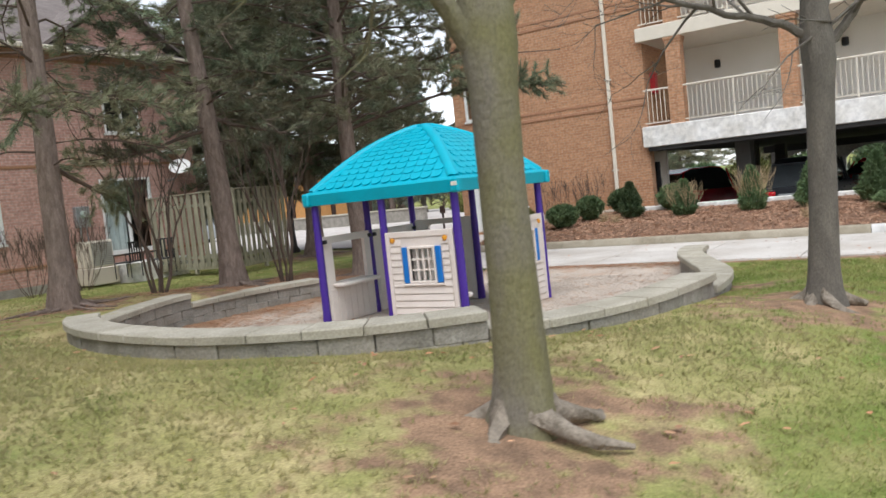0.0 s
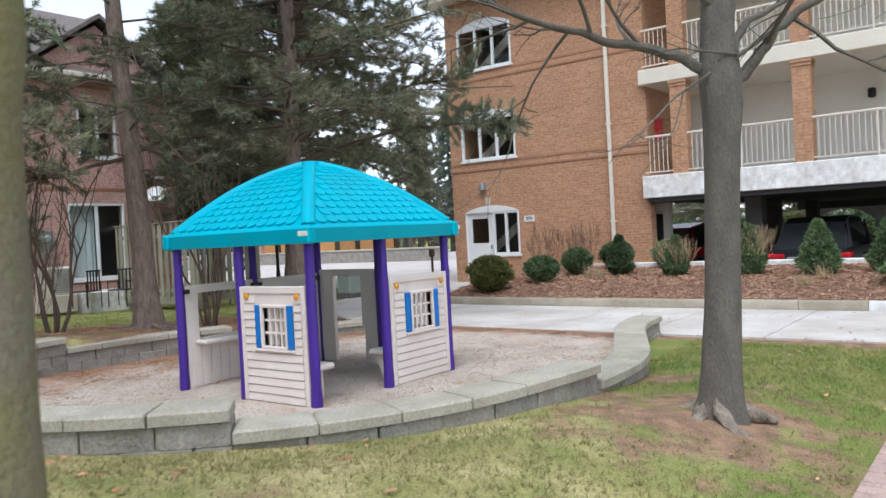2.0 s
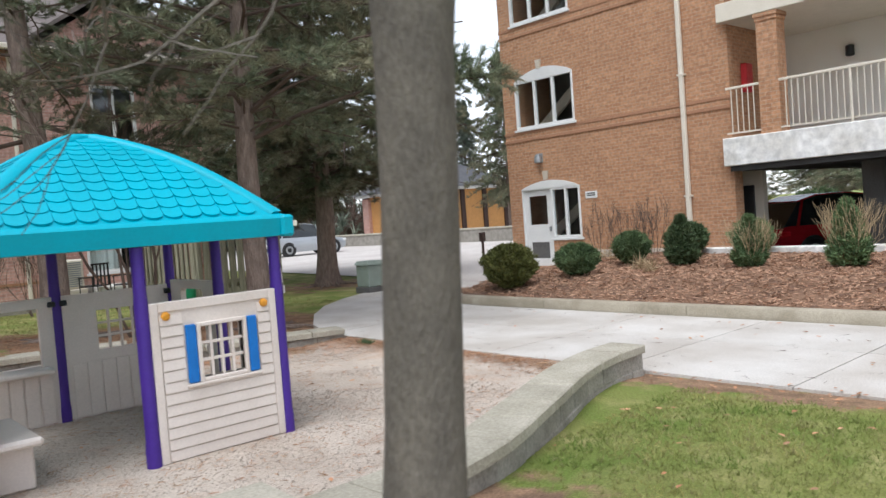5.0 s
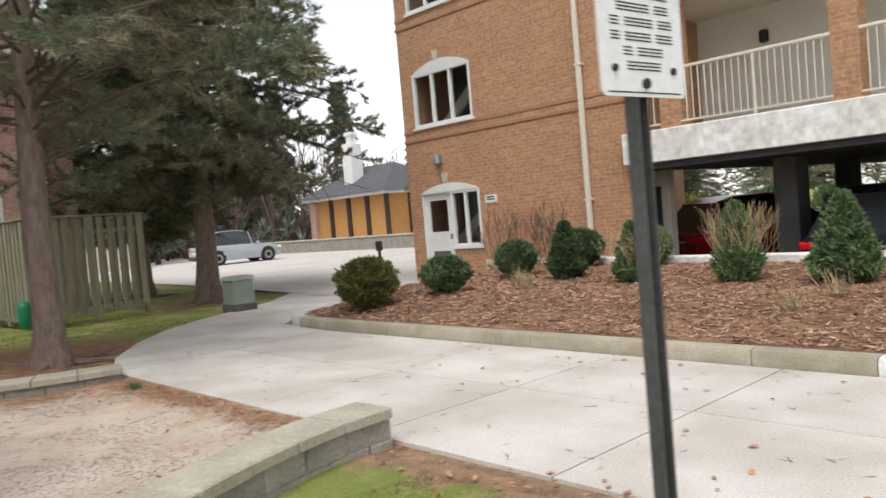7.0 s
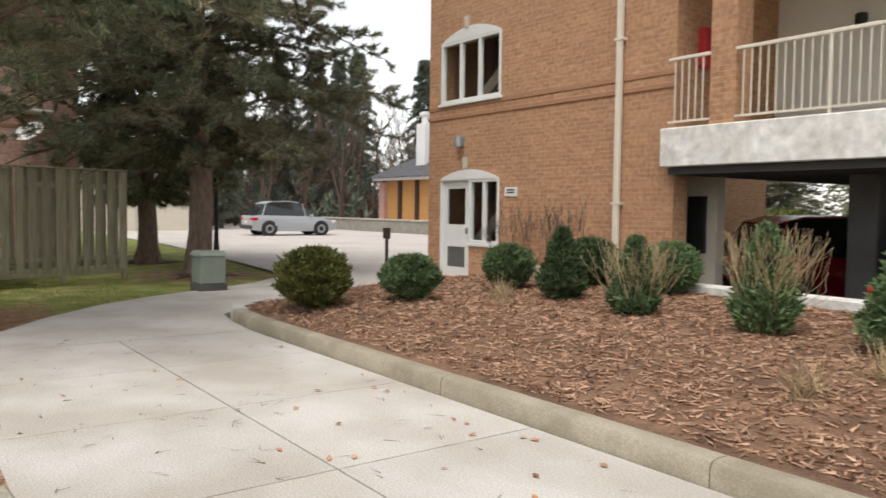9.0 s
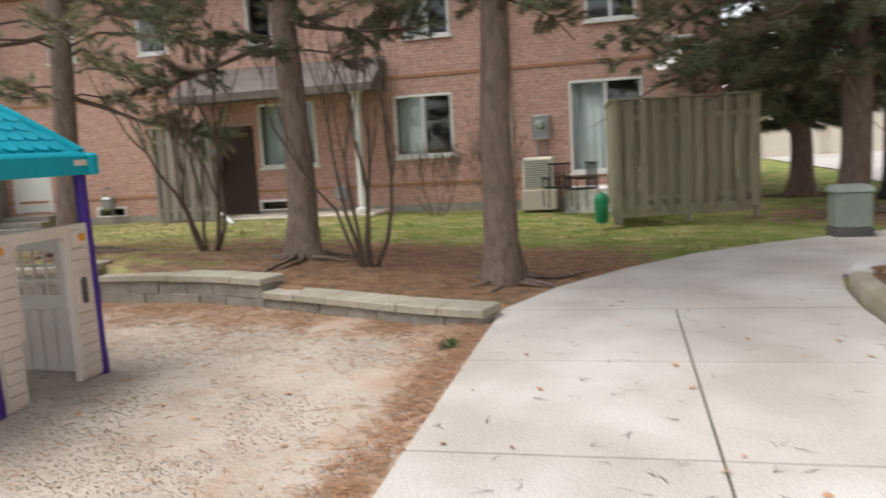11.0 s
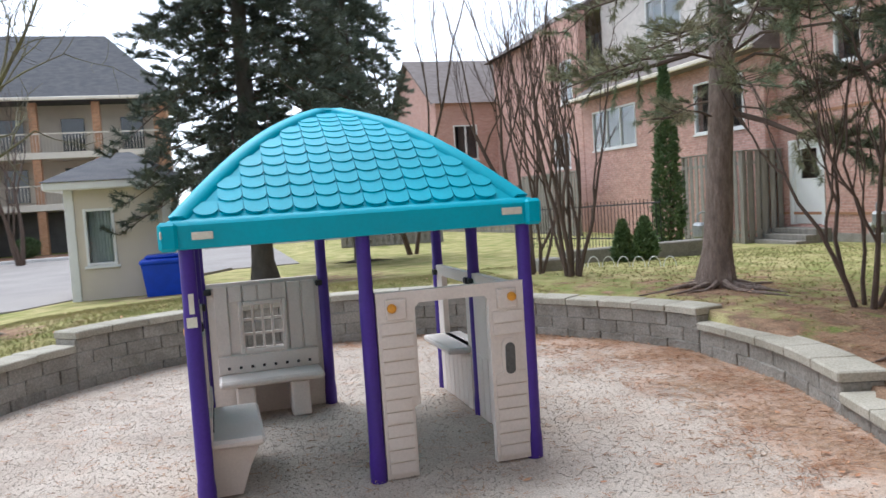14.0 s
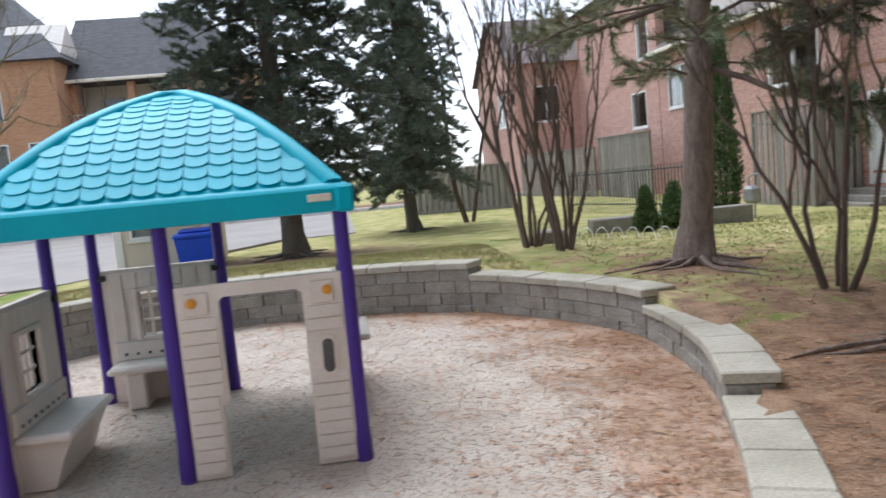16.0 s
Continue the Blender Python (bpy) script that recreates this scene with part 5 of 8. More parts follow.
def house_panel(along, u0, u1, w, out, top, kind):
    """A moulded wall panel of the playhouse; w is its outer face and out the sign of its outward way."""
    P = lambda u, d, z: (u, w + out * d, z) if along == "x" else (w + out * d, u, z)

    def bx(b, ua, ub, d0, d1, za, zb, c=0.006):
        a, e = P(min(ua, ub), d0, za), P(max(ua, ub), d1, zb)
        return b.box(min(a[0], e[0]), max(a[0], e[0]), min(a[1], e[1]), max(a[1], e[1]), za, zb, c)

    L = u1 - u0
    z0 = SAND
    if kind == "window":
        hole = (u0 + 0.36 * L, u0 + 0.70 * L, 0.50, 0.88)
        body = part("panel", holed_wall(Build(), along, u0, u1, z0, top, *((w - 0.05, w) if out > 0 else (w, w + 0.05)), [hole]), M["tan"], house, "beige plastic wall panel with a barred window")
        bx_rim = Build()
        bx(bx_rim, u0, u0 + 0.06, 0, 0.014, z0, top)
        bx(bx_rim, u1 - 0.06, u1, 0, 0.014, z0, top)
        bx(bx_rim, u0 + 0.06, u1 - 0.06, 0, 0.014, top - 0.07, top)
        part("rim", bx_rim, M["tan"], body)
        z = z0 + 0.01
        while z < top - 0.1:
            spans = [(u0 + 0.065, u1 - 0.065)] if z + 0.078 < 0.44 or z > 0.94 else [(u0 + 0.065, u0 + 0.23 * L), (u0 + 0.83 * L, u1 - 0.065)]
            for a, e in spans:
                b = Build()
                vs = [P(u, d, zz) for u in (a, e) for d, zz in ((0.0, z), (0.017, z + 0.002), (0.008, z + 0.072), (0.0, z + 0.074))]
                b.add(vs, [(0, 1, 2, 3), (4, 5, 6, 7), (0, 1, 5, 4), (1, 2, 6, 5), (2, 3, 7, 6)])
                part("siding_board", b, M["tan"], body)
            z += 0.082
        fr = Build()
        a, e, za, zb = hole
        bx(fr, a - 0.03, a, -0.05, 0.03, za - 0.03, zb + 0.03)
        bx(fr, e, e + 0.03, -0.05, 0.03, za - 0.03, zb + 0.03)
        bx(fr, a, e, -0.05, 0.03, za - 0.03, za)
        bx(fr, a, e, -0.05, 0.03, zb, zb + 0.03)
        bx(fr, u0 + 0.23 * L, u0 + 0.83 * L, 0, 0.035, za - 0.055, za - 0.03)
        part("window_frame", fr, M["tan"], body)
        for k in range(1, 4):
            uu = a + (e - a) * k / 4
            part("window_bar", bx(Build(), uu - 0.011, uu + 0.011, -0.035, 0.0, za, zb, 0.003), M["tan"], body)
        for k in range(1, 3):
            zz = za + (zb - za) * k / 3
            part("window_bar", bx(Build(), a, e, -0.03, -0.005, zz - 0.011, zz + 0.011, 0.003), M["tan"], body)
        for a2, e2 in ((u0 + 0.245 * L, a - 0.035), (e + 0.035, u0 + 0.815 * L)):
            part("shutter", bx(Build(), a2, e2, 0, 0.03, za - 0.025, zb + 0.025, 0.008), M["blue"], body, "blue plastic shutter")
        for uu in (u0 + 0.11, u1 - 0.11):
            ax = (90 if out < 0 else -90, 0, 0) if along == "x" else (0, 90 * out, 0)
            part("knob", Build().lathe([(0.032, 0), (0.032, 0.02), (0.02, 0.028)], 12, Matrix.Translation(P(uu, 0.004, 0.99)) @ pose(0, 0, 0, *ax)), M["orange"], body, "small orange plastic knob", smooth=True)
        for k in range(7):
            a2, e2 = u0 + 0.05 + (L - 0.1) * k / 7, u0 + 0.05 + (L - 0.1) * (k + 1) / 7
            runs = [(0.46, top - 0.03)]
            if e2 > hole[0] - 0.035 and a2 < hole[1] + 0.035:
                runs = [(0.46, hole[2] - 0.04), (hole[3] + 0.04, top - 0.03)]
            for za2, zb2 in runs:
                part("plank", bx(Build(), a2 + 0.005, e2 - 0.005, -0.066, -0.05, za2, zb2, 0.004), M["tan"], body)
        inner_rim = Build()
        bx(inner_rim, hole[0] - 0.04, hole[0] - 0.002, -0.08, -0.05, hole[2] - 0.04, hole[3] + 0.04)
        bx(inner_rim, hole[1] + 0.002, hole[1] + 0.04, -0.08, -0.05, hole[2] - 0.04, hole[3] + 0.04)
        bx(inner_rim, hole[0], hole[1], -0.08, -0.05, hole[2] - 0.04, hole[2] - 0.002)
        bx(inner_rim, hole[0], hole[1], -0.08, -0.05, hole[3] + 0.002, hole[3] + 0.04)
        part("inner_rim", inner_rim, M["tan"], body)
        # bench along the inner face
        bench = Build()
        bx(bench, u0 + 0.05, u1 - 0.05, -0.40, -0.05, 0.24, 0.30, 0.02)
        bx(bench, u0 + 0.05, u1 - 0.05, -0.09, -0.05, 0.30, 0.46, 0.01)
        seat = part("bench_seat", bench, M["tan"], house, "beige moulded bench on the inner side of the panel")
        if along == "y":
            prop = [(-0.05, 0.24), (-0.37, 0.24), (-0.3, 0.1), (-0.24, z0), (-0.05, z0)]
            pb_ = Build()
            pb_.add([P(uu, d, z) for uu in (u0 + 0.12, u1 - 0.12) for d, z in prop], [(0, 1, 2, 3, 4), (9, 8, 7, 6, 5)] + [(i, (i + 1) % 5, 5 + (i + 1) % 5, 5 + i) for i in range(5)])
            part("bench_support", pb_, M["tan"], seat)
        for uu in (u0 + 0.18, u1 - 0.34) if along == "x" else ():
            part("bench_leg", bx(Build(), uu, uu + 0.16, -0.36, -0.1, z0, 0.24, 0.015), M["tan"], seat)
        for k in range(8):
            uu = u0 + 0.14 + (L - 0.28) * k / 7
            part("plug", bx(Build(), uu - 0.012, uu + 0.012, -0.096, -0.088, 0.34, 0.364, 0.003), M["black"], seat)
    elif kind == "plank":
        hole = (u0 + 0.3 * L, u0 + 0.75 * L, 0.55, 0.92)
        body = part("panel", holed_wall(Build(), along, u0, u1, z0, top, *((w - 0.05, w) if out > 0 else (w, w + 0.05)), [hole]), M["tan"], house, "beige plank-moulded panel with a barred window")
        for k in range(7):
            a = u0 + 0.04 + (L - 0.08) * k / 7
            for d0, d1 in ((-0.062, -0.05), (0.0, 0.012)):
                part("plank", bx(Build(), a + 0.006, a + (L - 0.08) / 7 - 0.006, d0, d1, z0 + 0.02, 0.45, 0.004), M["tan"], body)
        for k in range(1, 4):
            uu = hole[0] + (hole[1] - hole[0]) * k / 4
            part("window_bar", bx(Build(), uu - 0.011, uu + 0.011, -0.035, -0.01, hole[2], hole[3], 0.003), M["tan"], body)
        for k in range(1, 3):
            zz = hole[2] + (hole[3] - hole[2]) * k / 3
            part("window_bar", bx(Build(), hole[0], hole[1], -0.033, -0.012, zz - 0.011, zz + 0.011, 0.003), M["tan"], body)
    elif kind == "counter":
        hole = (u0 + 0.16, u1 - 0.12, 0.47, 1.0)
        body = part("panel", holed_wall(Build(), along, u0, u1, z0, top, *((w - 0.05, w) if out > 0 else (w, w + 0.05)), [hole]), M["tan"], house, "beige plank-moulded panel with a wide serving opening")
        for k in range(7):
            a = u0 + 0.04 + (L - 0.08) * k / 7
            part("plank", bx(Build(), a + 0.006, a + (L - 0.08) / 7 - 0.006, -0.062, -0.05, z0 + 0.02, 0.40, 0.004), M["tan"], body)
        part("shelf", bx(Build(), u0 + 0.1, u1 - 0.06, -0.24, 0.12, 0.42, 0.47, 0.015), M["tan"], body, "serving shelf in the opening")
    # black hinge brackets on the posts
    for uu in (u0 + 0.01, u1 - 0.01):
        part("bracket", bx(Build(), uu - 0.03, uu + 0.03, -0.09, -0.05, 1.0, 1.05, 0.006), M["black"], body)
    return body


house_panel("x", PX[1] + 0.03, PX[0] - 0.05, PY[0] - 0.03, -1, 1.09, "window")
house_panel("y", PY[1] + 0.04, PY[2] - 0.04, PX[0] + 0.03, 1, 1.09, "window")
house_panel("y", PY[0] + 0.05, PY[1] - 0.04, PX[2] - 0.02, -1, 1.09, "counter")
house_panel("y", PY[1] + 0.04, PY[2] - 0.05, PX[2] - 0.02, -1, 1.09, "plank")
# door panel with an open doorway
dy0, dy1 = PY[2] - 0.02, PY[2] + 0.035
dp = Build()
outline = [(-5.77, SAND), (-5.77, 1.13), (-6.77, 1.13), (-6.77, SAND), (-6.52, SAND), (-6.52, 1.02), (-6.49, 1.05), (-6.05, 1.05), (-6.02, 1.02), (-6.02, 0.40), (-5.98, 0.38), (-5.98, SAND)]
n6 = len(outline)
left_i, lint_i, right_i = (0, 1, 7, 8, 9, 10, 11), (1, 2, 6, 7), (2, 3, 4, 5, 6)
dp.add([(x, y, z) for y in (dy0, dy1) for x, z in outline],
       [left_i, lint_i, right_i] + [tuple(n6 + i for i in f) for f in (left_i, lint_i, right_i)] + [(i, (i + 1) % n6, n6 + (i + 1) % n6, n6 + i) for i in range(n6)])
dpan = part("door_panel", dp, M["tan"], house, "beige panel with an open doorway")
for a, e in ((-6.0, -5.79), (-6.75, -6.54)):
    z = SAND + 0.03
    while z < 0.93:
        ee = e if not (a == -6.0 and z < 0.38) else e
        aa = a if not (a == -6.0 and z < 0.38) else -5.96
        if not (a < -6.5 and 0.5 < z < 0.74):
            b = Build()
            b.add([(x, dy1 + d, zz) for x in (aa, ee) for d, zz in ((0.0, z), (0.013, z + 0.003), (0.008, z + 0.073), (0.0, z + 0.075))], [(0, 1, 2, 3), (4, 5, 6, 7), (0, 1, 5, 4), (1, 2, 6, 5), (2, 3, 7, 6)])
            part("siding_board", b, M["tan"], dpan)
        z += 0.082
    part("knob_plate", Build().box((a + e) / 2 - 0.07, (a + e) / 2 + 0.07, dy1, dy1 + 0.014, 0.95, 1.09, 0.01), M["tan"], dpan)
    part("knob", Build().lathe([(0.03, 0), (0.03, 0.02), (0.02, 0.028)], 12, pose((a + e) / 2 + (0.03 if a > -6.5 else -0.03), dy1 + 0.012, 1.03, -90, 0, 0)), M["orange"], dpan, "small orange plastic knob", smooth=True)
slot = [(0.035 * math.cos(2 * math.pi * k / 16), (0.07 if math.sin(2 * math.pi * k / 16) > 0 else -0.07) + 0.035 * math.sin(2 * math.pi * k / 16)) for k in range(16)]
part("handle_rim", Build().plate([(x * 1.6, z * 1.25) for x, z in slot], 0.016, pose(-6.645, dy1 + 0.016, 0.62, 90, 0, 0)), M["tan"], dpan)
# no hollow is cut; a dark plate paints the shade inside the finger slot
part("handle_slot", Build().plate(slot, 0.004, pose(-6.645, dy1 + 0.02, 0.62, 90, 0, 0)), M["shade_and_dark_grey"], dpan, "finger slot, its shade a flat dark plate")
part("sticker", Build().box(-4.70, -4.64, PY[2] + 0.05, PY[2] + 0.058, 1.04, 1.1).box(-4.69, -4.66, PY[2] + 0.047, PY[2] + 0.054, 1.12, 1.24), M["label"], house, "white warning sticker on the post")


# ---- trees ----
def needles_mesh(name, tufts, count, length, width, material, rs, lie=1.0):
    """One mesh of flat needles, count of them round each tuft (place, way)."""
    p = np.array([t[0] for t in tufts])
    d = np.array([t[1] for t in tufts])
    p, d = np.repeat(p, count, 0), np.repeat(d, count, 0)
    n = len(p)
    w = (d + rs.normal(0, 0.62, (n, 3))) * np.array([1, 1, lie])
    w /= np.linalg.norm(w, axis=1)[:, None]
    side = np.cross(w, rs.normal(0, 1, (n, 3)) * np.array([lie, lie, 1]))
    side /= np.linalg.norm(side, axis=1)[:, None]
    p = p + d * rs.uniform(-0.5, 0.5, (n, 1)) * length
    ln = length * rs.uniform(0.7, 1.2, (n, 1))
    v = np.stack([p - side * width / 2, p + side * width / 2, p + w * ln], 1).reshape(-1, 3)
    me = bpy.data.meshes.new(name)
    me.vertices.add(3 * n)
    me.vertices.foreach_set("co", v.astype(np.float32).ravel())
    me.loops.add(3 * n)
    me.loops.foreach_set("vertex_index", np.arange(3 * n, dtype=np.int32))
    me.polygons.add(n)
    me.polygons.foreach_set("loop_start", np.arange(0, 3 * n, 3, dtype=np.int32))
    me.polygons.foreach_set("loop_total", np.full(n, 3, dtype=np.int32))
    me.update(calc_edges=True)
    me.validate()
    me.materials.append(material)
    return me


def conifer(label, at, tall, r0, crown_from, reach, branches, twigs, seed, needle=(14, 0.13, 0.011), droop=0.25, lean=(0.0, 0.0), fill=0.45, material="needle", bark="bark_pine", up0=0.25, taper=0.75, long_limbs=()):
    """A conifer: tapered trunk, whorled limbs, crown of needle tufts on the limbs' outer part."""
    rs = np.random.RandomState(seed)
    t = thing("pine_tree" if material == "needle" else "spruce_tree", at, label, "tree", group="conifers")
    path = [Vector((lean[0] * z + 0.06 * math.sin(z * 0.7 + seed), lean[1] * z + 0.05 * math.cos(z * 0.9 + seed), z)) for z in [-0.15, 0.05, 0.2, 0.5, 1, 1.7, 2.6, 3.6, 5, 7, 9, tall]]
    rad = [r0 * 1.4, r0 * 1.24, r0 * 1.1, r0 * 1.02] + [r0 * (1 - 0.9 * z / tall) for z in (1, 1.7, 2.6, 3.6, 5, 7, 9)] + [0.02]
    fl = lambda i, a: 1 + (0.3 * max(0, math.cos(a * 3 + seed)) if i < 3 else 0)
    part("trunk", Build().tube(path, rad, 16, 0.12, fl), M[bark], t, smooth=True, world=False)
    roots = Build()
    for k in range(11):
        a = 2 * math.pi * k / 11 + seed
        reach_r, bend = 0.35 + 0.75 * ((k * 37 + seed * 11) % 10) / 10, 0.5 * math.sin(k * 2.1 + seed)
        roots.tube([(math.cos(a + bend * q) * (r0 * 0.9 + reach_r * q), math.sin(a + bend * q) * (r0 * 0.9 + reach_r * q), 0.085 - 0.075 * q ** 0.6 + 0.012 * math.sin(9 * q + k)) for q in (0, 0.12, 0.28, 0.5, 0.75, 1)], [0.045, 0.036, 0.028, 0.022, 0.016, 0.006], 6)
    part("root_flare", roots, M[bark], t, smooth=True, world=False)
    limbs, tufts = Build(), []
    at_z = lambda z: Vector((lean[0] * z + 0.06 * math.sin(z * 0.7 + seed), lean[1] * z + 0.05 * math.cos(z * 0.9 + seed), z))
    for k in range(branches):
        f = (k + rs.uniform(0, 1)) / branches
        z = crown_from + (tall - crown_from) * f ** 1.15
        a = k * 2.4 + rs.uniform(-0.4, 0.4)
        ln = reach * (1 - f) ** taper * rs.uniform(0.6, 1.08) + 0.25
        p0 = at_z(z)
        out = Vector((math.cos(a), math.sin(a), 0))
        rise_k = up0 + max(-0.12, rs.normal(0, 0.16))
        ln *= 0.55 if f < 0.06 else 1.0
        pts = [p0 + out * ln * q + Vector((rs.normal(0, 0.07) * ln * q, rs.normal(0, 0.07) * ln * q, ln * (rise_k * q - droop * q * q * 1.4 + rs.normal(0, 0.02)))) for q in (0, 0.25, 0.5, 0.75, 1.0)]
        limbs.tube(pts, [0.008 + 0.0065 * ln * (1 - q) for q in (0, 0.25, 0.5, 0.75, 1)], 5)
        for j in range(twigs if f > 0.1 or material != 'needle' else twigs * 2 // 3):
            q = fill + (1 - fill) * (j + rs.uniform(0, 1)) / twigs
            seg_i = min(3, int(q * 4))
            base = pts[seg_i].lerp(pts[seg_i + 1], q * 4 - seg_i)
            sgn = 1 if j % 2 else -1
            way = (out * 0.6 + Vector((-out.y, out.x, 0)) * sgn * rs.uniform(0.4, 1.0) + Vector((0, 0, rs.uniform(-0.45, 0.6)))).normalized()
            tl = rs.uniform(0.25, 0.6) * (0.5 + 0.3 * ln / reach)
            limbs.tube([base, base + way * tl], [0.008, 0.004], 3)
            for e in (0.35, 0.6, 0.85, 1.05):
                tufts.append((tuple(base + way * tl * e + Vector(rs.normal(0, 0.03, 3))), tuple(way)))
    for z, tip, full in long_limbs:
        p0, p1 = at_z(z), Vector(tip)
        pts = [p0.lerp(p1, q) + Vector((rs.normal(0, 0.05), rs.normal(0, 0.05), 0.3 * math.sin(math.pi * q) * (1 if p1.z > z - 0.2 else -0.25))) for q in (0, 0.25, 0.5, 0.75)] + [p1]
        limbs.tube(pts, [0.04, 0.034, 0.026, 0.018, 0.008], 6)
        out = (p1 - p0).normalized()
        for j in range(full):
            q = 0.45 + 0.55 * (j + rs.uniform(0, 1)) / full
            seg_i = min(3, int(q * 4))
            base = pts[seg_i].lerp(pts[seg_i + 1], q * 4 - seg_i)
            way = (out * 0.7 + Vector(rs.normal(0, 0.55, 3)) + Vector((0, 0, 0.2))).normalized()
            tl = rs.uniform(0.2, 0.5)
            limbs.tube([base, base + way * tl], [0.009, 0.004], 3)
            for e in (0.3, 0.5, 0.7, 0.9, 1.05):
                tufts.append((tuple(base + way * tl * e + Vector(rs.normal(0, 0.02, 3))), tuple(way)))
    tagged(part("branchwork", limbs, M["twig"], t, world=False), kind="stuff")
    cr = new("crown", needles_mesh("crown", tufts, *needle, M[material], rs))
    cr.parent = t
    return t


g = lambda x, y: (x, y, lawn(x, y) - 0.02)
conifer("tall pine with a bare lower trunk and sparse drooping limbs", g(-10.7, 6.2), 13, 0.175, 2.0, 2.4, 60, 14, 3, (26, 0.12, 0.011), 0.3, (-0.02, 0.0), 0.45,
        long_limbs=((2.2, (-0.9, 1.75, 1.5), 34), (3.0, (1.3, -1.1, 2.7), 22), (2.9, (0.4, 2.1, 2.75), 26)))
conifer("leaning pine with red-brown bark and needle tufts", g(-10.9, 9.45), 13, 0.2, 2.6, 2.6, 58, 14, 5, (26, 0.12, 0.011), 0.3, (-0.055, -0.02), 0.45,
        long_limbs=((2.9, (-0.2, -2.2, 2.4), 30), (3.1, (0.7, 1.9, 2.7), 26)))
conifer("big dense pine beside the concrete drive", g(-10.2, 12.25), 13, 0.195, 3.1, 3.9, 130, 26, 8, (26, 0.13, 0.012), 0.22, (0.0, 0.0), 0.35, taper=0.55,
        long_limbs=((3.0, (3.75, 1.85, 3.45), 60), (3.4, (3.3, 1.3, 4.3), 40)))
pine = conifer("dense dark pine at the edge of the car park", g(-16.3, 17.5), 12, 0.27, 2.5, 4.6, 180, 26, 11, (24, 0.16, 0.018), 0.3, (0.0, 0.0), 0.15, taper=0.5)
conifer("dense dark pine behind the privacy fence", g(-20.0, 17.4), 11, 0.25, 1.5, 3.6, 120, 22, 13, (22, 0.2, 0.026), 0.3, (0.0, 0.0), 0.15)
spruce = conifer("large dark spruce on the far lawn", (-5.7, -2.6, 0.1), 15, 0.24, 1.7, 2.9, 170, 24, 17, (24, 0.15, 0.02), 0.42, (0, 0), 0.12, "needle_dark", "bark", 0.1)
for x, y, z, sc_ in ((-59, 46, 0, 1.0), (-56, 51, 0, 0.97), (-50, 55, 0, 0.8), (-44, 58, 0, 0.9), (-66, 36, 0, 1.0), (-70, 50, 0, 1.1), (-36, 52, 0, 0.85), (-28, 50, 0, 0.8), (-62, 27, 0, 0.95), (-8.9, -8.2, -0.04, 0.8), (-12.0, -33, 0, 0.9), (-53, 31, 0, 0.9), (-57, 41, 0, 0.95), (-55.5, 37, 0, 0.9), (-60, 33, 0, 1.0), (-47.5, 29.5, 0, 0.62)):
    copy_thing(spruce, Matrix.LocRotScale((x, y, z), Euler((0, 0, x * 1.7)), (sc_, sc_, sc_)))
for x, y, sx_, sz_ in ((-28.3, 37.4, 0.55, 0.85), (-33, 54, 0.8, 0.6), (-28, 56, 0.9, 0.7), (-23.5, 53, 0.7, 0.5), (-19, 56, 0.9, 0.6), (-15, 52, 0.8, 0.6), (-10, 56, 0.9, 0.6), (-4, 58, 0.9, 0.6)):
    tagged(copy_thing(pine, Matrix.LocRotScale((x, y, -0.05), Euler((0, 0, x)), (sx_, sx_, sz_))), "bushy green pine beside the low car park wall", "tree", "conifers")


def grow(b, p, d, ln, r, depth, rs, spread=0.5, rise_=0.12, twig_r=0.004):
    """Limbs that fork and taper into b."""
    pts, rad = [p], [r]
    n7 = 5
    way = d.copy()
    for i in range(n7):
        way = (way + Vector(rs.normal(0, 0.13, 3)) + Vector((0, 0, rise_ * 0.3))).normalized()
        pts.append(pts[-1] + way * ln / n7)
        rad.append(max(twig_r, r * (1 - 0.55 * (i + 1) / n7)))
    b.tube(pts, rad, 8 if r > 0.03 else (5 if r > 0.012 else 3))
    if depth == 0:
        return
    kids = 3 if depth > 1 else 4
    for k in range(kids):
        q = rs.uniform(0.35, 1.0) if k else 1.0
        i = min(n7 - 1, int(q * n7))
        base = pts[i].lerp(pts[i + 1], q * n7 - i) if q < 1 else pts[-1]
        side = Vector(rs.normal(0, 1, 3))
        nd = (way * 0.8 + side * spread + Vector((0, 0, rise_))).normalized()
        grow(b, base, nd, ln * rs.uniform(0.5, 0.75), rad[i] * (0.7 if k else 0.85), depth - 1, rs, spread, rise_, twig_r)


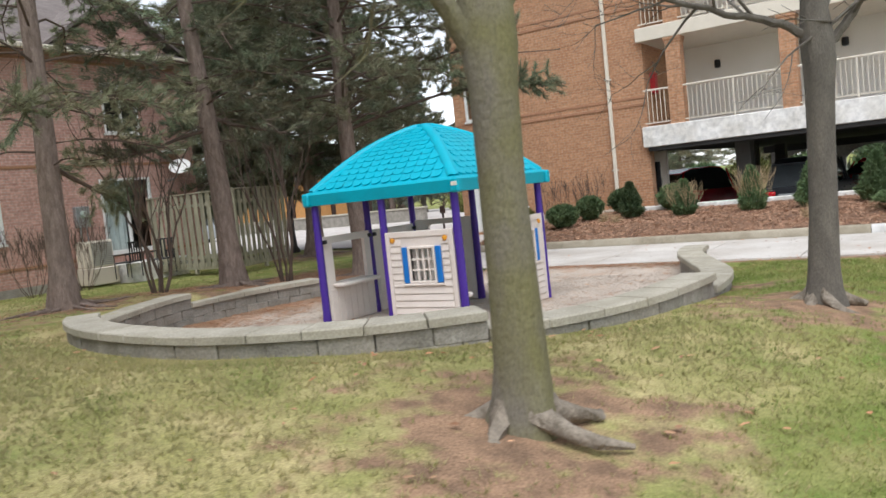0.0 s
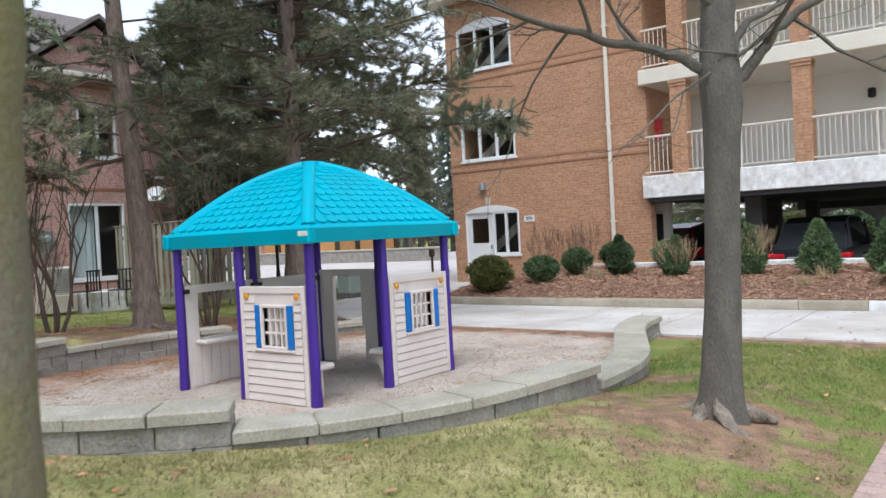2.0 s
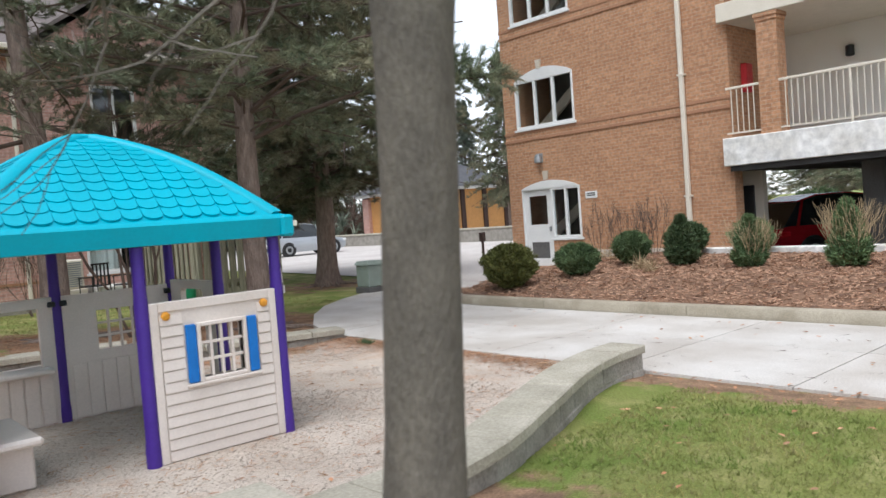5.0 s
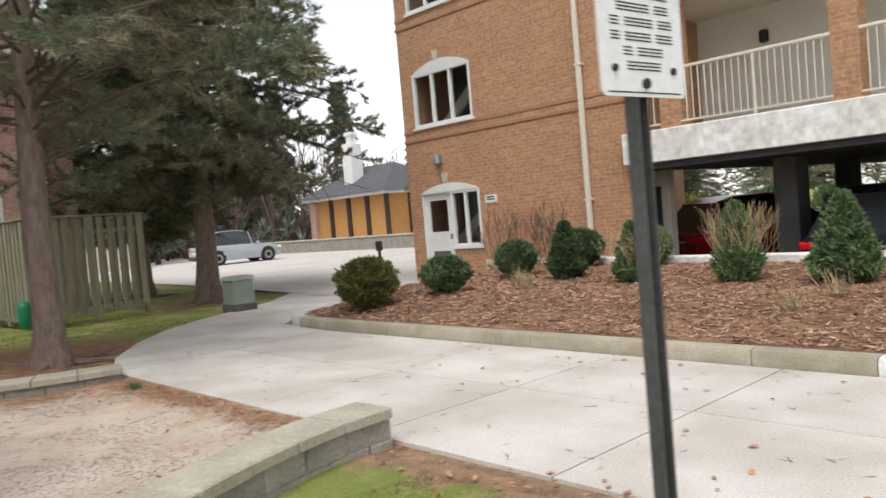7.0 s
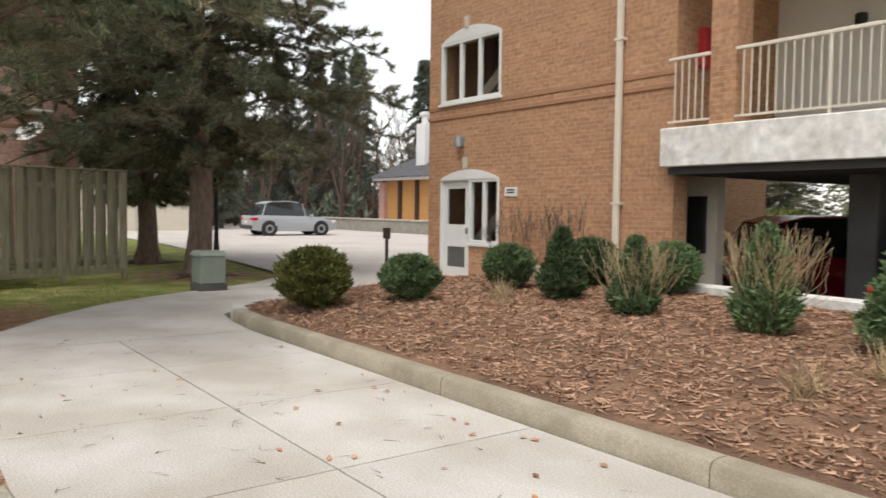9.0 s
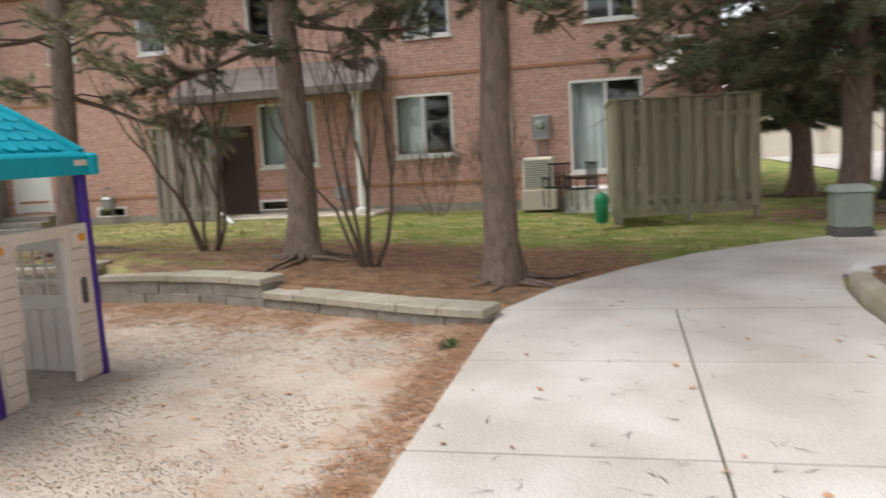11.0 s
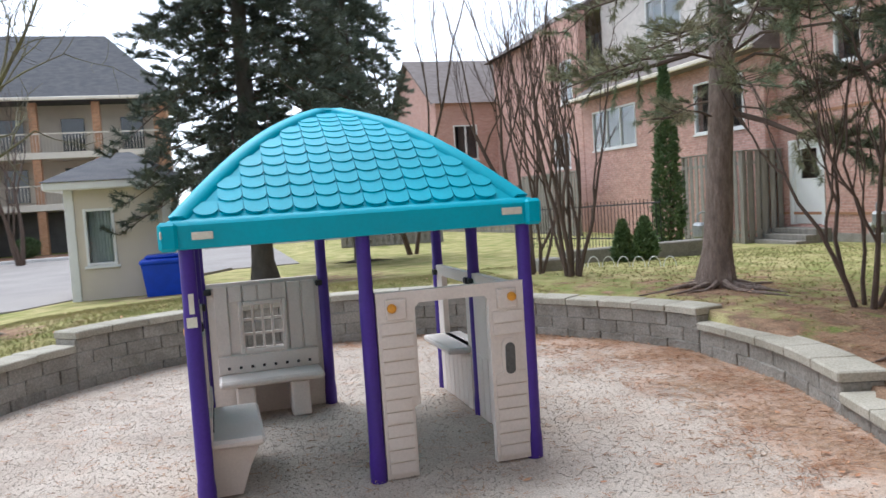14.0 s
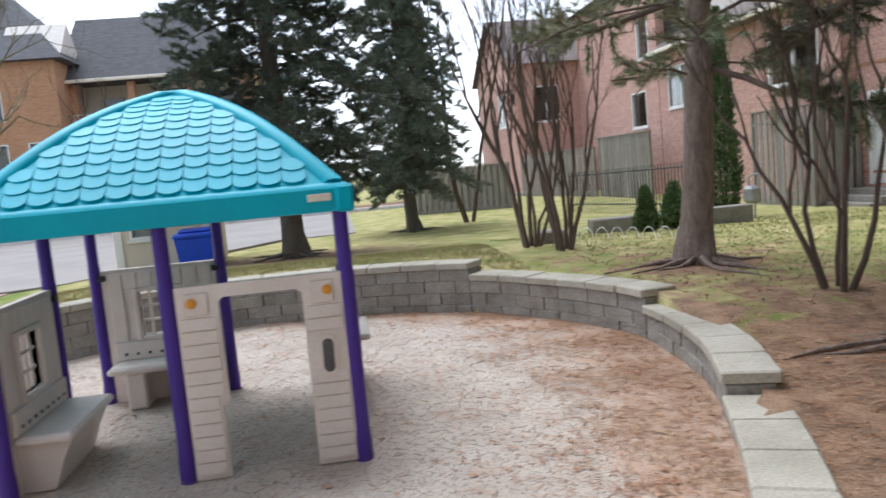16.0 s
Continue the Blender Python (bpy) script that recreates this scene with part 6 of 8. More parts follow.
def bare_tree(label, at, trunk_pts, trunk_r, limbs, seed, bark, name="bare_tree"):
    """A leafless tree: trunk, arching limbs along given lines with forking twigs, buttress roots."""
    rs = np.random.RandomState(seed)
    t = thing(name, at, label, "tree")
    part("trunk", Build().tube(trunk_pts, trunk_r, 24, 0.09, lambda i, a: 1 + (0.2 * max(0, math.cos(a * 3 + seed)) ** 2 if i < 2 else (0.1 * max(0, math.cos(a * 3 + seed)) if i == 2 else 0))), M[bark], t, smooth=True, world=False)
    for line, r in limbs:
        b = Build()
        p = [Vector(q) for q in line]
        fine = []
        for i in range(len(p) - 1):
            a, c, d, e = p[max(i - 1, 0)], p[i], p[i + 1], p[min(i + 2, len(p) - 1)]
            for k in range(5):
                q = k / 5
                fine.append(0.5 * ((2 * c) + (d - a) * q + (2 * a - 5 * c + 4 * d - e) * q * q + (3 * c - a - 3 * d + e) * q ** 3) + Vector(rs.normal(0, 0.008, 3)))
        fine.append(p[-1])
        m1 = len(fine) - 1
        rad = [max(0.006, r * (1.35 - 0.35 * min(1, k / 2)) * (1 - 0.8 * k / m1)) for k in range(m1 + 1)]
        b.tube(fine, rad, 10, 0.1)
        for k in range(7, m1 + 1):
            if rs.uniform() < 0.75:
                way = (fine[k] - fine[k - 1]).normalized()
                side = Vector(rs.normal(0, 1, 3))
                grow(b, fine[k], (way * 0.7 + side * 0.45 + Vector((0, 0, 0.15))).normalized(), rs.uniform(0.5, 1.1), max(0.006, rad[k] * 0.55), 2, rs, 0.5, 0.1, 0.0025)
        part("limb", b, M[bark], t, smooth=True, world=False)
    for k in range(5 if at[1] > 0 else 0):
        a = 2 * math.pi * k / 5 + seed * 0.7 + rs.uniform(-0.3, 0.3)
        ln = rs.uniform(0.16, 0.34) * (1.15 if k == 2 else 1)
        rt = Build().tube([(math.cos(a + bend) * d, math.sin(a + bend) * d, z) for d, z, bend in ((0.06, 0.24, 0), (0.1, 0.13, 0), (0.15, 0.045, 0.1), (0.17 + ln * 0.4, -0.005, 0.3), (0.17 + ln * 0.75, -0.035, 0.4), (0.17 + ln, -0.09, 0.7))], [0.03, 0.052, 0.06, 0.042, 0.032, 0.014], 12, 0.35)
        part("root", rt, M["bark_pale"], t, "scuffed pale surface root", smooth=True, world=False)
    return t


# the walker's right hand and the way ahead, on plan, when these trees stand before the lens
RT, AH = Vector((0.77, 0.64, 0)), Vector((-0.64, 0.77, 0))


def sweep(*steps, lean=0.0):
    return [RT * (r + lean * z) + AH * f + Vector((0, 0, z)) for r, f, z in steps]


bare_tree("mossy grey bare tree with spreading roots in worn turf", (-1.85, 3.37, 0.31), [(0, 0, -0.1), (0, 0, 0.03), (0.0, 0, 0.12), (0, 0, 0.3), (0.0, 0.0, 0.7), (0.0, 0.0, 1.2), (0.0, 0.0, 1.66), (-0.01, 0.01, 1.88), (-0.02, 0.02, 2.08), (-0.03, 0.03, 2.32), (-0.06, 0.1, 3.2), (-0.1, 0.2, 4.5), (-0.1, 0.25, 6.0)],
          [0.2, 0.17, 0.15, 0.135, 0.124, 0.12, 0.122, 0.142, 0.138, 0.112, 0.085, 0.06, 0.02],
          [(sweep((-0.04, 0, 1.8), (-0.2, -0.06, 2.06), (-0.38, -0.12, 2.4), (-0.66, -0.2, 3.1), (-1.0, -0.3, 4.2)), 0.062),
           (sweep((0.04, 0, 2.0), (0.22, 0.1, 2.35), (0.45, 0.2, 2.9), (0.8, 0.5, 3.9)), 0.05),
           (sweep((0, 0.08, 2.3), (-0.15, 0.4, 2.8), (-0.4, 0.9, 3.5), (-0.6, 1.4, 4.4)), 0.045),
           (sweep((0.05, 0, 2.9), (0.5, -0.3, 3.3), (1.1, -0.5, 4.0)), 0.04)], 4, "bark_moss")
bare_tree("grey bare tree forking above the lawn", (-1.03, 7.85, 0.12), sweep((0, 0, -0.1), (0, 0, 0.03), (0, 0, 0.13), (0, 0, 0.32), (0.01, 0, 0.8), (0.01, 0, 1.5), (0, 0, 1.95), (0, 0, 2.2), (-0.01, 0.01, 2.4), (-0.03, 0.02, 2.75), (-0.05, 0.04, 3.3), (-0.03, 0.05, 4.2), (0.02, 0.1, 5.6), lean=0.05),
          [0.2, 0.17, 0.152, 0.138, 0.124, 0.12, 0.122, 0.138, 0.146, 0.112, 0.09, 0.065, 0.02],
          [(sweep((-0.06, 0.02, 2.45), (-0.38, 0.1, 2.62), (-0.8, 0.18, 2.76), (-1.25, 0.2, 2.9), (-1.8, 0.2, 3.15), (-2.7, 0.3, 3.6), lean=0.05), 0.046),
           (sweep((-0.04, 0, 2.9), (-0.35, -0.1, 3.05), (-0.9, -0.15, 3.1), (-1.6, -0.2, 3.12), (-2.3, -0.2, 3.35), lean=0.05), 0.035),
           (sweep((0.06, 0, 2.3), (0.22, -0.05, 2.52), (0.4, -0.1, 2.75), (0.7, -0.2, 2.93), (1.35, -0.3, 3.12), (2.3, -0.4, 3.4), lean=0.05), 0.05),
           (sweep((0.04, 0.06, 2.4), (0.12, 0.15, 2.75), (0.2, 0.3, 3.2), (0.35, 0.5, 4.2), lean=0.05), 0.05),
           (sweep((0.06, 0.0, 2.5), (0.3, 0.3, 2.85), (0.75, 0.6, 3.1), (1.4, 0.9, 3.5), lean=0.05), 0.04),
           (sweep((0, -0.05, 3.2), (0.2, -0.4, 3.6), (0.4, -0.9, 4.2), lean=0.05), 0.035)], 9, "bark")


def shrub_stems(label, at, n8, tall, seed, splay=0.3, r=0.03, depth=2):
    rs = np.random.RandomState(seed)
    t = thing("bare_shrub", at, label, "shrub", group="bare shrubs")
    for k in range(n8):
        a = 2 * math.pi * k / n8 + rs.uniform(-0.3, 0.3)
        b = Build()
        grow(b, Vector((0.09 * math.cos(a), 0.09 * math.sin(a), -0.05)), Vector((splay * math.cos(a), splay * math.sin(a), 1)), tall * rs.uniform(0.45, 0.62), r * rs.uniform(0.75, 1.2), depth, rs, 0.28, 0.45)
        part("stem", b, M["twig"], t, smooth=True, world=False)
    return t


shrub_stems("bare multi-stemmed shrub in needle litter", g(-11.1, 8.0), 5, 3.2, 21)
shrub_stems("bare multi-stemmed shrub in needle litter", g(-10.6, 10.45), 6, 3.4, 22, 0.22)
shrub_stems("tall bare lilac clump behind the round wall", g(-9.85, 3.9), 7, 4.2, 23, 0.22, 0.034, 3)
shrub_stems("tall bare lilac clump behind the round wall", g(-9.55, 3.2), 7, 4.4, 24, 0.25, 0.034, 3)
shrub_stems("tangled bare hedge shrub by the brick wall", g(-18.0, 9.6), 9, 1.5, 25, 0.7, 0.012, 3)
shrub_stems("tangled bare hedge shrub by the brick wall", g(-18.0, 10.9), 9, 1.7, 26, 0.6, 0.012, 3)
shrub_stems("bare tree with fine branches on the far lawn", (-10.8, -9.5, -0.05), 2, 10.0, 71, 0.22, 0.08, 3)
shrub_stems("small bare ornamental tree across the street", (3.2, -22, 0), 3, 6.0, 27, 0.3, 0.09, 3)
for k, (x, y) in enumerate(((-51, 37), (-47.5, 38), (-55, 40), (-58, 36), (-53, 46), (-50, 33.5), (-52, 41.5), (-54, 34.5))):
    shrub_stems("bare tree beyond the car park", (x, y, 0.0), 2, 9.0, 30 + k, 0.15, 0.1, 3)


def leafy(label, at, rx, rz, shape, seed, material, n9=2300, size=0.05, twiggy=False, name="evergreen_shrub"):
    """A clipped shrub: a stem and many small leaves through an uneven outline."""
    rs = np.random.RandomState(seed)
    t = thing(name, at, label, "shrub", group="evergreen shrubs")
    b = Build()
    for k in range(5):
        a = 2 * math.pi * k / 5
        b.tube([(0, 0, -0.05), (0.3 * rx * math.cos(a), 0.3 * rx * math.sin(a), rz * 0.35), (0.55 * rx * math.cos(a + 0.4), 0.55 * rx * math.sin(a + 0.4), rz * 0.7)], [0.02, 0.013, 0.005], 4)
    part("stem", b, M["twig"], t, world=False)
    tufts = []
    for k in range(n9):
        u, a = rs.uniform(0, 1), rs.uniform(0, 2 * math.pi)
        if shape == "cone":
            zz = u
            rr = (1 - zz) ** 0.7 * (0.55 + 0.45 * min(1, zz / 0.16))
        else:
            zz = u
            rr = math.sqrt(max(0.0, 1 - (2 * zz - 1) ** 2)) * (1 if zz > 0.5 else 0.9 + 0.1 * zz * 2)
        lump = 1 + 0.3 * noise.noise(Vector((math.cos(a) * 2.6 + seed, math.sin(a) * 2.6, zz * 6)))
        q = rs.uniform(0.62, 1.04) * lump
        p = Vector((rx * rr * q * math.cos(a), rx * rr * q * math.sin(a), 0.03 + rz * zz))
        tufts.append((tuple(p), tuple(Vector((math.cos(a) * 0.7, math.sin(a) * 0.7, 0.7)).normalized())))
    ob = new("foliage", needles_mesh("foliage", tufts, 5, size * 1.5, size * 0.55, M[material], rs))
    ob.parent = t
    if twiggy:
        tw = Build()
        for k in range(60):
            a, sp_ = rs.uniform(0, 6.28), rs.uniform(0.1, 0.55)
            grow(tw, Vector((0.12 * math.cos(a), 0.12 * math.sin(a), 0)), Vector((sp_ * math.cos(a), sp_ * math.sin(a), 1)), rz * 0.66, 0.0055, 1, rs, 0.3, 0.3, 0.0025)
        part("twig_growth", tw, M["straw"], t, "pale bare twigs growing through the shrub", world=False)
    return t


bz = lambda x, y: (x, y, bed(x, y) - 0.01)
leafy("round yellow-green clipped shrub in mulch", bz(-8.75, 16.45), 0.46, 0.74, "ball", 41, "leaf_yellow", 3200)
leafy("low dark green shrub in mulch", bz(-8.0, 17.45), 0.36, 0.52, "ball", 42, "leaf")
leafy("round green shrub in mulch", bz(-7.95, 19.1), 0.33, 0.58, "ball", 43, "leaf")
leafy("small conical evergreen in mulch", bz(-6.8, 19.0), 0.34, 0.85, "cone", 44, "leaf")
leafy("clipped dark hedge shrub at the car park edge", bz(-7.4, 20.2), 0.38, 0.62, "ball", 45, "leaf", 3200)
leafy("clipped dark hedge shrub at the car park edge", bz(-6.1, 20.3), 0.36, 0.62, "ball", 46, "leaf", 3000)
leafy("conical evergreen with bare twigs in mulch", bz(-5.35, 18.7), 0.3, 0.82, "cone", 47, "leaf", 2200, twiggy=True)
leafy("thin conical evergreen with many pale bare twigs", bz(-3.8, 18.7), 0.34, 0.98, "cone", 48, "leaf", 1700, twiggy=True)
leafy("dense conical evergreen in mulch", bz(-2.5, 18.75), 0.42, 1.0, "cone", 49, "leaf", 3600)
leafy("dense conical evergreen in mulch", bz(-1.3, 19.1), 0.44, 1.0, "cone", 50, "leaf", 3600)
leafy("dense conical evergreen in mulch", bz(0.2, 18.6), 0.45, 1.2, "cone", 51, "leaf", 3000)
leafy("low spreading juniper in mulch", bz(-0.55, 17.2), 0.6, 0.36, "ball", 52, "leaf", 2600)
leafy("narrow dark columnar evergreen by the back fence", g(-15.4, -2.1), 0.42, 4.6, "cone", 53, "leaf", 4200, 0.06)
leafy("small conical evergreen in the fenced garden", g(-12.0, 1.6), 0.22, 0.75, "cone", 54, "leaf", 1200)
leafy("small conical evergreen in the fenced garden", g(-12.7, 1.2), 0.3, 0.8, "cone", 55, "leaf", 1500)
for k, (x, y) in enumerate(((-10.0, 20.9), (-9.2, 21.0), (-8.6, 20.8))):
    shrub_stems("wispy bare shrub against the brick wall", bz(x, y), 7, 1.2, 60 + k, 0.5, 0.008, 2)


# ---- fences ----
def fence(label, p0, p1, z0, z1, material, board=0.14, group="wooden fences"):
    """Board-on-board fence between two points on plan."""
    a, b_ = Vector((*p0, z0)), Vector((*p1, z0))
    t = thing("wooden_fence", a, label, "fence", group=group)
    d = (b_ - a).normalized()
    ln = (b_ - a).length
    ang = math.atan2(d.y, d.x)
    m = Matrix.Rotation(ang, 4, "Z")
    h = z1 - z0
    for k in range(max(2, round(ln / 2.2)) + 1):
        u = ln * k / max(2, round(ln / 2.2))
        part("post", Build().box(u - 0.045, u + 0.045, -0.045, 0.045, -0.1, h, 0.006, m), M[material], t, world=False)
    for z in (0.3, h - 0.35):
        part("rail", Build().box(0, ln, -0.03, 0.03, z, z + 0.09, 0.005, m), M[material], t, world=False)
    part("cap_rail", Build().box(-0.05, ln + 0.05, -0.08, 0.08, h, h + 0.035, 0.006, m), M[material], t, world=False)
    part("kick_board", Build().box(0, ln, -0.025, 0.025, 0.02, 0.2, 0.005, m), M[material], t, world=False)
    n = int(ln / (board * 0.84))
    front = Build().box(-board / 2, board / 2, -0.05, -0.031, 0.1, h - 0.01, 0.004).mesh("board", M[material])
    back = Build().box(-board / 2, board / 2, 0.031, 0.05, 0.1, h - 0.01, 0.004).mesh("board", M[material])
    for k in range(n):
        ob = new("board", front if k % 2 else back)
        ob.parent = t
        ob.matrix_basis = m @ pose((k + 0.5) * ln / n, 0, random.uniform(-0.012, 0.012), 0, random.uniform(-0.5, 0.5), 0)
    return t


fence("mossy green-grey wooden privacy fence by the patio", (-15.25, 13.5), (-15.9, 15.85), 0.12, 2.15, "fence_green")
fence("mossy green-grey wooden privacy fence by the patio", (-15.3, 13.45), (-18.4, 13.3), 0.12, 2.15, "fence_green")
fence("weathered grey wooden fence screen by the porch", (-18.0, 2.75), (-18.0, 4.2), 0.08, 2.35, "fence")
fence("weathered grey wooden yard fence behind the houses", (-18.0, -5.3), (-18.0, -2.75), -0.05, 2.4, "fence")
fence("weathered grey wooden yard fence behind the houses", (-18.0, -2.7), (-19.2, -2.75), -0.05, 2.4, "fence")
fence("weathered grey wooden yard fence behind the houses", (-17.6, -16.5), (-17.6, -11.3), -0.1, 2.35, "fence")
fence("weathered grey wooden yard fence behind the houses", (-16.0, -23.5), (-17.4, -16.6), -0.1, 2.0, "fence")
fence("weathered grey wooden yard fence behind the houses", (-13.4, -15.0), (-9.6, -16.2), -0.1, 1.7, "fence")

iron = thing("iron_fence", (-14, -4, 0.1), "black iron picket fence round the small yard", "fence")
ia, ib = Vector((-13.4, -7.2, 0.1)), Vector((-14.2, -0.6, 0.25))
for dz in (0.25, 1.05):
    part("rail", Build().tube([ia + Vector((0, 0, dz)), ib + Vector((0, 0, dz))], [0.016, 0.016], 4), M["black"], iron)
for k in range(49):
    p = ia.lerp(ib, k / 48)
    part("picket", Build().tube([p, p + Vector((0, 0, 1.15))], [0.009, 0.009], 4), M["black"], iron)
edge = thing("wire_edging", (-11, 3, 0.35), "low white wire hoop edging round a flower bed", "edging")
for k in range(8):
    p = Vector((-10.4, 2.45, 0)).lerp(Vector((-11.75, 3.5, 0)), k / 7)
    p.z = lawn(p.x, p.y)
    dv = Vector((-0.79, 0.61, 0)) * 0.1
    part("hoop", Build().tube([p + dv * math.cos(math.pi * (1 - q / 8)) + Vector((0, 0, 0.01 + 0.17 * math.sin(math.pi * q / 8))) for q in range(9)], [0.006] * 9, 4), M["white"], edge)
low = thing("low_stone_wall", (-13.5, 1, 0.2), "low grey stone edging wall of the yard", "wall", kind="structure")
part("stone", Build().box(-14.6, -11.4, 0.2, 0.5, 0.0, 0.5, 0.02), M["block"], low)
part("stone", Build().box(-10.15, -9.75, 2.6, 2.95, 0.2, 0.62, 0.03), M["block"], low)

# ---- things along the townhouses ----
ac = thing("air_conditioner", (-18.85, 11.75, 0.1), "beige air conditioner unit beside the patio", "air conditioner")
part("casing", Build().box(-19.15, -18.5, 11.42, 12.1, 0.5, 1.2, 0.03), M["cream"], ac)
part("stand", Build().box(-19.2, -18.45, 11.4, 12.15, 0.05, 0.5, 0.02), M["stucco"], ac)
for k in range(12):
    part("louvre", Build().box(-18.505, -18.49, 11.48, 12.04, 0.56 + 0.05 * k, 0.585 + 0.05 * k), M["metal"], ac)


def meter(at, label):
    x, y, z = at
    t = thing("utility_meter", at, label, "meter", group="meters")
    part("box", Build().box(x - 0.02, x + 0.14, y - 0.2, y + 0.2, z - 0.28, z + 0.28, 0.02), M["metal"], t)
    part("dial", Build().lathe([(0.1, 0), (0.1, 0.06), (0.07, 0.1)], 14, pose(x + 0.14, y, z + 0.06, 0, 90, 0)), M["util"], t, smooth=True)
    for dy, r in ((-0.08, 0.03), (0.1, 0.02)):
        part("conduit", Build().tube([(x + 0.05, y + dy, z - 0.25), (x + 0.05, y + dy, 0.2)], [r, r], 8), M["metal"], t)


meter((TX, 11.8, 1.86), "grey electricity meter box with conduits on brick")
meter((TX, 3.6, 1.55), "grey electricity meter box with conduits on brick")
for x, y in ((TX + 0.25, 0.55), (TX + 0.25, 7.0), (-15.2, -0.6)):
    t = thing("gas_meter", (x, y, 0.1), "small grey gas meter with a bent pipe", "meter", group="meters")
    part("body", Build().box(x - 0.13, x + 0.13, y - 0.16, y + 0.16, 0.42, 0.78, 0.06), M["metal"], t)
    part("pipe", Build().tube([(x, y - 0.1, 0.7), (x, y - 0.1, 0.95), (x - 0.1, y - 0.1, 1.0), (x - 0.22, y - 0.1, 1.0)], [0.022] * 4, 8), M["metal"], t, smooth=True)
    part("riser", Build().tube([(x, y + 0.1, 0.5), (x, y + 0.1, 0.0)], [0.022] * 2, 8), M["metal"], t, smooth=True)
dish = thing("satellite_dish", (TX, 14.75, 3.0), "white satellite dish on the brick wall", "satellite dish")
part("bowl", Build().lathe([(0.01, 0.0), (0.12, 0.012), (0.24, 0.05), (0.31, 0.09), (0.3, 0.1), (0.22, 0.065), (0.02, 0.02)], 20, pose(TX + 0.75, 14.6, 3.0, 42, 18, 25)), M["white"], dish, smooth=True)
part("arm", Build().tube([(TX, 14.7, 2.7), (TX + 0.4, 14.65, 2.75), (TX + 0.75, 14.6, 3.0)], [0.025] * 3, 8), M["metal"], dish)
awn = thing("vent_hood", (TX, 14.9, 3.55), "small white vent hood on the brick wall", "vent")
part("hood", Build().box(TX, TX + 0.5, 14.5, 15.1, 3.5, 3.58, 0.02), M["white"], awn)
tdp = thing("downpipe", (TX + 0.05, 11.1, 0.2), "cream downpipe on the townhouse wall", "downpipe")
part("pipe", Build().box(TX, TX + 0.08, 11.05, 11.14, 0.2, 6.15, 0.015), M["cream"], tdp)
spout = thing("downspout", (-17.9, 4.6, 0.1), "white downspout pipe lying across the grass", "downspout")
part("pipe", Build().tube([(-18.1, 4.3, 0.3), (-17.6, 4.7, 0.22), (-16.2, 5.6, 0.2)], [0.045] * 3, 8), M["white"], spout)


def patio_chair(at, turn, label):
    t = thing("patio_chair", at, label, "chair")
    m = Matrix.Rotation(radians(turn), 4, "Z")
    part("seat", Build().box(-0.25, 0.25, -0.24, 0.24, 0.4, 0.43, 0.01, m), M["black"], t, world=False)
    for k in range(5):
        part("back_slat", Build().box(-0.22 + 0.1 * k, -0.18 + 0.1 * k, 0.23, 0.25, 0.43, 0.92, 0.004, m), M["black"], t, world=False)
    part("top_rail", Build().box(-0.25, 0.25, 0.225, 0.255, 0.9, 0.94, 0.008, m), M["black"], t, world=False)
    for sx in (-0.24, 0.24):
        for sy in (-0.22, 0.24):
            part("leg", Build().tube([m @ Vector((sx, sy, 0)), m @ Vector((sx, sy, 0.62))], [0.014, 0.014], 6), M["black"], t, world=False)
        part("armrest", Build().box(sx - 0.025, sx + 0.025, -0.24, 0.26, 0.61, 0.64, 0.008, m), M["black"], t, world=False)


patio_chair((-17.4, 12.75, 0.14), 30, "black metal patio chair beside the patio door")
patio_chair((-18.1, 12.2, 0.14), -70, "black metal patio chair beside the patio door")
deck = thing("patio_step", (-18.9, 13.2, 0.1), "grey concrete step below the patio door", "step", kind="structure")
part("step", Build().box(TX + 0.03, TX + 1.1, 12.35, 14.2, -0.05, 0.5, 0.02), M["slab"], deck)
gt = thing("garden_tub", (-15.1, 13.2, 0.1), "green plastic garden tub on the lawn", "tub")
part("tub", Build().lathe([(0.16, 0), (0.2, 0.1), (0.22, 0.42), (0.17, 0.5), (0.05, 0.55)], 14, Matrix.Translation((-15.1, 13.2, 0.09)) @ Matrix.Diagonal((0.6, 0.6, 0.95, 1))), mat("green_plastic", (0.01, 0.22, 0.09), 0.45), gt, smooth=True)

# ---- along the drive ----
ub = thing("utility_box", (-13.25, 16.62, 0.08), "grey-green enamelled utility pedestal box on the grass edge", "utility box")
part("base", Build().box(-13.5, -12.98, 16.38, 16.88, -0.02, 0.12, 0.01), M["shade_and_dark_grey"], ub)
part("cabinet", Build().box(-13.47, -13.0, 16.4, 16.86, 0.12, 0.62, 0.02), M["util"], ub)
part("lid", Build().add([(x, y, z) for x, y, z in ((-13.5, 16.37, 0.62), (-12.97, 16.37, 0.62), (-12.97, 16.89, 0.62), (-13.5, 16.89, 0.62), (-13.45, 16.42, 0.7), (-13.02, 16.42, 0.7), (-13.02, 16.84, 0.7), (-13.45, 16.84, 0.7))],
     [(0, 1, 5, 4), (1, 2, 6, 5), (2, 3, 7, 6), (3, 0, 4, 7), (4, 5, 6, 7), (0, 3, 2, 1)]), M["util"], ub)
lp = thing("lamp_post", (-18.3, 18.6, rise(-18.3, 18.6)), "black lamp post at the edge of the car park", "lamp post")
zl = rise(-18.3, 18.6)
part("base", Build().lathe([(0.16, 0), (0.16, 0.1), (0.09, 0.2), (0.06, 0.6)], 12, Matrix.Translation((-18.3, 18.6, zl))), M["black"], lp, smooth=True)
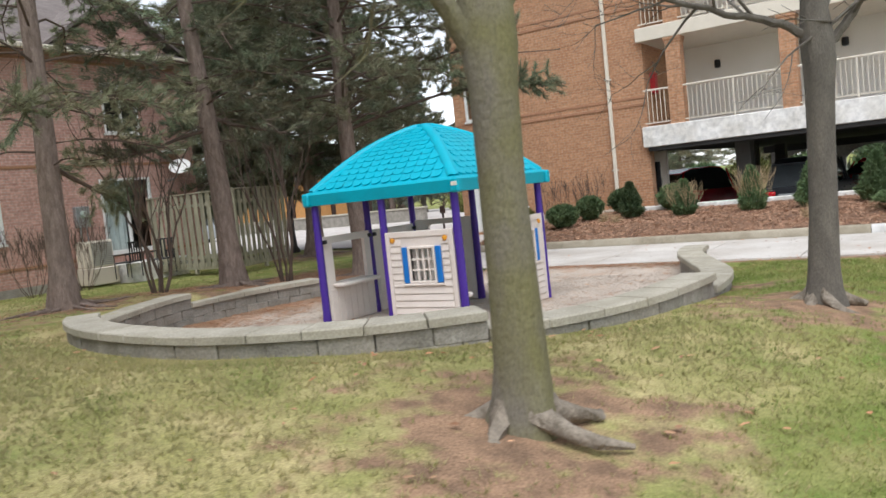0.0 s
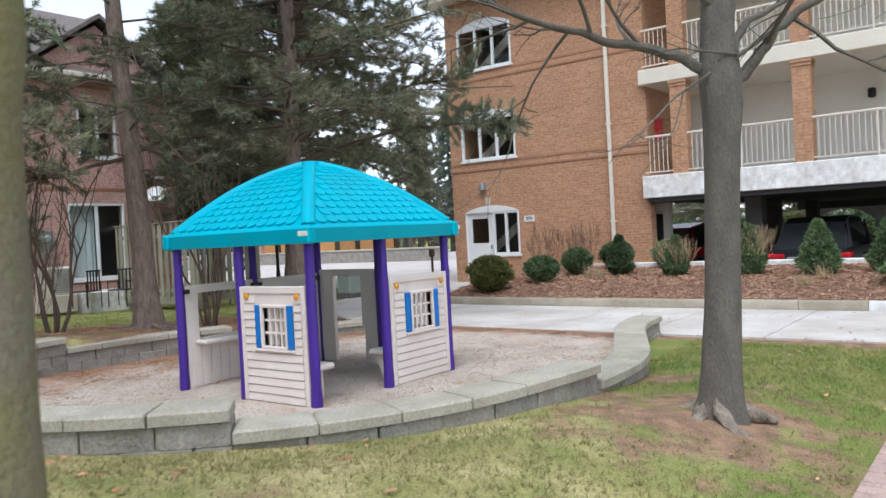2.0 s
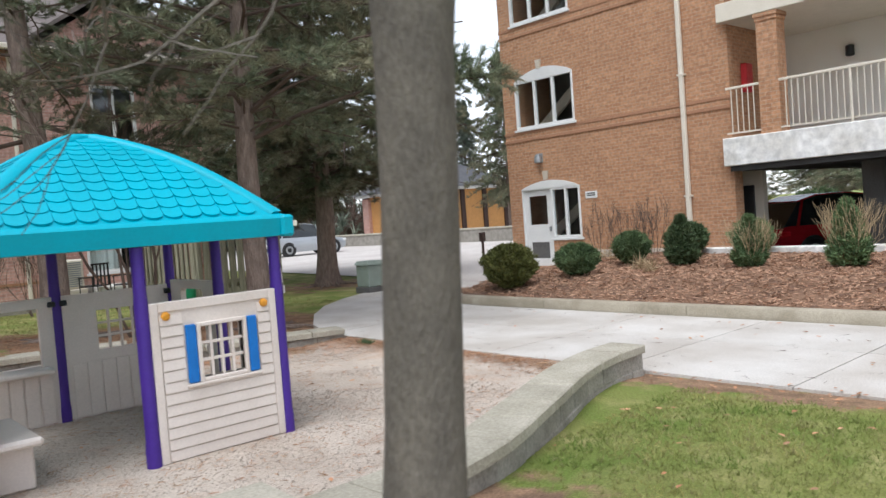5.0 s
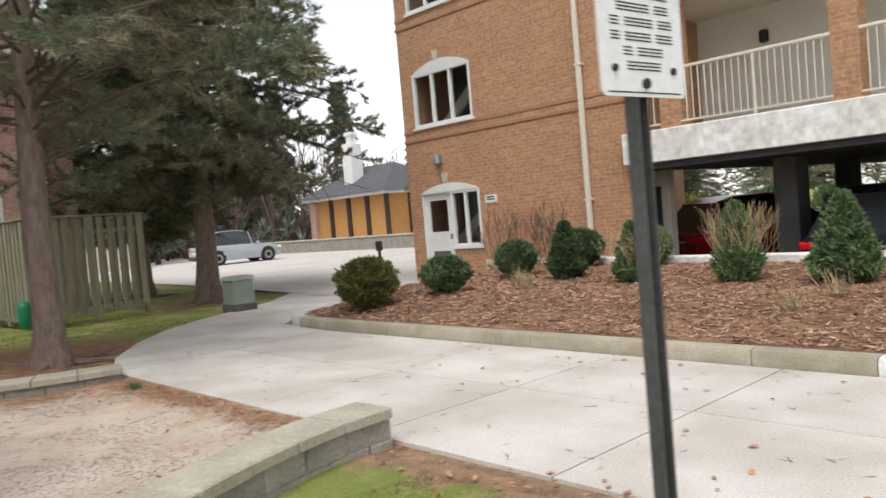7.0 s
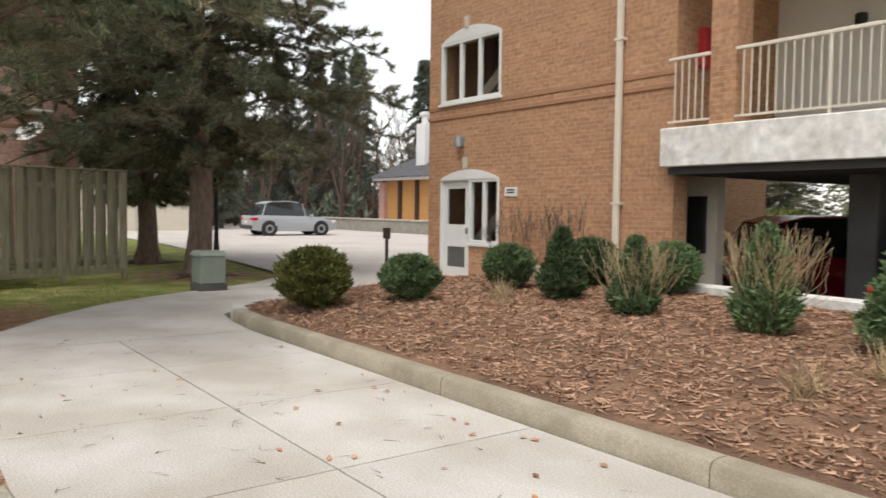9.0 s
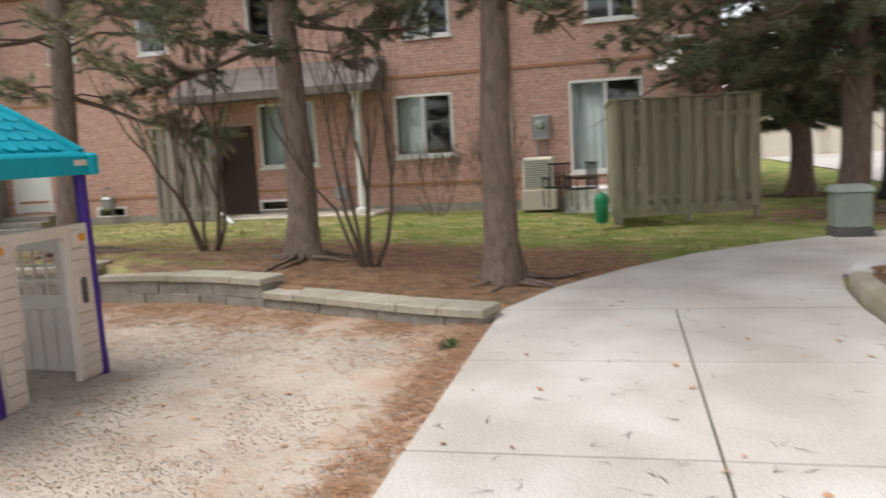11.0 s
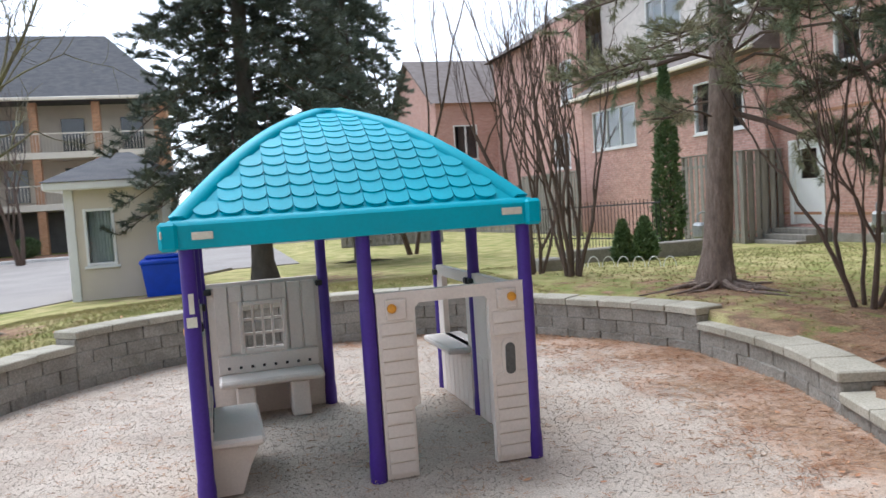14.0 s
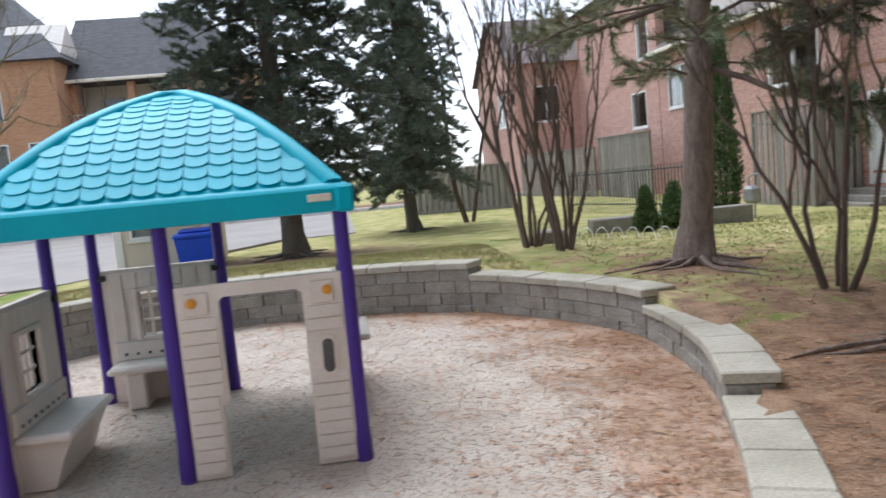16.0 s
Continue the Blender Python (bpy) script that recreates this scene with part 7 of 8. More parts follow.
part("pole", Build().lathe([(0.055, 0.6), (0.045, 3.2)], 10, Matrix.Translation((-18.3, 18.6, zl))), M["black"], lp, smooth=True)
part("lantern", Build().lathe([(0.06, 3.2), (0.13, 3.25), (0.17, 3.6), (0.19, 3.62), (0.05, 3.8)], 8, Matrix.Translation((-18.3, 18.6, zl))), M["white"], lp)
bol = thing("marker_post", (-13.6, 20.6, 0.1), "thin dark marker post beside the footpath", "post")
part("pole", Build().box(-13.63, -13.57, 20.57, 20.63, 0.0, 1.05, 0.01), M["wood_dark"], bol)
part("head", Build().box(-13.68, -13.52, 20.55, 20.65, 0.85, 1.08, 0.01), M["wood_dark"], bol)

# parking sign
SXP, SYP = -0.095, 10.72
sign = thing("parking_sign", (SXP, SYP, 0), "white parking notice with black print on a dark steel post", "sign")
part("post", Build().prism([(SXP + dx, SYP + dy) for dx, dy in ((-0.055, -0.023), (-0.02, -0.023), (-0.02, -0.017), (-0.05, -0.017), (-0.05, 0.017), (-0.02, 0.017), (-0.02, 0.023), (-0.055, 0.023))], -0.2, 2.16), M["post_metal"], sign)
plate_m = pose(SXP - 0.014, SYP, 1.74, 90, 0, 84)
pl = [(-0.14, 0), (0.14, 0), (0.15, 0.01), (0.15, 0.45), (0.14, 0.46), (-0.14, 0.46), (-0.15, 0.45), (-0.15, 0.01)]
plate = part("plate", Build().plate(pl, 0.004, plate_m), M["sign_white"], sign, "white enamelled plate")


def print_line(text, x, y, size):
    cu = bpy.data.curves.new("print", "FONT")
    cu.body, cu.size, cu.align_x, cu.extrude = text, size, "CENTER", 0.0006
    tmp = new("print", cu)
    me = bpy.data.meshes.new_from_object(tmp.evaluated_get(bpy.context.evaluated_depsgraph_get()))
    bpy.data.objects.remove(tmp)
    me.materials.clear()
    me.materials.append(M["ink"])
    ob = new("lettering", me)
    ob.parent = plate
    ob.matrix_basis = Matrix.Translation(-BASE[sign.name]) @ plate_m @ pose(x, y, 0.0048)


print_line("RESIDENT", 0, 0.405, 0.05)
print_line("PARKING", 0, 0.345, 0.058)
print_line("ONLY", 0, 0.275, 0.058)


def bars(y, h, spans):
    for a, e in spans:
        part("line_of_print", Build().box(a, e, y, y + h, 0.0042, 0.0052, 0, plate_m), M["ink"], plate)


for y, sp in ((0.225, [(-0.1, 0.1)]), (0.192, [(-0.085, 0.03), (0.05, 0.1)]), (0.159, [(-0.11, -0.08), (-0.06, 0.04), (0.06, 0.11)]), (0.126, [(-0.11, -0.08), (-0.06, 0.03), (0.05, 0.11)]), (0.093, [(-0.07, -0.04), (-0.02, 0.07)]), (0.06, [(-0.06, 0.06)])):
    for dy in (0, 0.008, 0.016):
        bars(y + dy, 0.003, sp)
part("bolt", Build().lathe([(0.012, 0), (0.012, 0.008)], 8, plate_m @ pose(0, 0.03, 0.004)), M["ink"], plate)
for u in (-0.105, 0.105):
    part("bolt", Build().lathe([(0.009, 0), (0.009, 0.006)], 8, plate_m @ pose(u, 0.062, 0.004)), M["ink"], plate)
part("edge_line", Build().box(-0.13, 0.13, 0.008, 0.011, 0.0042, 0.005, 0, plate_m), M["ink"], plate)


# ---- cars ----
def car(name, at, turn, label, paint, suv):
    """A parked car, nose along its own +x; length 4.5 m."""
    t = thing(name, at, label, "car", group="parked cars")
    m = Matrix.Rotation(radians(turn), 4, "Z")
    rows = [(-2.22, 0.5, 0.62, 0.78), (-2.18, 0.3, 0.95, 0.86), (-1.9, 0.24, 1.0, 0.9), (-0.8, 0.22, 0.98, 0.92), (0.6, 0.22, 0.96, 0.92), (1.25, 0.22, 0.93, 0.91), (1.95, 0.24, 0.78, 0.86), (2.18, 0.32, 0.64, 0.76), (2.27, 0.45, 0.55, 0.6)]
    b = Build()
    sec = lambda x, zb, zt, w: [(x, -w + 0.06, zb), (x, -w, zb + (zt - zb) * 0.35), (x, -w, zb + (zt - zb) * 0.7), (x, -w + 0.07, zt), (x, w - 0.07, zt), (x, w, zb + (zt - zb) * 0.7), (x, w, zb + (zt - zb) * 0.35), (x, w - 0.06, zb)]
    vs, fs = [], []
    for r in rows:
        vs += sec(*r)
    for i in range(len(rows) - 1):
        for k in range(8):
            fs.append((i * 8 + k, i * 8 + (k + 1) % 8, i * 8 + 8 + (k + 1) % 8, i * 8 + 8 + k))
    fs += [tuple(range(8)), tuple(range(len(vs) - 8, len(vs)))]
    b.add(vs, fs, m)
    body = part("body", b, M[paint], t, smooth=True, world=False)
    rt = 1.68 if suv else 1.43
    tail_x = -2.05 if suv else -1.75
    cab = [(tail_x, 0.97, 0.8), (tail_x + (0.5 if suv else 0.75), rt - 0.14, 0.66), (tail_x + (0.95 if suv else 1.1), rt - 0.02, 0.68), (-0.3, rt, 0.68), (0.25, rt - 0.07, 0.66), (1.35, 0.93, 0.8)]
    b = Build()
    vs = [(x, s * w, z) for x, z, w in cab for s in (-1, 1)]
    fs = [(2 * i, 2 * i + 1, 2 * i + 3, 2 * i + 2) for i in (0, 4)] + [(0, 2, 4, 6, 8, 10), (1, 3, 5, 7, 9, 11), (0, 1, 11, 10)]
    b.add(vs, fs, m)
    part("glasshouse", b, M["tint"], t, "dark tinted glasshouse", world=False)
    b = Build()
    for i in (1, 2, 3):
        (x0, z0, w0), (x1, z1, w1) = cab[i], cab[i + 1]
        b.add([(x0, -w0, z0), (x0, w0, z0), (x1, w1, z1), (x1, -w1, z1), (x0, -w0, z0 + 0.035), (x0, w0, z0 + 0.035), (x1, w1, z1 + 0.035), (x1, -w1, z1 + 0.035)], [(4, 5, 6, 7), (0, 1, 5, 4), (2, 3, 7, 6), (0, 4, 7, 3), (1, 2, 6, 5)], m)
    part("roof_panel", b, M[paint], t, smooth=True, world=False)
    for s in (-1, 1):
        for px_ in (tail_x + 0.45, 0.5):
            top = rt - 0.08
            part("pillar", Build().tube([m @ Vector((px_ - (0.1 if px_ < -1 else -0.05), s * 0.82, 0.95)), m @ Vector((px_ + (0.15 if px_ < -1 else (-0.1 if px_ > 0 else 0)), s * 0.69, top))], [0.035, 0.03], 5), M[paint], t, world=False)
        for wx in (-1.35, 1.35):
            wheel = part("wheel", Build().lathe([(0.2, -0.11), (0.33, -0.11), (0.345, -0.08), (0.345, 0.08), (0.33, 0.11), (0.2, 0.11)], 24, m @ pose(wx, s * 0.83, 0.345, 90, 0, 0)), M["rubber"], t, "black tyre", smooth=True, world=False)
            part("rim", Build().lathe([(0.215, -0.115), (0.215, 0.115), (0.19, 0.12), (0.05, 0.1)], 18, m @ pose(wx, s * 0.83, 0.345, 90, 0, 0)), M["metal"], wheel, "silver wheel rim", world=False)
            part("wheel_arch", Build().lathe([(0.36, -0.1), (0.4, -0.1), (0.4, 0.1), (0.36, 0.1)], 24, m @ pose(wx, s * 0.815, 0.36, 90, 0, 0)), M["dark"], t, world=False)
        part("tail_lamp", Build().box(-2.21, -1.9, s * 0.7 - 0.2, s * 0.7 + 0.2, 0.74, 0.89, 0.035, m), M["tail"], t, "red tail lamp", world=False)
        part("headlamp", Build().box(1.95, 2.2, s * 0.68 - 0.14, s * 0.68 + 0.14, 0.62, 0.76, 0.03, m), M["white"], t, "clear headlamp", world=False)
        part("mirror", Build().box(0.72, 0.86, s * 0.98 - 0.09, s * 0.98 + 0.09, 0.93, 1.06, 0.03, m), M[paint], t, world=False)
    part("tailgate_trim", Build().box(-2.235, -2.19, -0.46, 0.46, 0.76, 0.8, 0.008, m), M["metal"], t, "thin bright strip on the tailgate", world=False)
    for s in (-1, 1):
        for hx in (-0.95, 0.12):
            part("door_handle", Build().box(hx, hx + 0.17, s * 0.925 - 0.02, s * 0.925 + 0.02, 0.8, 0.83, 0.008, m), M[paint], t, world=False)
    part("licence_plate", Build().box(-2.245, -2.225, -0.2, 0.2, 0.62, 0.74, 0.004, m), M["white"], t, "white licence plate", world=False)
    part("bumper", Build().box(-2.28, -2.1, -0.82, 0.82, 0.33, 0.52, 0.05, m), M["dark" if suv else paint], t, world=False)
    return t


car("parked_car", (-35.6, 28.6, 0.072), 86, "silver crossover car parked in the open car park", "car_silver", True)
car("parked_car", (-3.2, 23.7, -0.25), 88, "black crossover car with red tail lamps under the building", "car_black", True)
car("parked_car", (-6.9, 26.3, -0.25), 60, "dark red car parked under the building", "car_red", True)
car("parked_car", (-1.6, 31.0, -0.25), 65, "dark red car parked under the building", "car_red", False)
car("parked_car", (2.2, 24.2, -0.25), 88, "black saloon car with red tail lamps under the building", "car_black", False)

# ---- pavilion across the car park ----
pv = thing("pavilion", (-43, 42, 0), "small ochre pavilion with a dark hipped roof and white chimney", "pavilion", kind="structure")
x0, x1, y0, y1 = -46.5, -37.4, 40.3, 47.5
part("wall", Build().box(x0 + 0.5, x1 - 0.5, y0 + 0.5, y1 - 0.5, -0.1, 3.4), M["ochre"], pv)
for k in range(5):
    xx = x0 + 0.4 + (x1 - x0 - 0.8) * k / 4
    part("timber_post", Build().box(xx - 0.19, xx + 0.19, y0 + 0.36, y0 + 0.5, -0.1, 3.4, 0.01), M["wood_dark"], pv)
for k in range(1, 4):
    yy = y0 + 0.4 + (y1 - y0 - 0.8) * k / 3
    part("timber_post", Build().box(x1 - 0.5, x1 - 0.36, yy - 0.19, yy + 0.19, -0.1, 3.4, 0.01), M["wood_dark"], pv)
part("eave_board", Build().box(x0 - 0.2, x1 + 0.2, y0 - 0.2, y1 + 0.2, 3.4, 3.6, 0.02), M["white"], pv)
part("roof", Build().add([(x0 - 0.4, y0 - 0.4, 3.6), (x1 + 0.4, y0 - 0.4, 3.6), (x1 + 0.4, y1 + 0.4, 3.6), (x0 - 0.4, y1 + 0.4, 3.6), (-44.2, 43.8, 5.7), (-40.4, 43.8, 5.7)], [(0, 1, 5, 4), (1, 2, 5), (2, 3, 4, 5), (3, 0, 4), (0, 3, 2, 1)]), M["roof"], pv)
ch = part("chimney", Build().box(-43.1, -42.1, 41.4, 42.4, 4.0, 7.2, 0.02), M["white"], pv, "white rendered chimney")
part("chimney_pot", Build().box(-42.85, -42.35, 41.65, 42.15, 7.2, 7.75, 0.02).box(-42.95, -42.25, 41.55, 42.25, 7.75, 8.0, 0.03), M["white"], ch)
part("brick_pier", Build().box(x0 + 0.1, x0 + 0.8, y0 + 0.2, y0 + 0.6, -0.1, 3.3), M["brick_town"], pv)
lw = thing("low_wall", (-45, 36, 0), "low grey block wall along the car park", "wall", kind="structure")
part("wall", Build().box(-66, -25, 35.8, 36.3, -0.1, 0.75, 0.03), M["block"], lw)
part("cap", Build().box(-66.05, -24.95, 35.75, 36.35, 0.75, 0.85, 0.02), M["cap"], lw)
gar = thing("garage_block", (-50, 22, 0), "pale garage block beyond the townhouses", "building", kind="structure")
part("wall", Build().box(-58, -44, 17, 27, -0.1, 2.9), M["stucco"], gar)
part("roof", Build().add([(-58.4, 16.6, 2.9), (-43.6, 16.6, 2.9), (-43.6, 27.4, 2.9), (-58.4, 27.4, 2.9), (-58.4, 22, 5.0), (-43.6, 22, 5.0)], [(0, 1, 5, 4), (1, 2, 5), (2, 3, 4, 5), (3, 0, 4), (0, 3, 2, 1)]), M["roof_town"], gar)
for k in range(3):
    part("garage_door", Build().box(-44.0, -43.96, 17.6 + 3.1 * k, 20.2 + 3.1 * k, 0.05, 2.3, 0.01), M["cream"], gar)

for k in range(9):
    leafy("clipped shrub on the lawn beyond the car park level", (-27 + 3.0 * k, 44 + (k % 3), 0), 1.2, 1.5, "ball", 120 + k, "leaf_yellow" if k % 3 == 0 else "leaf", 500, 0.16)

# ---- woods round the car park ----
wr = np.random.RandomState(91)
wood, brush, dark_brush = Build(), [], []
for k in range(100):
    if k >= 64:
        x, y = wr.uniform(-78, -52), wr.uniform(33, 58)
    elif k < 44:
        x, y = wr.uniform(-82, -48), wr.uniform(29, 72)
        if inside([(-50, 36), (-36, 36), (-36, 52), (-50, 52)], x, y):
            x -= 14
    else:
        x, y = wr.uniform(-14, 22), wr.uniform(58, 72)
    tall_k = wr.uniform(3.2, 5.0)
    grow(wood, Vector((x, y, -0.2)), Vector((wr.normal(0, 0.08), wr.normal(0, 0.08), 1)), tall_k, wr.uniform(0.1, 0.2), 3, wr, 0.42, 0.3, 0.016)
    for q in range(16):
        p = (x + wr.normal(0, 2.6), y + wr.normal(0, 2.2), abs(wr.normal(0, 1.9)))
        (brush if wr.uniform() < 0.5 else dark_brush).append((p, (0.1, 0.1, 0.98)))
tagged(new("far_woods", wood.mesh("far_woods", M["twig"])), "bare grey-brown winter woods beyond the car park", "woods", kind="stuff")
tagged(new("far_brush", needles_mesh("far_brush", brush, 30, 1.3, 0.1, M["twig"], wr)), "bare brown undergrowth of the woods", "undergrowth", kind="stuff")
tagged(new("far_brush", needles_mesh("far_brush", dark_brush, 34, 0.9, 0.16, M["needle_dark"], wr)), "dark evergreen undergrowth of the woods", "undergrowth", kind="stuff")

# ---- across the street: gatehouse and flats ----
gh = thing("gatehouse", (-2.9, -4.6, 0), "small beige gatehouse with white trim and a dark hipped roof", "gatehouse", kind="structure")
hx0, hx1, hy0, hy1 = -3.85, -1.95, -6.0, -3.3
part("wall", holed_wall(Build(), "x", hx0, hx1, 0, 2.4, hy1 - 0.12, hy1, [(-2.8, -2.2, 0.75, 1.95)]), M["stucco"], gh)
part("side_wall", Build().box(hx0, hx0 + 0.12, hy0, hy1 - 0.12, 0, 2.4).box(hx1 - 0.12, hx1, hy0, hy1 - 0.12, 0, 2.4).box(hx0 + 0.12, hx1 - 0.12, hy0, hy0 + 0.12, 0, 2.4), M["stucco"], gh)
for x in (hx0, hx1):
    part("corner_trim", Build().box(x - 0.09, x + 0.09, hy1 - 0.1, hy1 + 0.03, 0, 2.35, 0.008), M["white"], gh)
part("eave_board", Build().box(hx0 - 0.4, hx1 + 0.4, hy0 - 0.4, hy1 + 0.4, 2.35, 2.52, 0.02), M["white"], gh)
part("roof", Build().add([(hx0 - 0.45, hy0 - 0.45, 2.52), (hx1 + 0.45, hy0 - 0.45, 2.52), (hx1 + 0.45, hy1 + 0.45, 2.52), (hx0 - 0.45, hy1 + 0.45, 2.52), (-3.1, -4.65, 3.2), (-2.7, -4.65, 3.2)], [(0, 1, 5, 4), (1, 2, 5), (2, 3, 4, 5), (3, 0, 4), (0, 3, 2, 1)]), M["roof"], gh)
window("window_22", "x", -2.8, -2.2, 0.75, 1.95, hy1, 1, 1, curtain="full")
bn = thing("recycling_bin", (-3.75, -2.6, 0.03), "bright blue plastic bin beside the gatehouse", "bin")
part("body", Build().add([(-3.75 + sx * w, -2.6 + sy * w * 0.8, z) for w, z in ((0.34, 0.03), (0.42, 0.72)) for sx, sy in ((-1, -1), (1, -1), (1, 1), (-1, 1))], [(0, 1, 5, 4), (1, 2, 6, 5), (2, 3, 7, 6), (3, 0, 4, 7), (0, 3, 2, 1), (4, 5, 6, 7)]), M["bin_blue"], bn)
part("lid", Build().box(-4.2, -3.3, -2.97, -2.23, 0.72, 0.84, 0.04).box(-4.1, -3.4, -2.9, -2.3, 0.84, 0.92, 0.04), M["bin_blue"], bn)
fl = thing("apartment_building", (3, -31, 0), "tan three-storey apartment building with balconies across the street", "building", kind="structure")
part("back_wall", Build().box(-2.4, 7.2, -33.6, -33.3, 0, 8.2), M["stucco"], fl)
part("wing_wall", holed_wall(Build(), "x", 7.2, 24, 0, 9.2, -29.3, -29.0, [(10, 12, 0.8, 2.2), (10, 12, 3.5, 5.0), (10, 12, 6.2, 7.7), (8.0, 9.0, 0.8, 2.4), (8.0, 9.0, 3.5, 5.0), (15, 17, 3.5, 5.0), (15, 17, 6.2, 7.7)]), M["brick_apt"], fl)
part("wing_side", Build().box(7.2, 7.5, -33.6, -29.3, 0, 9.2), M["brick_apt"], fl)
part("end_wall", Build().box(-2.7, -2.4, -33.6, -31.2, 0, 8.2), M["brick_apt"], fl)
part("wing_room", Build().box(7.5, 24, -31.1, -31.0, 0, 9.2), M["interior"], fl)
nw = 23
for (a, e, z0, z1) in [(10, 12, 0.8, 2.2), (10, 12, 3.5, 5.0), (10, 12, 6.2, 7.7), (8.0, 9.0, 0.8, 2.4), (8.0, 9.0, 3.5, 5.0)]:
    window("window_%d" % nw, "x", a, e, z0, z1, -29.0, 1, 2)
    nw += 1
for z in (2.7, 5.45):
    part("balcony_slab", Build().box(-2.4, 7.2, -33.3, -31.0, z - 0.35, z, 0.02), M["cream"], fl)
    part("rail", Build().box(-2.4, 7.2, -31.08, -31.02, z + 0.95, z + 1.02), M["cream"], fl)
    bal2 = Build().box(-0.012, 0.012, -31.06, -31.04, z + 0.0, z + 0.95).mesh("baluster", M["cream"], at=(3, -31, 0))
    for k in range(60):
        ob = new("baluster", bal2)
        ob.parent = fl
        ob.location = (-2.4 + 9.6 * (k + 0.5) / 60, 0, 0)
for z0, z1 in ((0, 2.35), (2.7, 5.1), (5.45, 8.1)):
    for k in range(4):
        xc = -2.2 + 3.1 * k
        part("column", Build().box(xc - 0.2, xc + 0.2, -31.5, -31.1, z0, z1), M["brick_apt"], fl)
        if z0 > 0:
            part("balcony_window", Build().box(xc + 0.9, xc + 2.1, -33.28, -33.2, z0 + 0.2, z0 + 2.0, 0.02), M["tint"], fl)
# thin dark sheet painted in for the shade of the open ground level
part("undercroft", Build().box(-2.4, 7.2, -33.28, -33.2, 0, 2.3), M["shade_and_dark_grey"], fl)
part("gutter", Build().box(-3.2, 7.4, -30.5, -30.3, 8.1, 8.28, 0.03), M["cream"], fl)
part("roof", Build().add([(-3.3, -30.4, 8.25), (7.6, -30.4, 8.25), (7.6, -40, 8.25), (-3.3, -40, 8.25), (0.5, -35, 12.4), (7.6, -35, 12.4)], [(0, 1, 5, 4), (1, 2, 5), (2, 3, 4, 5), (3, 0, 4), (0, 3, 2, 1)]), M["roof"], fl)
part("wing_roof", Build().add([(6.6, -28.4, 9.2), (24.5, -28.4, 9.2), (24.5, -40, 9.2), (6.6, -40, 9.2), (10.5, -34, 13.6), (24.5, -34, 13.6)], [(0, 1, 5, 4), (1, 2, 5), (2, 3, 4, 5), (3, 0, 4), (0, 3, 2, 1)]), M["roof"], fl)
part("dormer", Build().add([(6.9, -29.4, 9.6), (6.9, -32.6, 9.6), (6.9, -31, 11.4), (10, -29.4, 9.6), (10, -32.6, 9.6), (10, -31, 11.4)], [(0, 1, 2), (0, 2, 5, 3), (1, 4, 5, 2)]), M["siding"], fl)
hy = thing("fire_hydrant", (3.2, -6.2, 0), "red fire hydrant on the verge", "hydrant")
part("barrel", Build().lathe([(0.16, 0), (0.16, 0.06), (0.11, 0.08), (0.11, 0.6), (0.15, 0.62), (0.13, 0.72), (0.05, 0.8)], 14, Matrix.Translation((3.2, -6.2, 0.02))), M["red"], hy, smooth=True)
part("outlet", Build().tube([(2.98, -6.2, 0.45), (3.42, -6.2, 0.45)], [0.06, 0.06], 10), M["red"], hy)
vg = Build().box(-60, 60, -29.0, -24.2, -0.1, 0.08)
solid("far_bed", vg, M["mulch"], "mulched planting strip in front of the far flats", "mulch bed")
fk = thing("far_kerb", (0, -24.1, 0), "pale concrete kerb across the street", "kerb", kind="structure")
part("kerb_section", Build().box(-60, 60, -24.25, -24.0, -0.1, 0.13, 0.02), M["kerb_white"], fk)
for k, x in enumerate((-1, 1.2, 4.0, 6.4, 9.0)):
    leafy("clipped shrub in front of the far flats", (x, -27 + 0.4 * (k % 2), 0.08), 0.6, 0.9, "ball", 80 + k, "leaf", 700, 0.09)

# ---- scatter ----
rs = np.random.RandomState(77)


def scatter(n, x0, x1, y0, y1, ok, z):
    out = []
    while len(out) < n:
        x, y = rs.uniform(x0, x1), rs.uniform(y0, y1)
        if ok(x, y):
            out.append((x, y, z(x, y)))
    return out


def outside_ring(x, y):
    return not (-10.4 < x < -1.8 and 3.6 < y) or not (inside(RING_POLY, x, y) or off(x, y) < 0.36)


def in_sand(x, y):
    return inside(RING_POLY, x, y) and off(x, y) > 0.03


sand_z = lambda x, y: -0.068 + 0.022 * noise.noise(Vector((x * 1.3, y * 1.3, 0))) + 0.055 * smooth_step(11.4, 12.4, y)
upish = lambda: tuple(Vector((rs.normal(0, 0.3), rs.normal(0, 0.3), 1)).normalized())
flat = lambda: tuple(Vector((rs.normal(), rs.normal(), 0.06)).normalized())
near = scatter(42000, -9.0, -0.08, 1.2, 12.3, lambda x, y: outside_ring(x, y) and rs.uniform() > litter_at(x, y) * 1.3 and (x > -2.6 or y < 7.0), lambda x, y: lawn(x, y) - 0.008)
far_l = scatter(17000, -18.9, -9.7, -1.0, 15.5, lambda x, y: outside_ring(x, y) and rs.uniform() > litter_at(x, y) * 1.25 and (y < 12.3 or x < -12.0 - 0.55 * (y - 14)), lambda x, y: lawn(x, y) - 0.008)
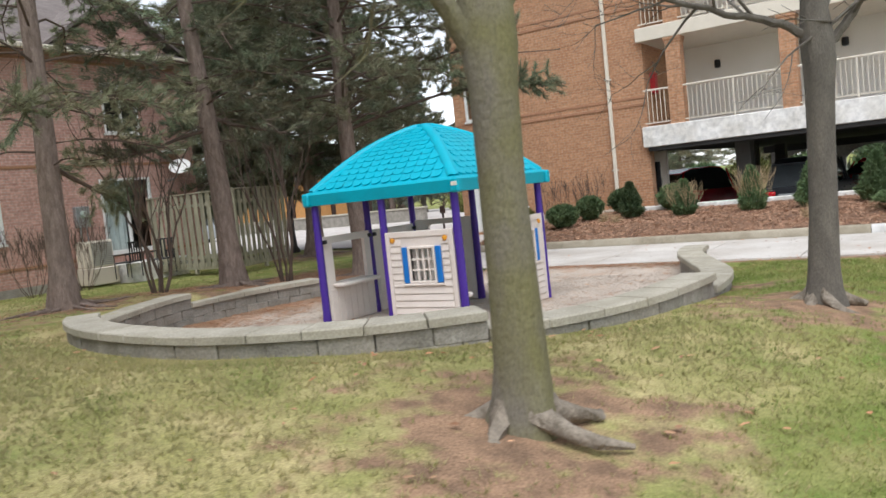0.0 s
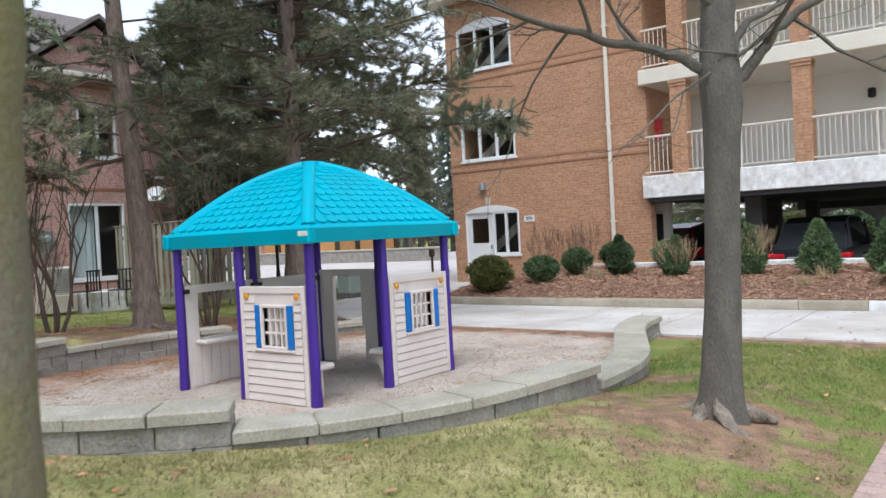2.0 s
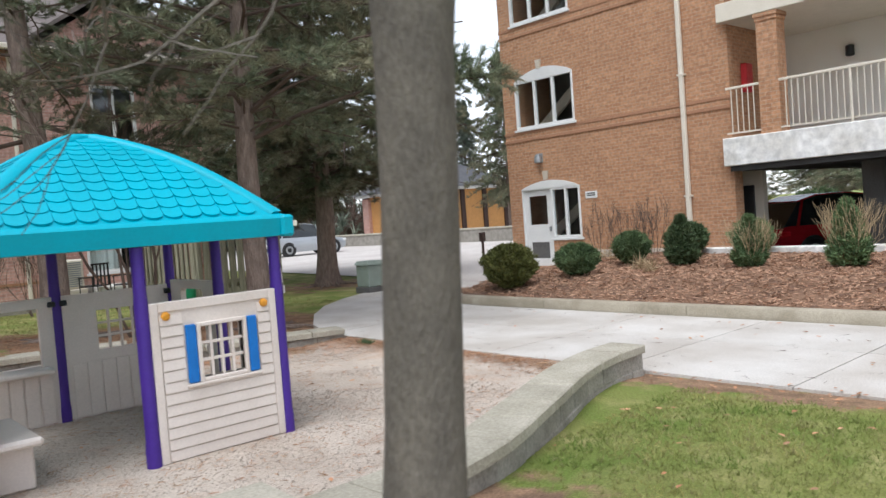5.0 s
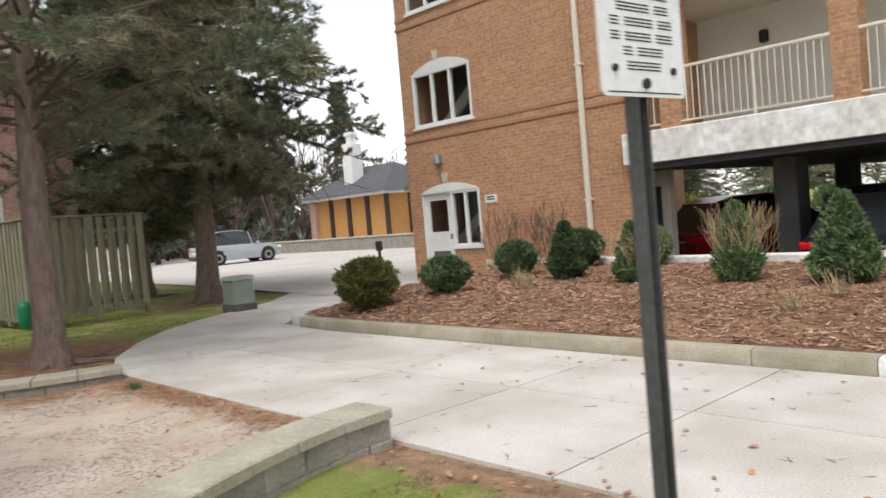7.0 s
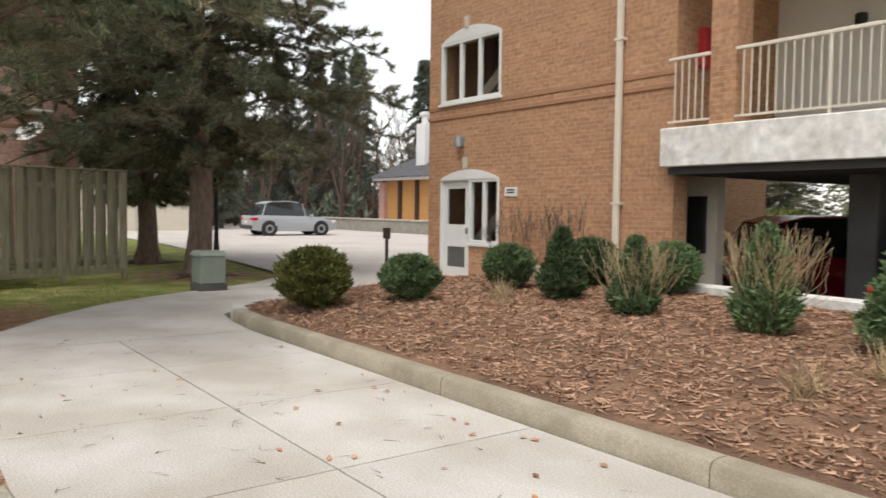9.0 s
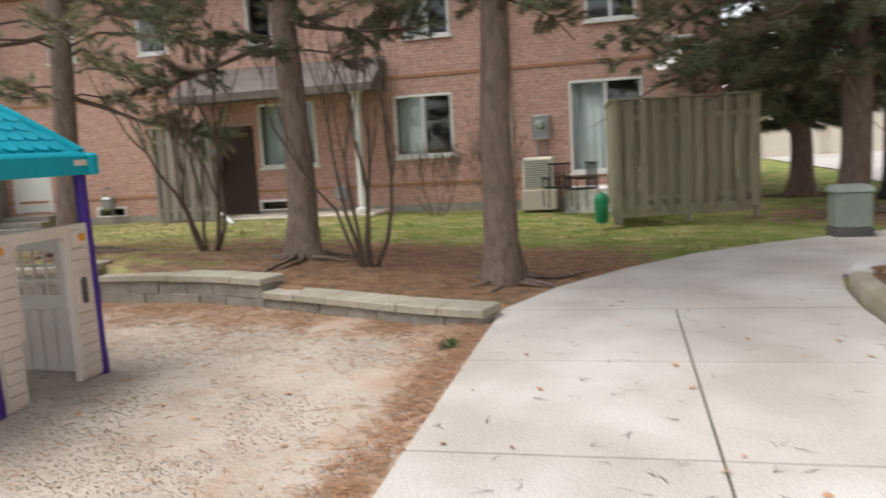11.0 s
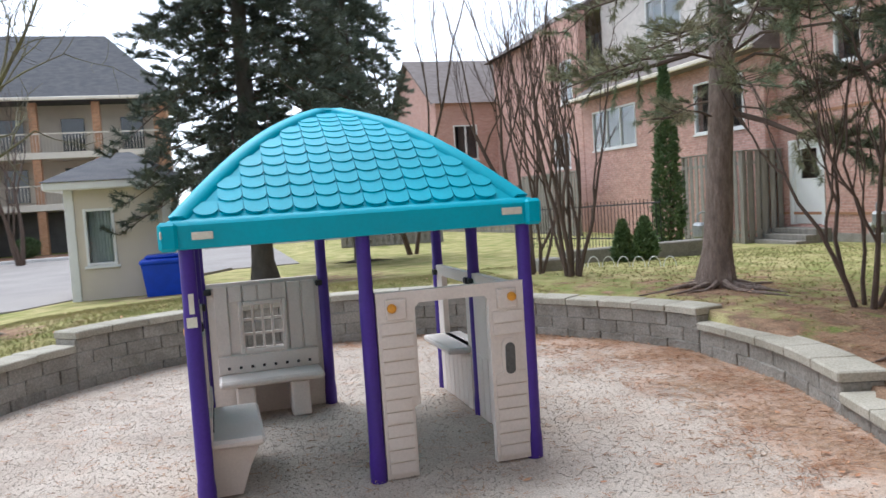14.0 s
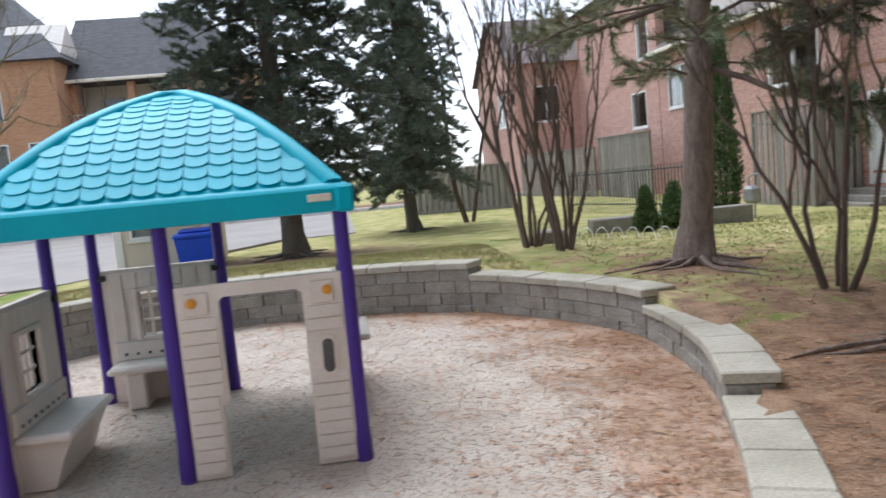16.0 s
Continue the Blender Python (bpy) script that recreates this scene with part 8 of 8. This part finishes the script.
for name, pts, dryish, ln, w in (("grass", near, False, 0.04, 0.0045), ("dry_grass", near, True, 0.04, 0.0045), ("grass", far_l, False, 0.034, 0.008), ("dry_grass", far_l, True, 0.034, 0.008)):
    sel = [(p, upish()) for p in pts if (rs.uniform() < min(0.9, dry_at(p[0], p[1]) * 1.15)) == dryish]
    tagged(new(name, needles_mesh(name, sel, 7, ln, w, M["dry_grass" if dryish else "grass"], rs)), "short %s winter grass blades over the lawn" % ("straw-coloured" if dryish else "green"), "grass", kind="stuff")
pn = [(p, flat()) for p in scatter(12000, -13.0, -8.2, 3.2, 13.8, lambda x, y: outside_ring(x, y) and rs.uniform() < litter_at(x, y) and (y < 12.3 or x < -10.5), lambda x, y: lawn(x, y) + 0.006)]
pn += [(p, flat()) for p in scatter(9000, -9.6, -2.4, 4.3, 12.4, lambda x, y: in_sand(x, y) and rs.uniform() < 0.03 + needle_dust(x, y) * (0.5 + noise.noise(Vector((x * 1.7, y * 1.7, 3)))), lambda x, y: sand_z(x, y) + 0.01)]
pn += [(p, flat()) for p in scatter(1800, -8.4, -3.5, 12.0, 12.42, lambda x, y: rs.uniform() < smooth_step(11.95, 12.35, y), lambda x, y: -0.008)]
tagged(new("needle_litter", needles_mesh("needle_litter", pn, 3, 0.075, 0.0055, M["red_needle"], rs, 0.12)), "reddish dry pine needles lying on soil and sand", "needles", kind="stuff")
def pebble_mesh(name, pts, size, material):
    """Small eight-faced stones, each squashed and turned its own way."""
    p = np.array(pts)
    n = len(p)
    shape = np.array([(1, 0, 0), (0, 1, 0), (-1, 0, 0), (0, -1, 0), (0, 0, 1), (0, 0, -1)], float)
    sc3 = size * rs.uniform(0.5, 1.25, (n, 3)) * np.array([1, 1, 0.6])
    v = shape[None] * sc3[:, None] + rs.normal(0, 0.12, (n, 6, 3)) * size
    a = rs.uniform(0, 6.28, n)
    ca, sa = np.cos(a)[:, None], np.sin(a)[:, None]
    v = np.stack([v[..., 0] * ca - v[..., 1] * sa, v[..., 0] * sa + v[..., 1] * ca, v[..., 2]], -1) + p[:, None]
    tri = np.array([(0, 1, 4), (1, 2, 4), (2, 3, 4), (3, 0, 4), (1, 0, 5), (2, 1, 5), (3, 2, 5), (0, 3, 5)])
    idx = (tri[None] + 6 * np.arange(n)[:, None, None]).reshape(-1).astype(np.int32)
    me = bpy.data.meshes.new(name)
    me.vertices.add(6 * n)
    me.vertices.foreach_set("co", v.astype(np.float32).ravel())
    me.loops.add(len(idx))
    me.loops.foreach_set("vertex_index", idx)
    me.polygons.add(len(idx) // 3)
    me.polygons.foreach_set("loop_start", np.arange(0, len(idx), 3, dtype=np.int32))
    me.polygons.foreach_set("loop_total", np.full(len(idx) // 3, 3, dtype=np.int32))
    me.update(calc_edges=True)
    me.materials.append(material)
    return me


pb = scatter(34000, -9.6, -2.4, 5.0, 12.4, lambda x, y: inside(RING_POLY, x, y) and rs.uniform() < 1.1 - needle_dust(x, y), lambda x, y: sand_z(x, y) - 0.0028)
tagged(new("pebbles", pebble_mesh("pebbles", pb, 0.0075, M["pebble"])), "small loose grey-beige pebbles of the play gravel", "pebbles", kind="stuff")
chips = [(p, flat()) for p in scatter(17000, -10.4, 2.5, 15.75, 20.5, lambda x, y: inside(bed_poly, x, y) and y > 15.86, lambda x, y: bed(x, y) + 0.012)]
tagged(new("mulch_chips", needles_mesh("mulch_chips", chips, 2, 0.085, 0.02, M["chip"], rs, 0.35)), "loose red-brown bark chips on the planting bed", "mulch", kind="stuff")


def leaves(name, pts, size, label):
    b = Build()
    for x, y, z in pts:
        s = size * rs.uniform(0.6, 1.25)
        m = Matrix.LocRotScale((x, y, z + 0.008), Euler((rs.normal(0, 0.13), rs.normal(0, 0.13), rs.uniform(0, 6.28))), (s, s * rs.uniform(0.6, 1), s))
        c = rs.uniform(0.03, 0.22)
        b.add([(-1, 0, 0.05), (-0.5, -0.55, c * 0.7), (0.1, -0.7, c), (0.6, -0.35, c * 0.6), (1, 0, 0), (0.55, 0.4, c * 0.6), (0.0, 0.65, c), (-0.55, 0.5, c * 0.6), (0, 0, 0)], [(0, 1, 2, 8), (2, 3, 4, 8), (4, 5, 6, 8), (6, 7, 0, 8)], m)
    return tagged(new(name, b.mesh(name, M["dead_leaf"])), label, "leaves", kind="stuff")


lv = scatter(150, -8, -0.1, 1.5, 12.2, outside_ring, lambda x, y: lawn(x, y) + 0.02)
lv += scatter(150, -9.5, -2.5, 4.4, 12.3, lambda x, y: in_sand(x, y) and rs.uniform() < 0.25 + smooth_step(0.8, 0.1, off(x, y)), sand_z)
lv += scatter(85, -11, 3, 12.5, 15.4, lambda x, y: y < 15.4 and x > -9 and rs.uniform() < 0.35 + smooth_step(14.9, 15.4, y), lambda x, y: 0.003)
lv += scatter(60, -3.2, -0.2, 12.0, 12.5, lambda x, y: True, lambda x, y: 0.004)
lv += scatter(90, -12.5, -9.8, 4, 13, outside_ring, lambda x, y: lawn(x, y) + 0.02)
lv += scatter(120, -10, 2, 15.9, 20, lambda x, y: inside(bed_poly, x, y), lambda x, y: bed(x, y) + 0.015)
leaves("fallen_leaves", lv, 0.03, "curled reddish-brown fallen leaves over lawn, sand and concrete")
tw_pts = [((p[0], p[1], 0.006), flat()) for p in scatter(170, -9.5, 1.5, 12.5, 15.4, lambda x, y: True, lambda x, y: 0)]
tagged(new("twig_litter", needles_mesh("twig_litter", tw_pts, 2, 0.11, 0.006, M["twig"], rs, 0.06)), "small dead twigs lying on the concrete drive", "twigs", kind="stuff")
og = []
for x, y in ((-9.6, 20.3), (-8.9, 19.9), (-7.3, 18.4), (-8.4, 20.0), (-2.2, 17.6), (-1.2, 17.3), (-6.9, 18.1), (-2.4, 16.9)):
    og += [((x + rs.normal(0, 0.06), y + rs.normal(0, 0.06), bed(x, y) + 0.02), upish()) for k in range(30)]
tagged(new("dry_grass_tufts", needles_mesh("dry_grass_tufts", og, 4, 0.24, 0.012, M["straw"], rs)), "dry straw-coloured ornamental grass tufts in mulch", "grass", kind="stuff")
wd = [((-7.35 + rs.normal(0, 0.04), 12.2 + rs.normal(0, 0.03), -0.02), upish()) for k in range(40)]
tagged(new("weed_tuft", needles_mesh("weed_tuft", wd, 4, 0.07, 0.012, M["leaf"], rs)), "small green weed in the sand by the drive", "weed", kind="stuff")

# pavers along the path's visible edge, in running bond
paver = Build().box(-0.098, 0.098, -0.048, 0.048, -0.06, 0.0, 0.005).mesh("paver", M["paver"])
for j in range(58):
    for i in range(5):
        x = 0.07 + 0.2 * i + (0.1 if j % 2 else 0.0)
        y = 4.4 + 0.1 * j
        piece("paver", paver, path, pose(x, y, 0.0 + random.uniform(-.002, .002), 0, 0, random.uniform(-.6, .6)))
rest = Build()
for y in spread(-4, 4.2, 0.1) + spread(10.3, 12.3, 0.1):
    for i in range(8):
        rest.box(-0.02 + 0.2 * i, 0.175 + 0.2 * i, y, y + 0.095, -0.06, 0.0, 0.005)
tagged(part("paver_field", rest, M["paver"], path), kind="stuff")
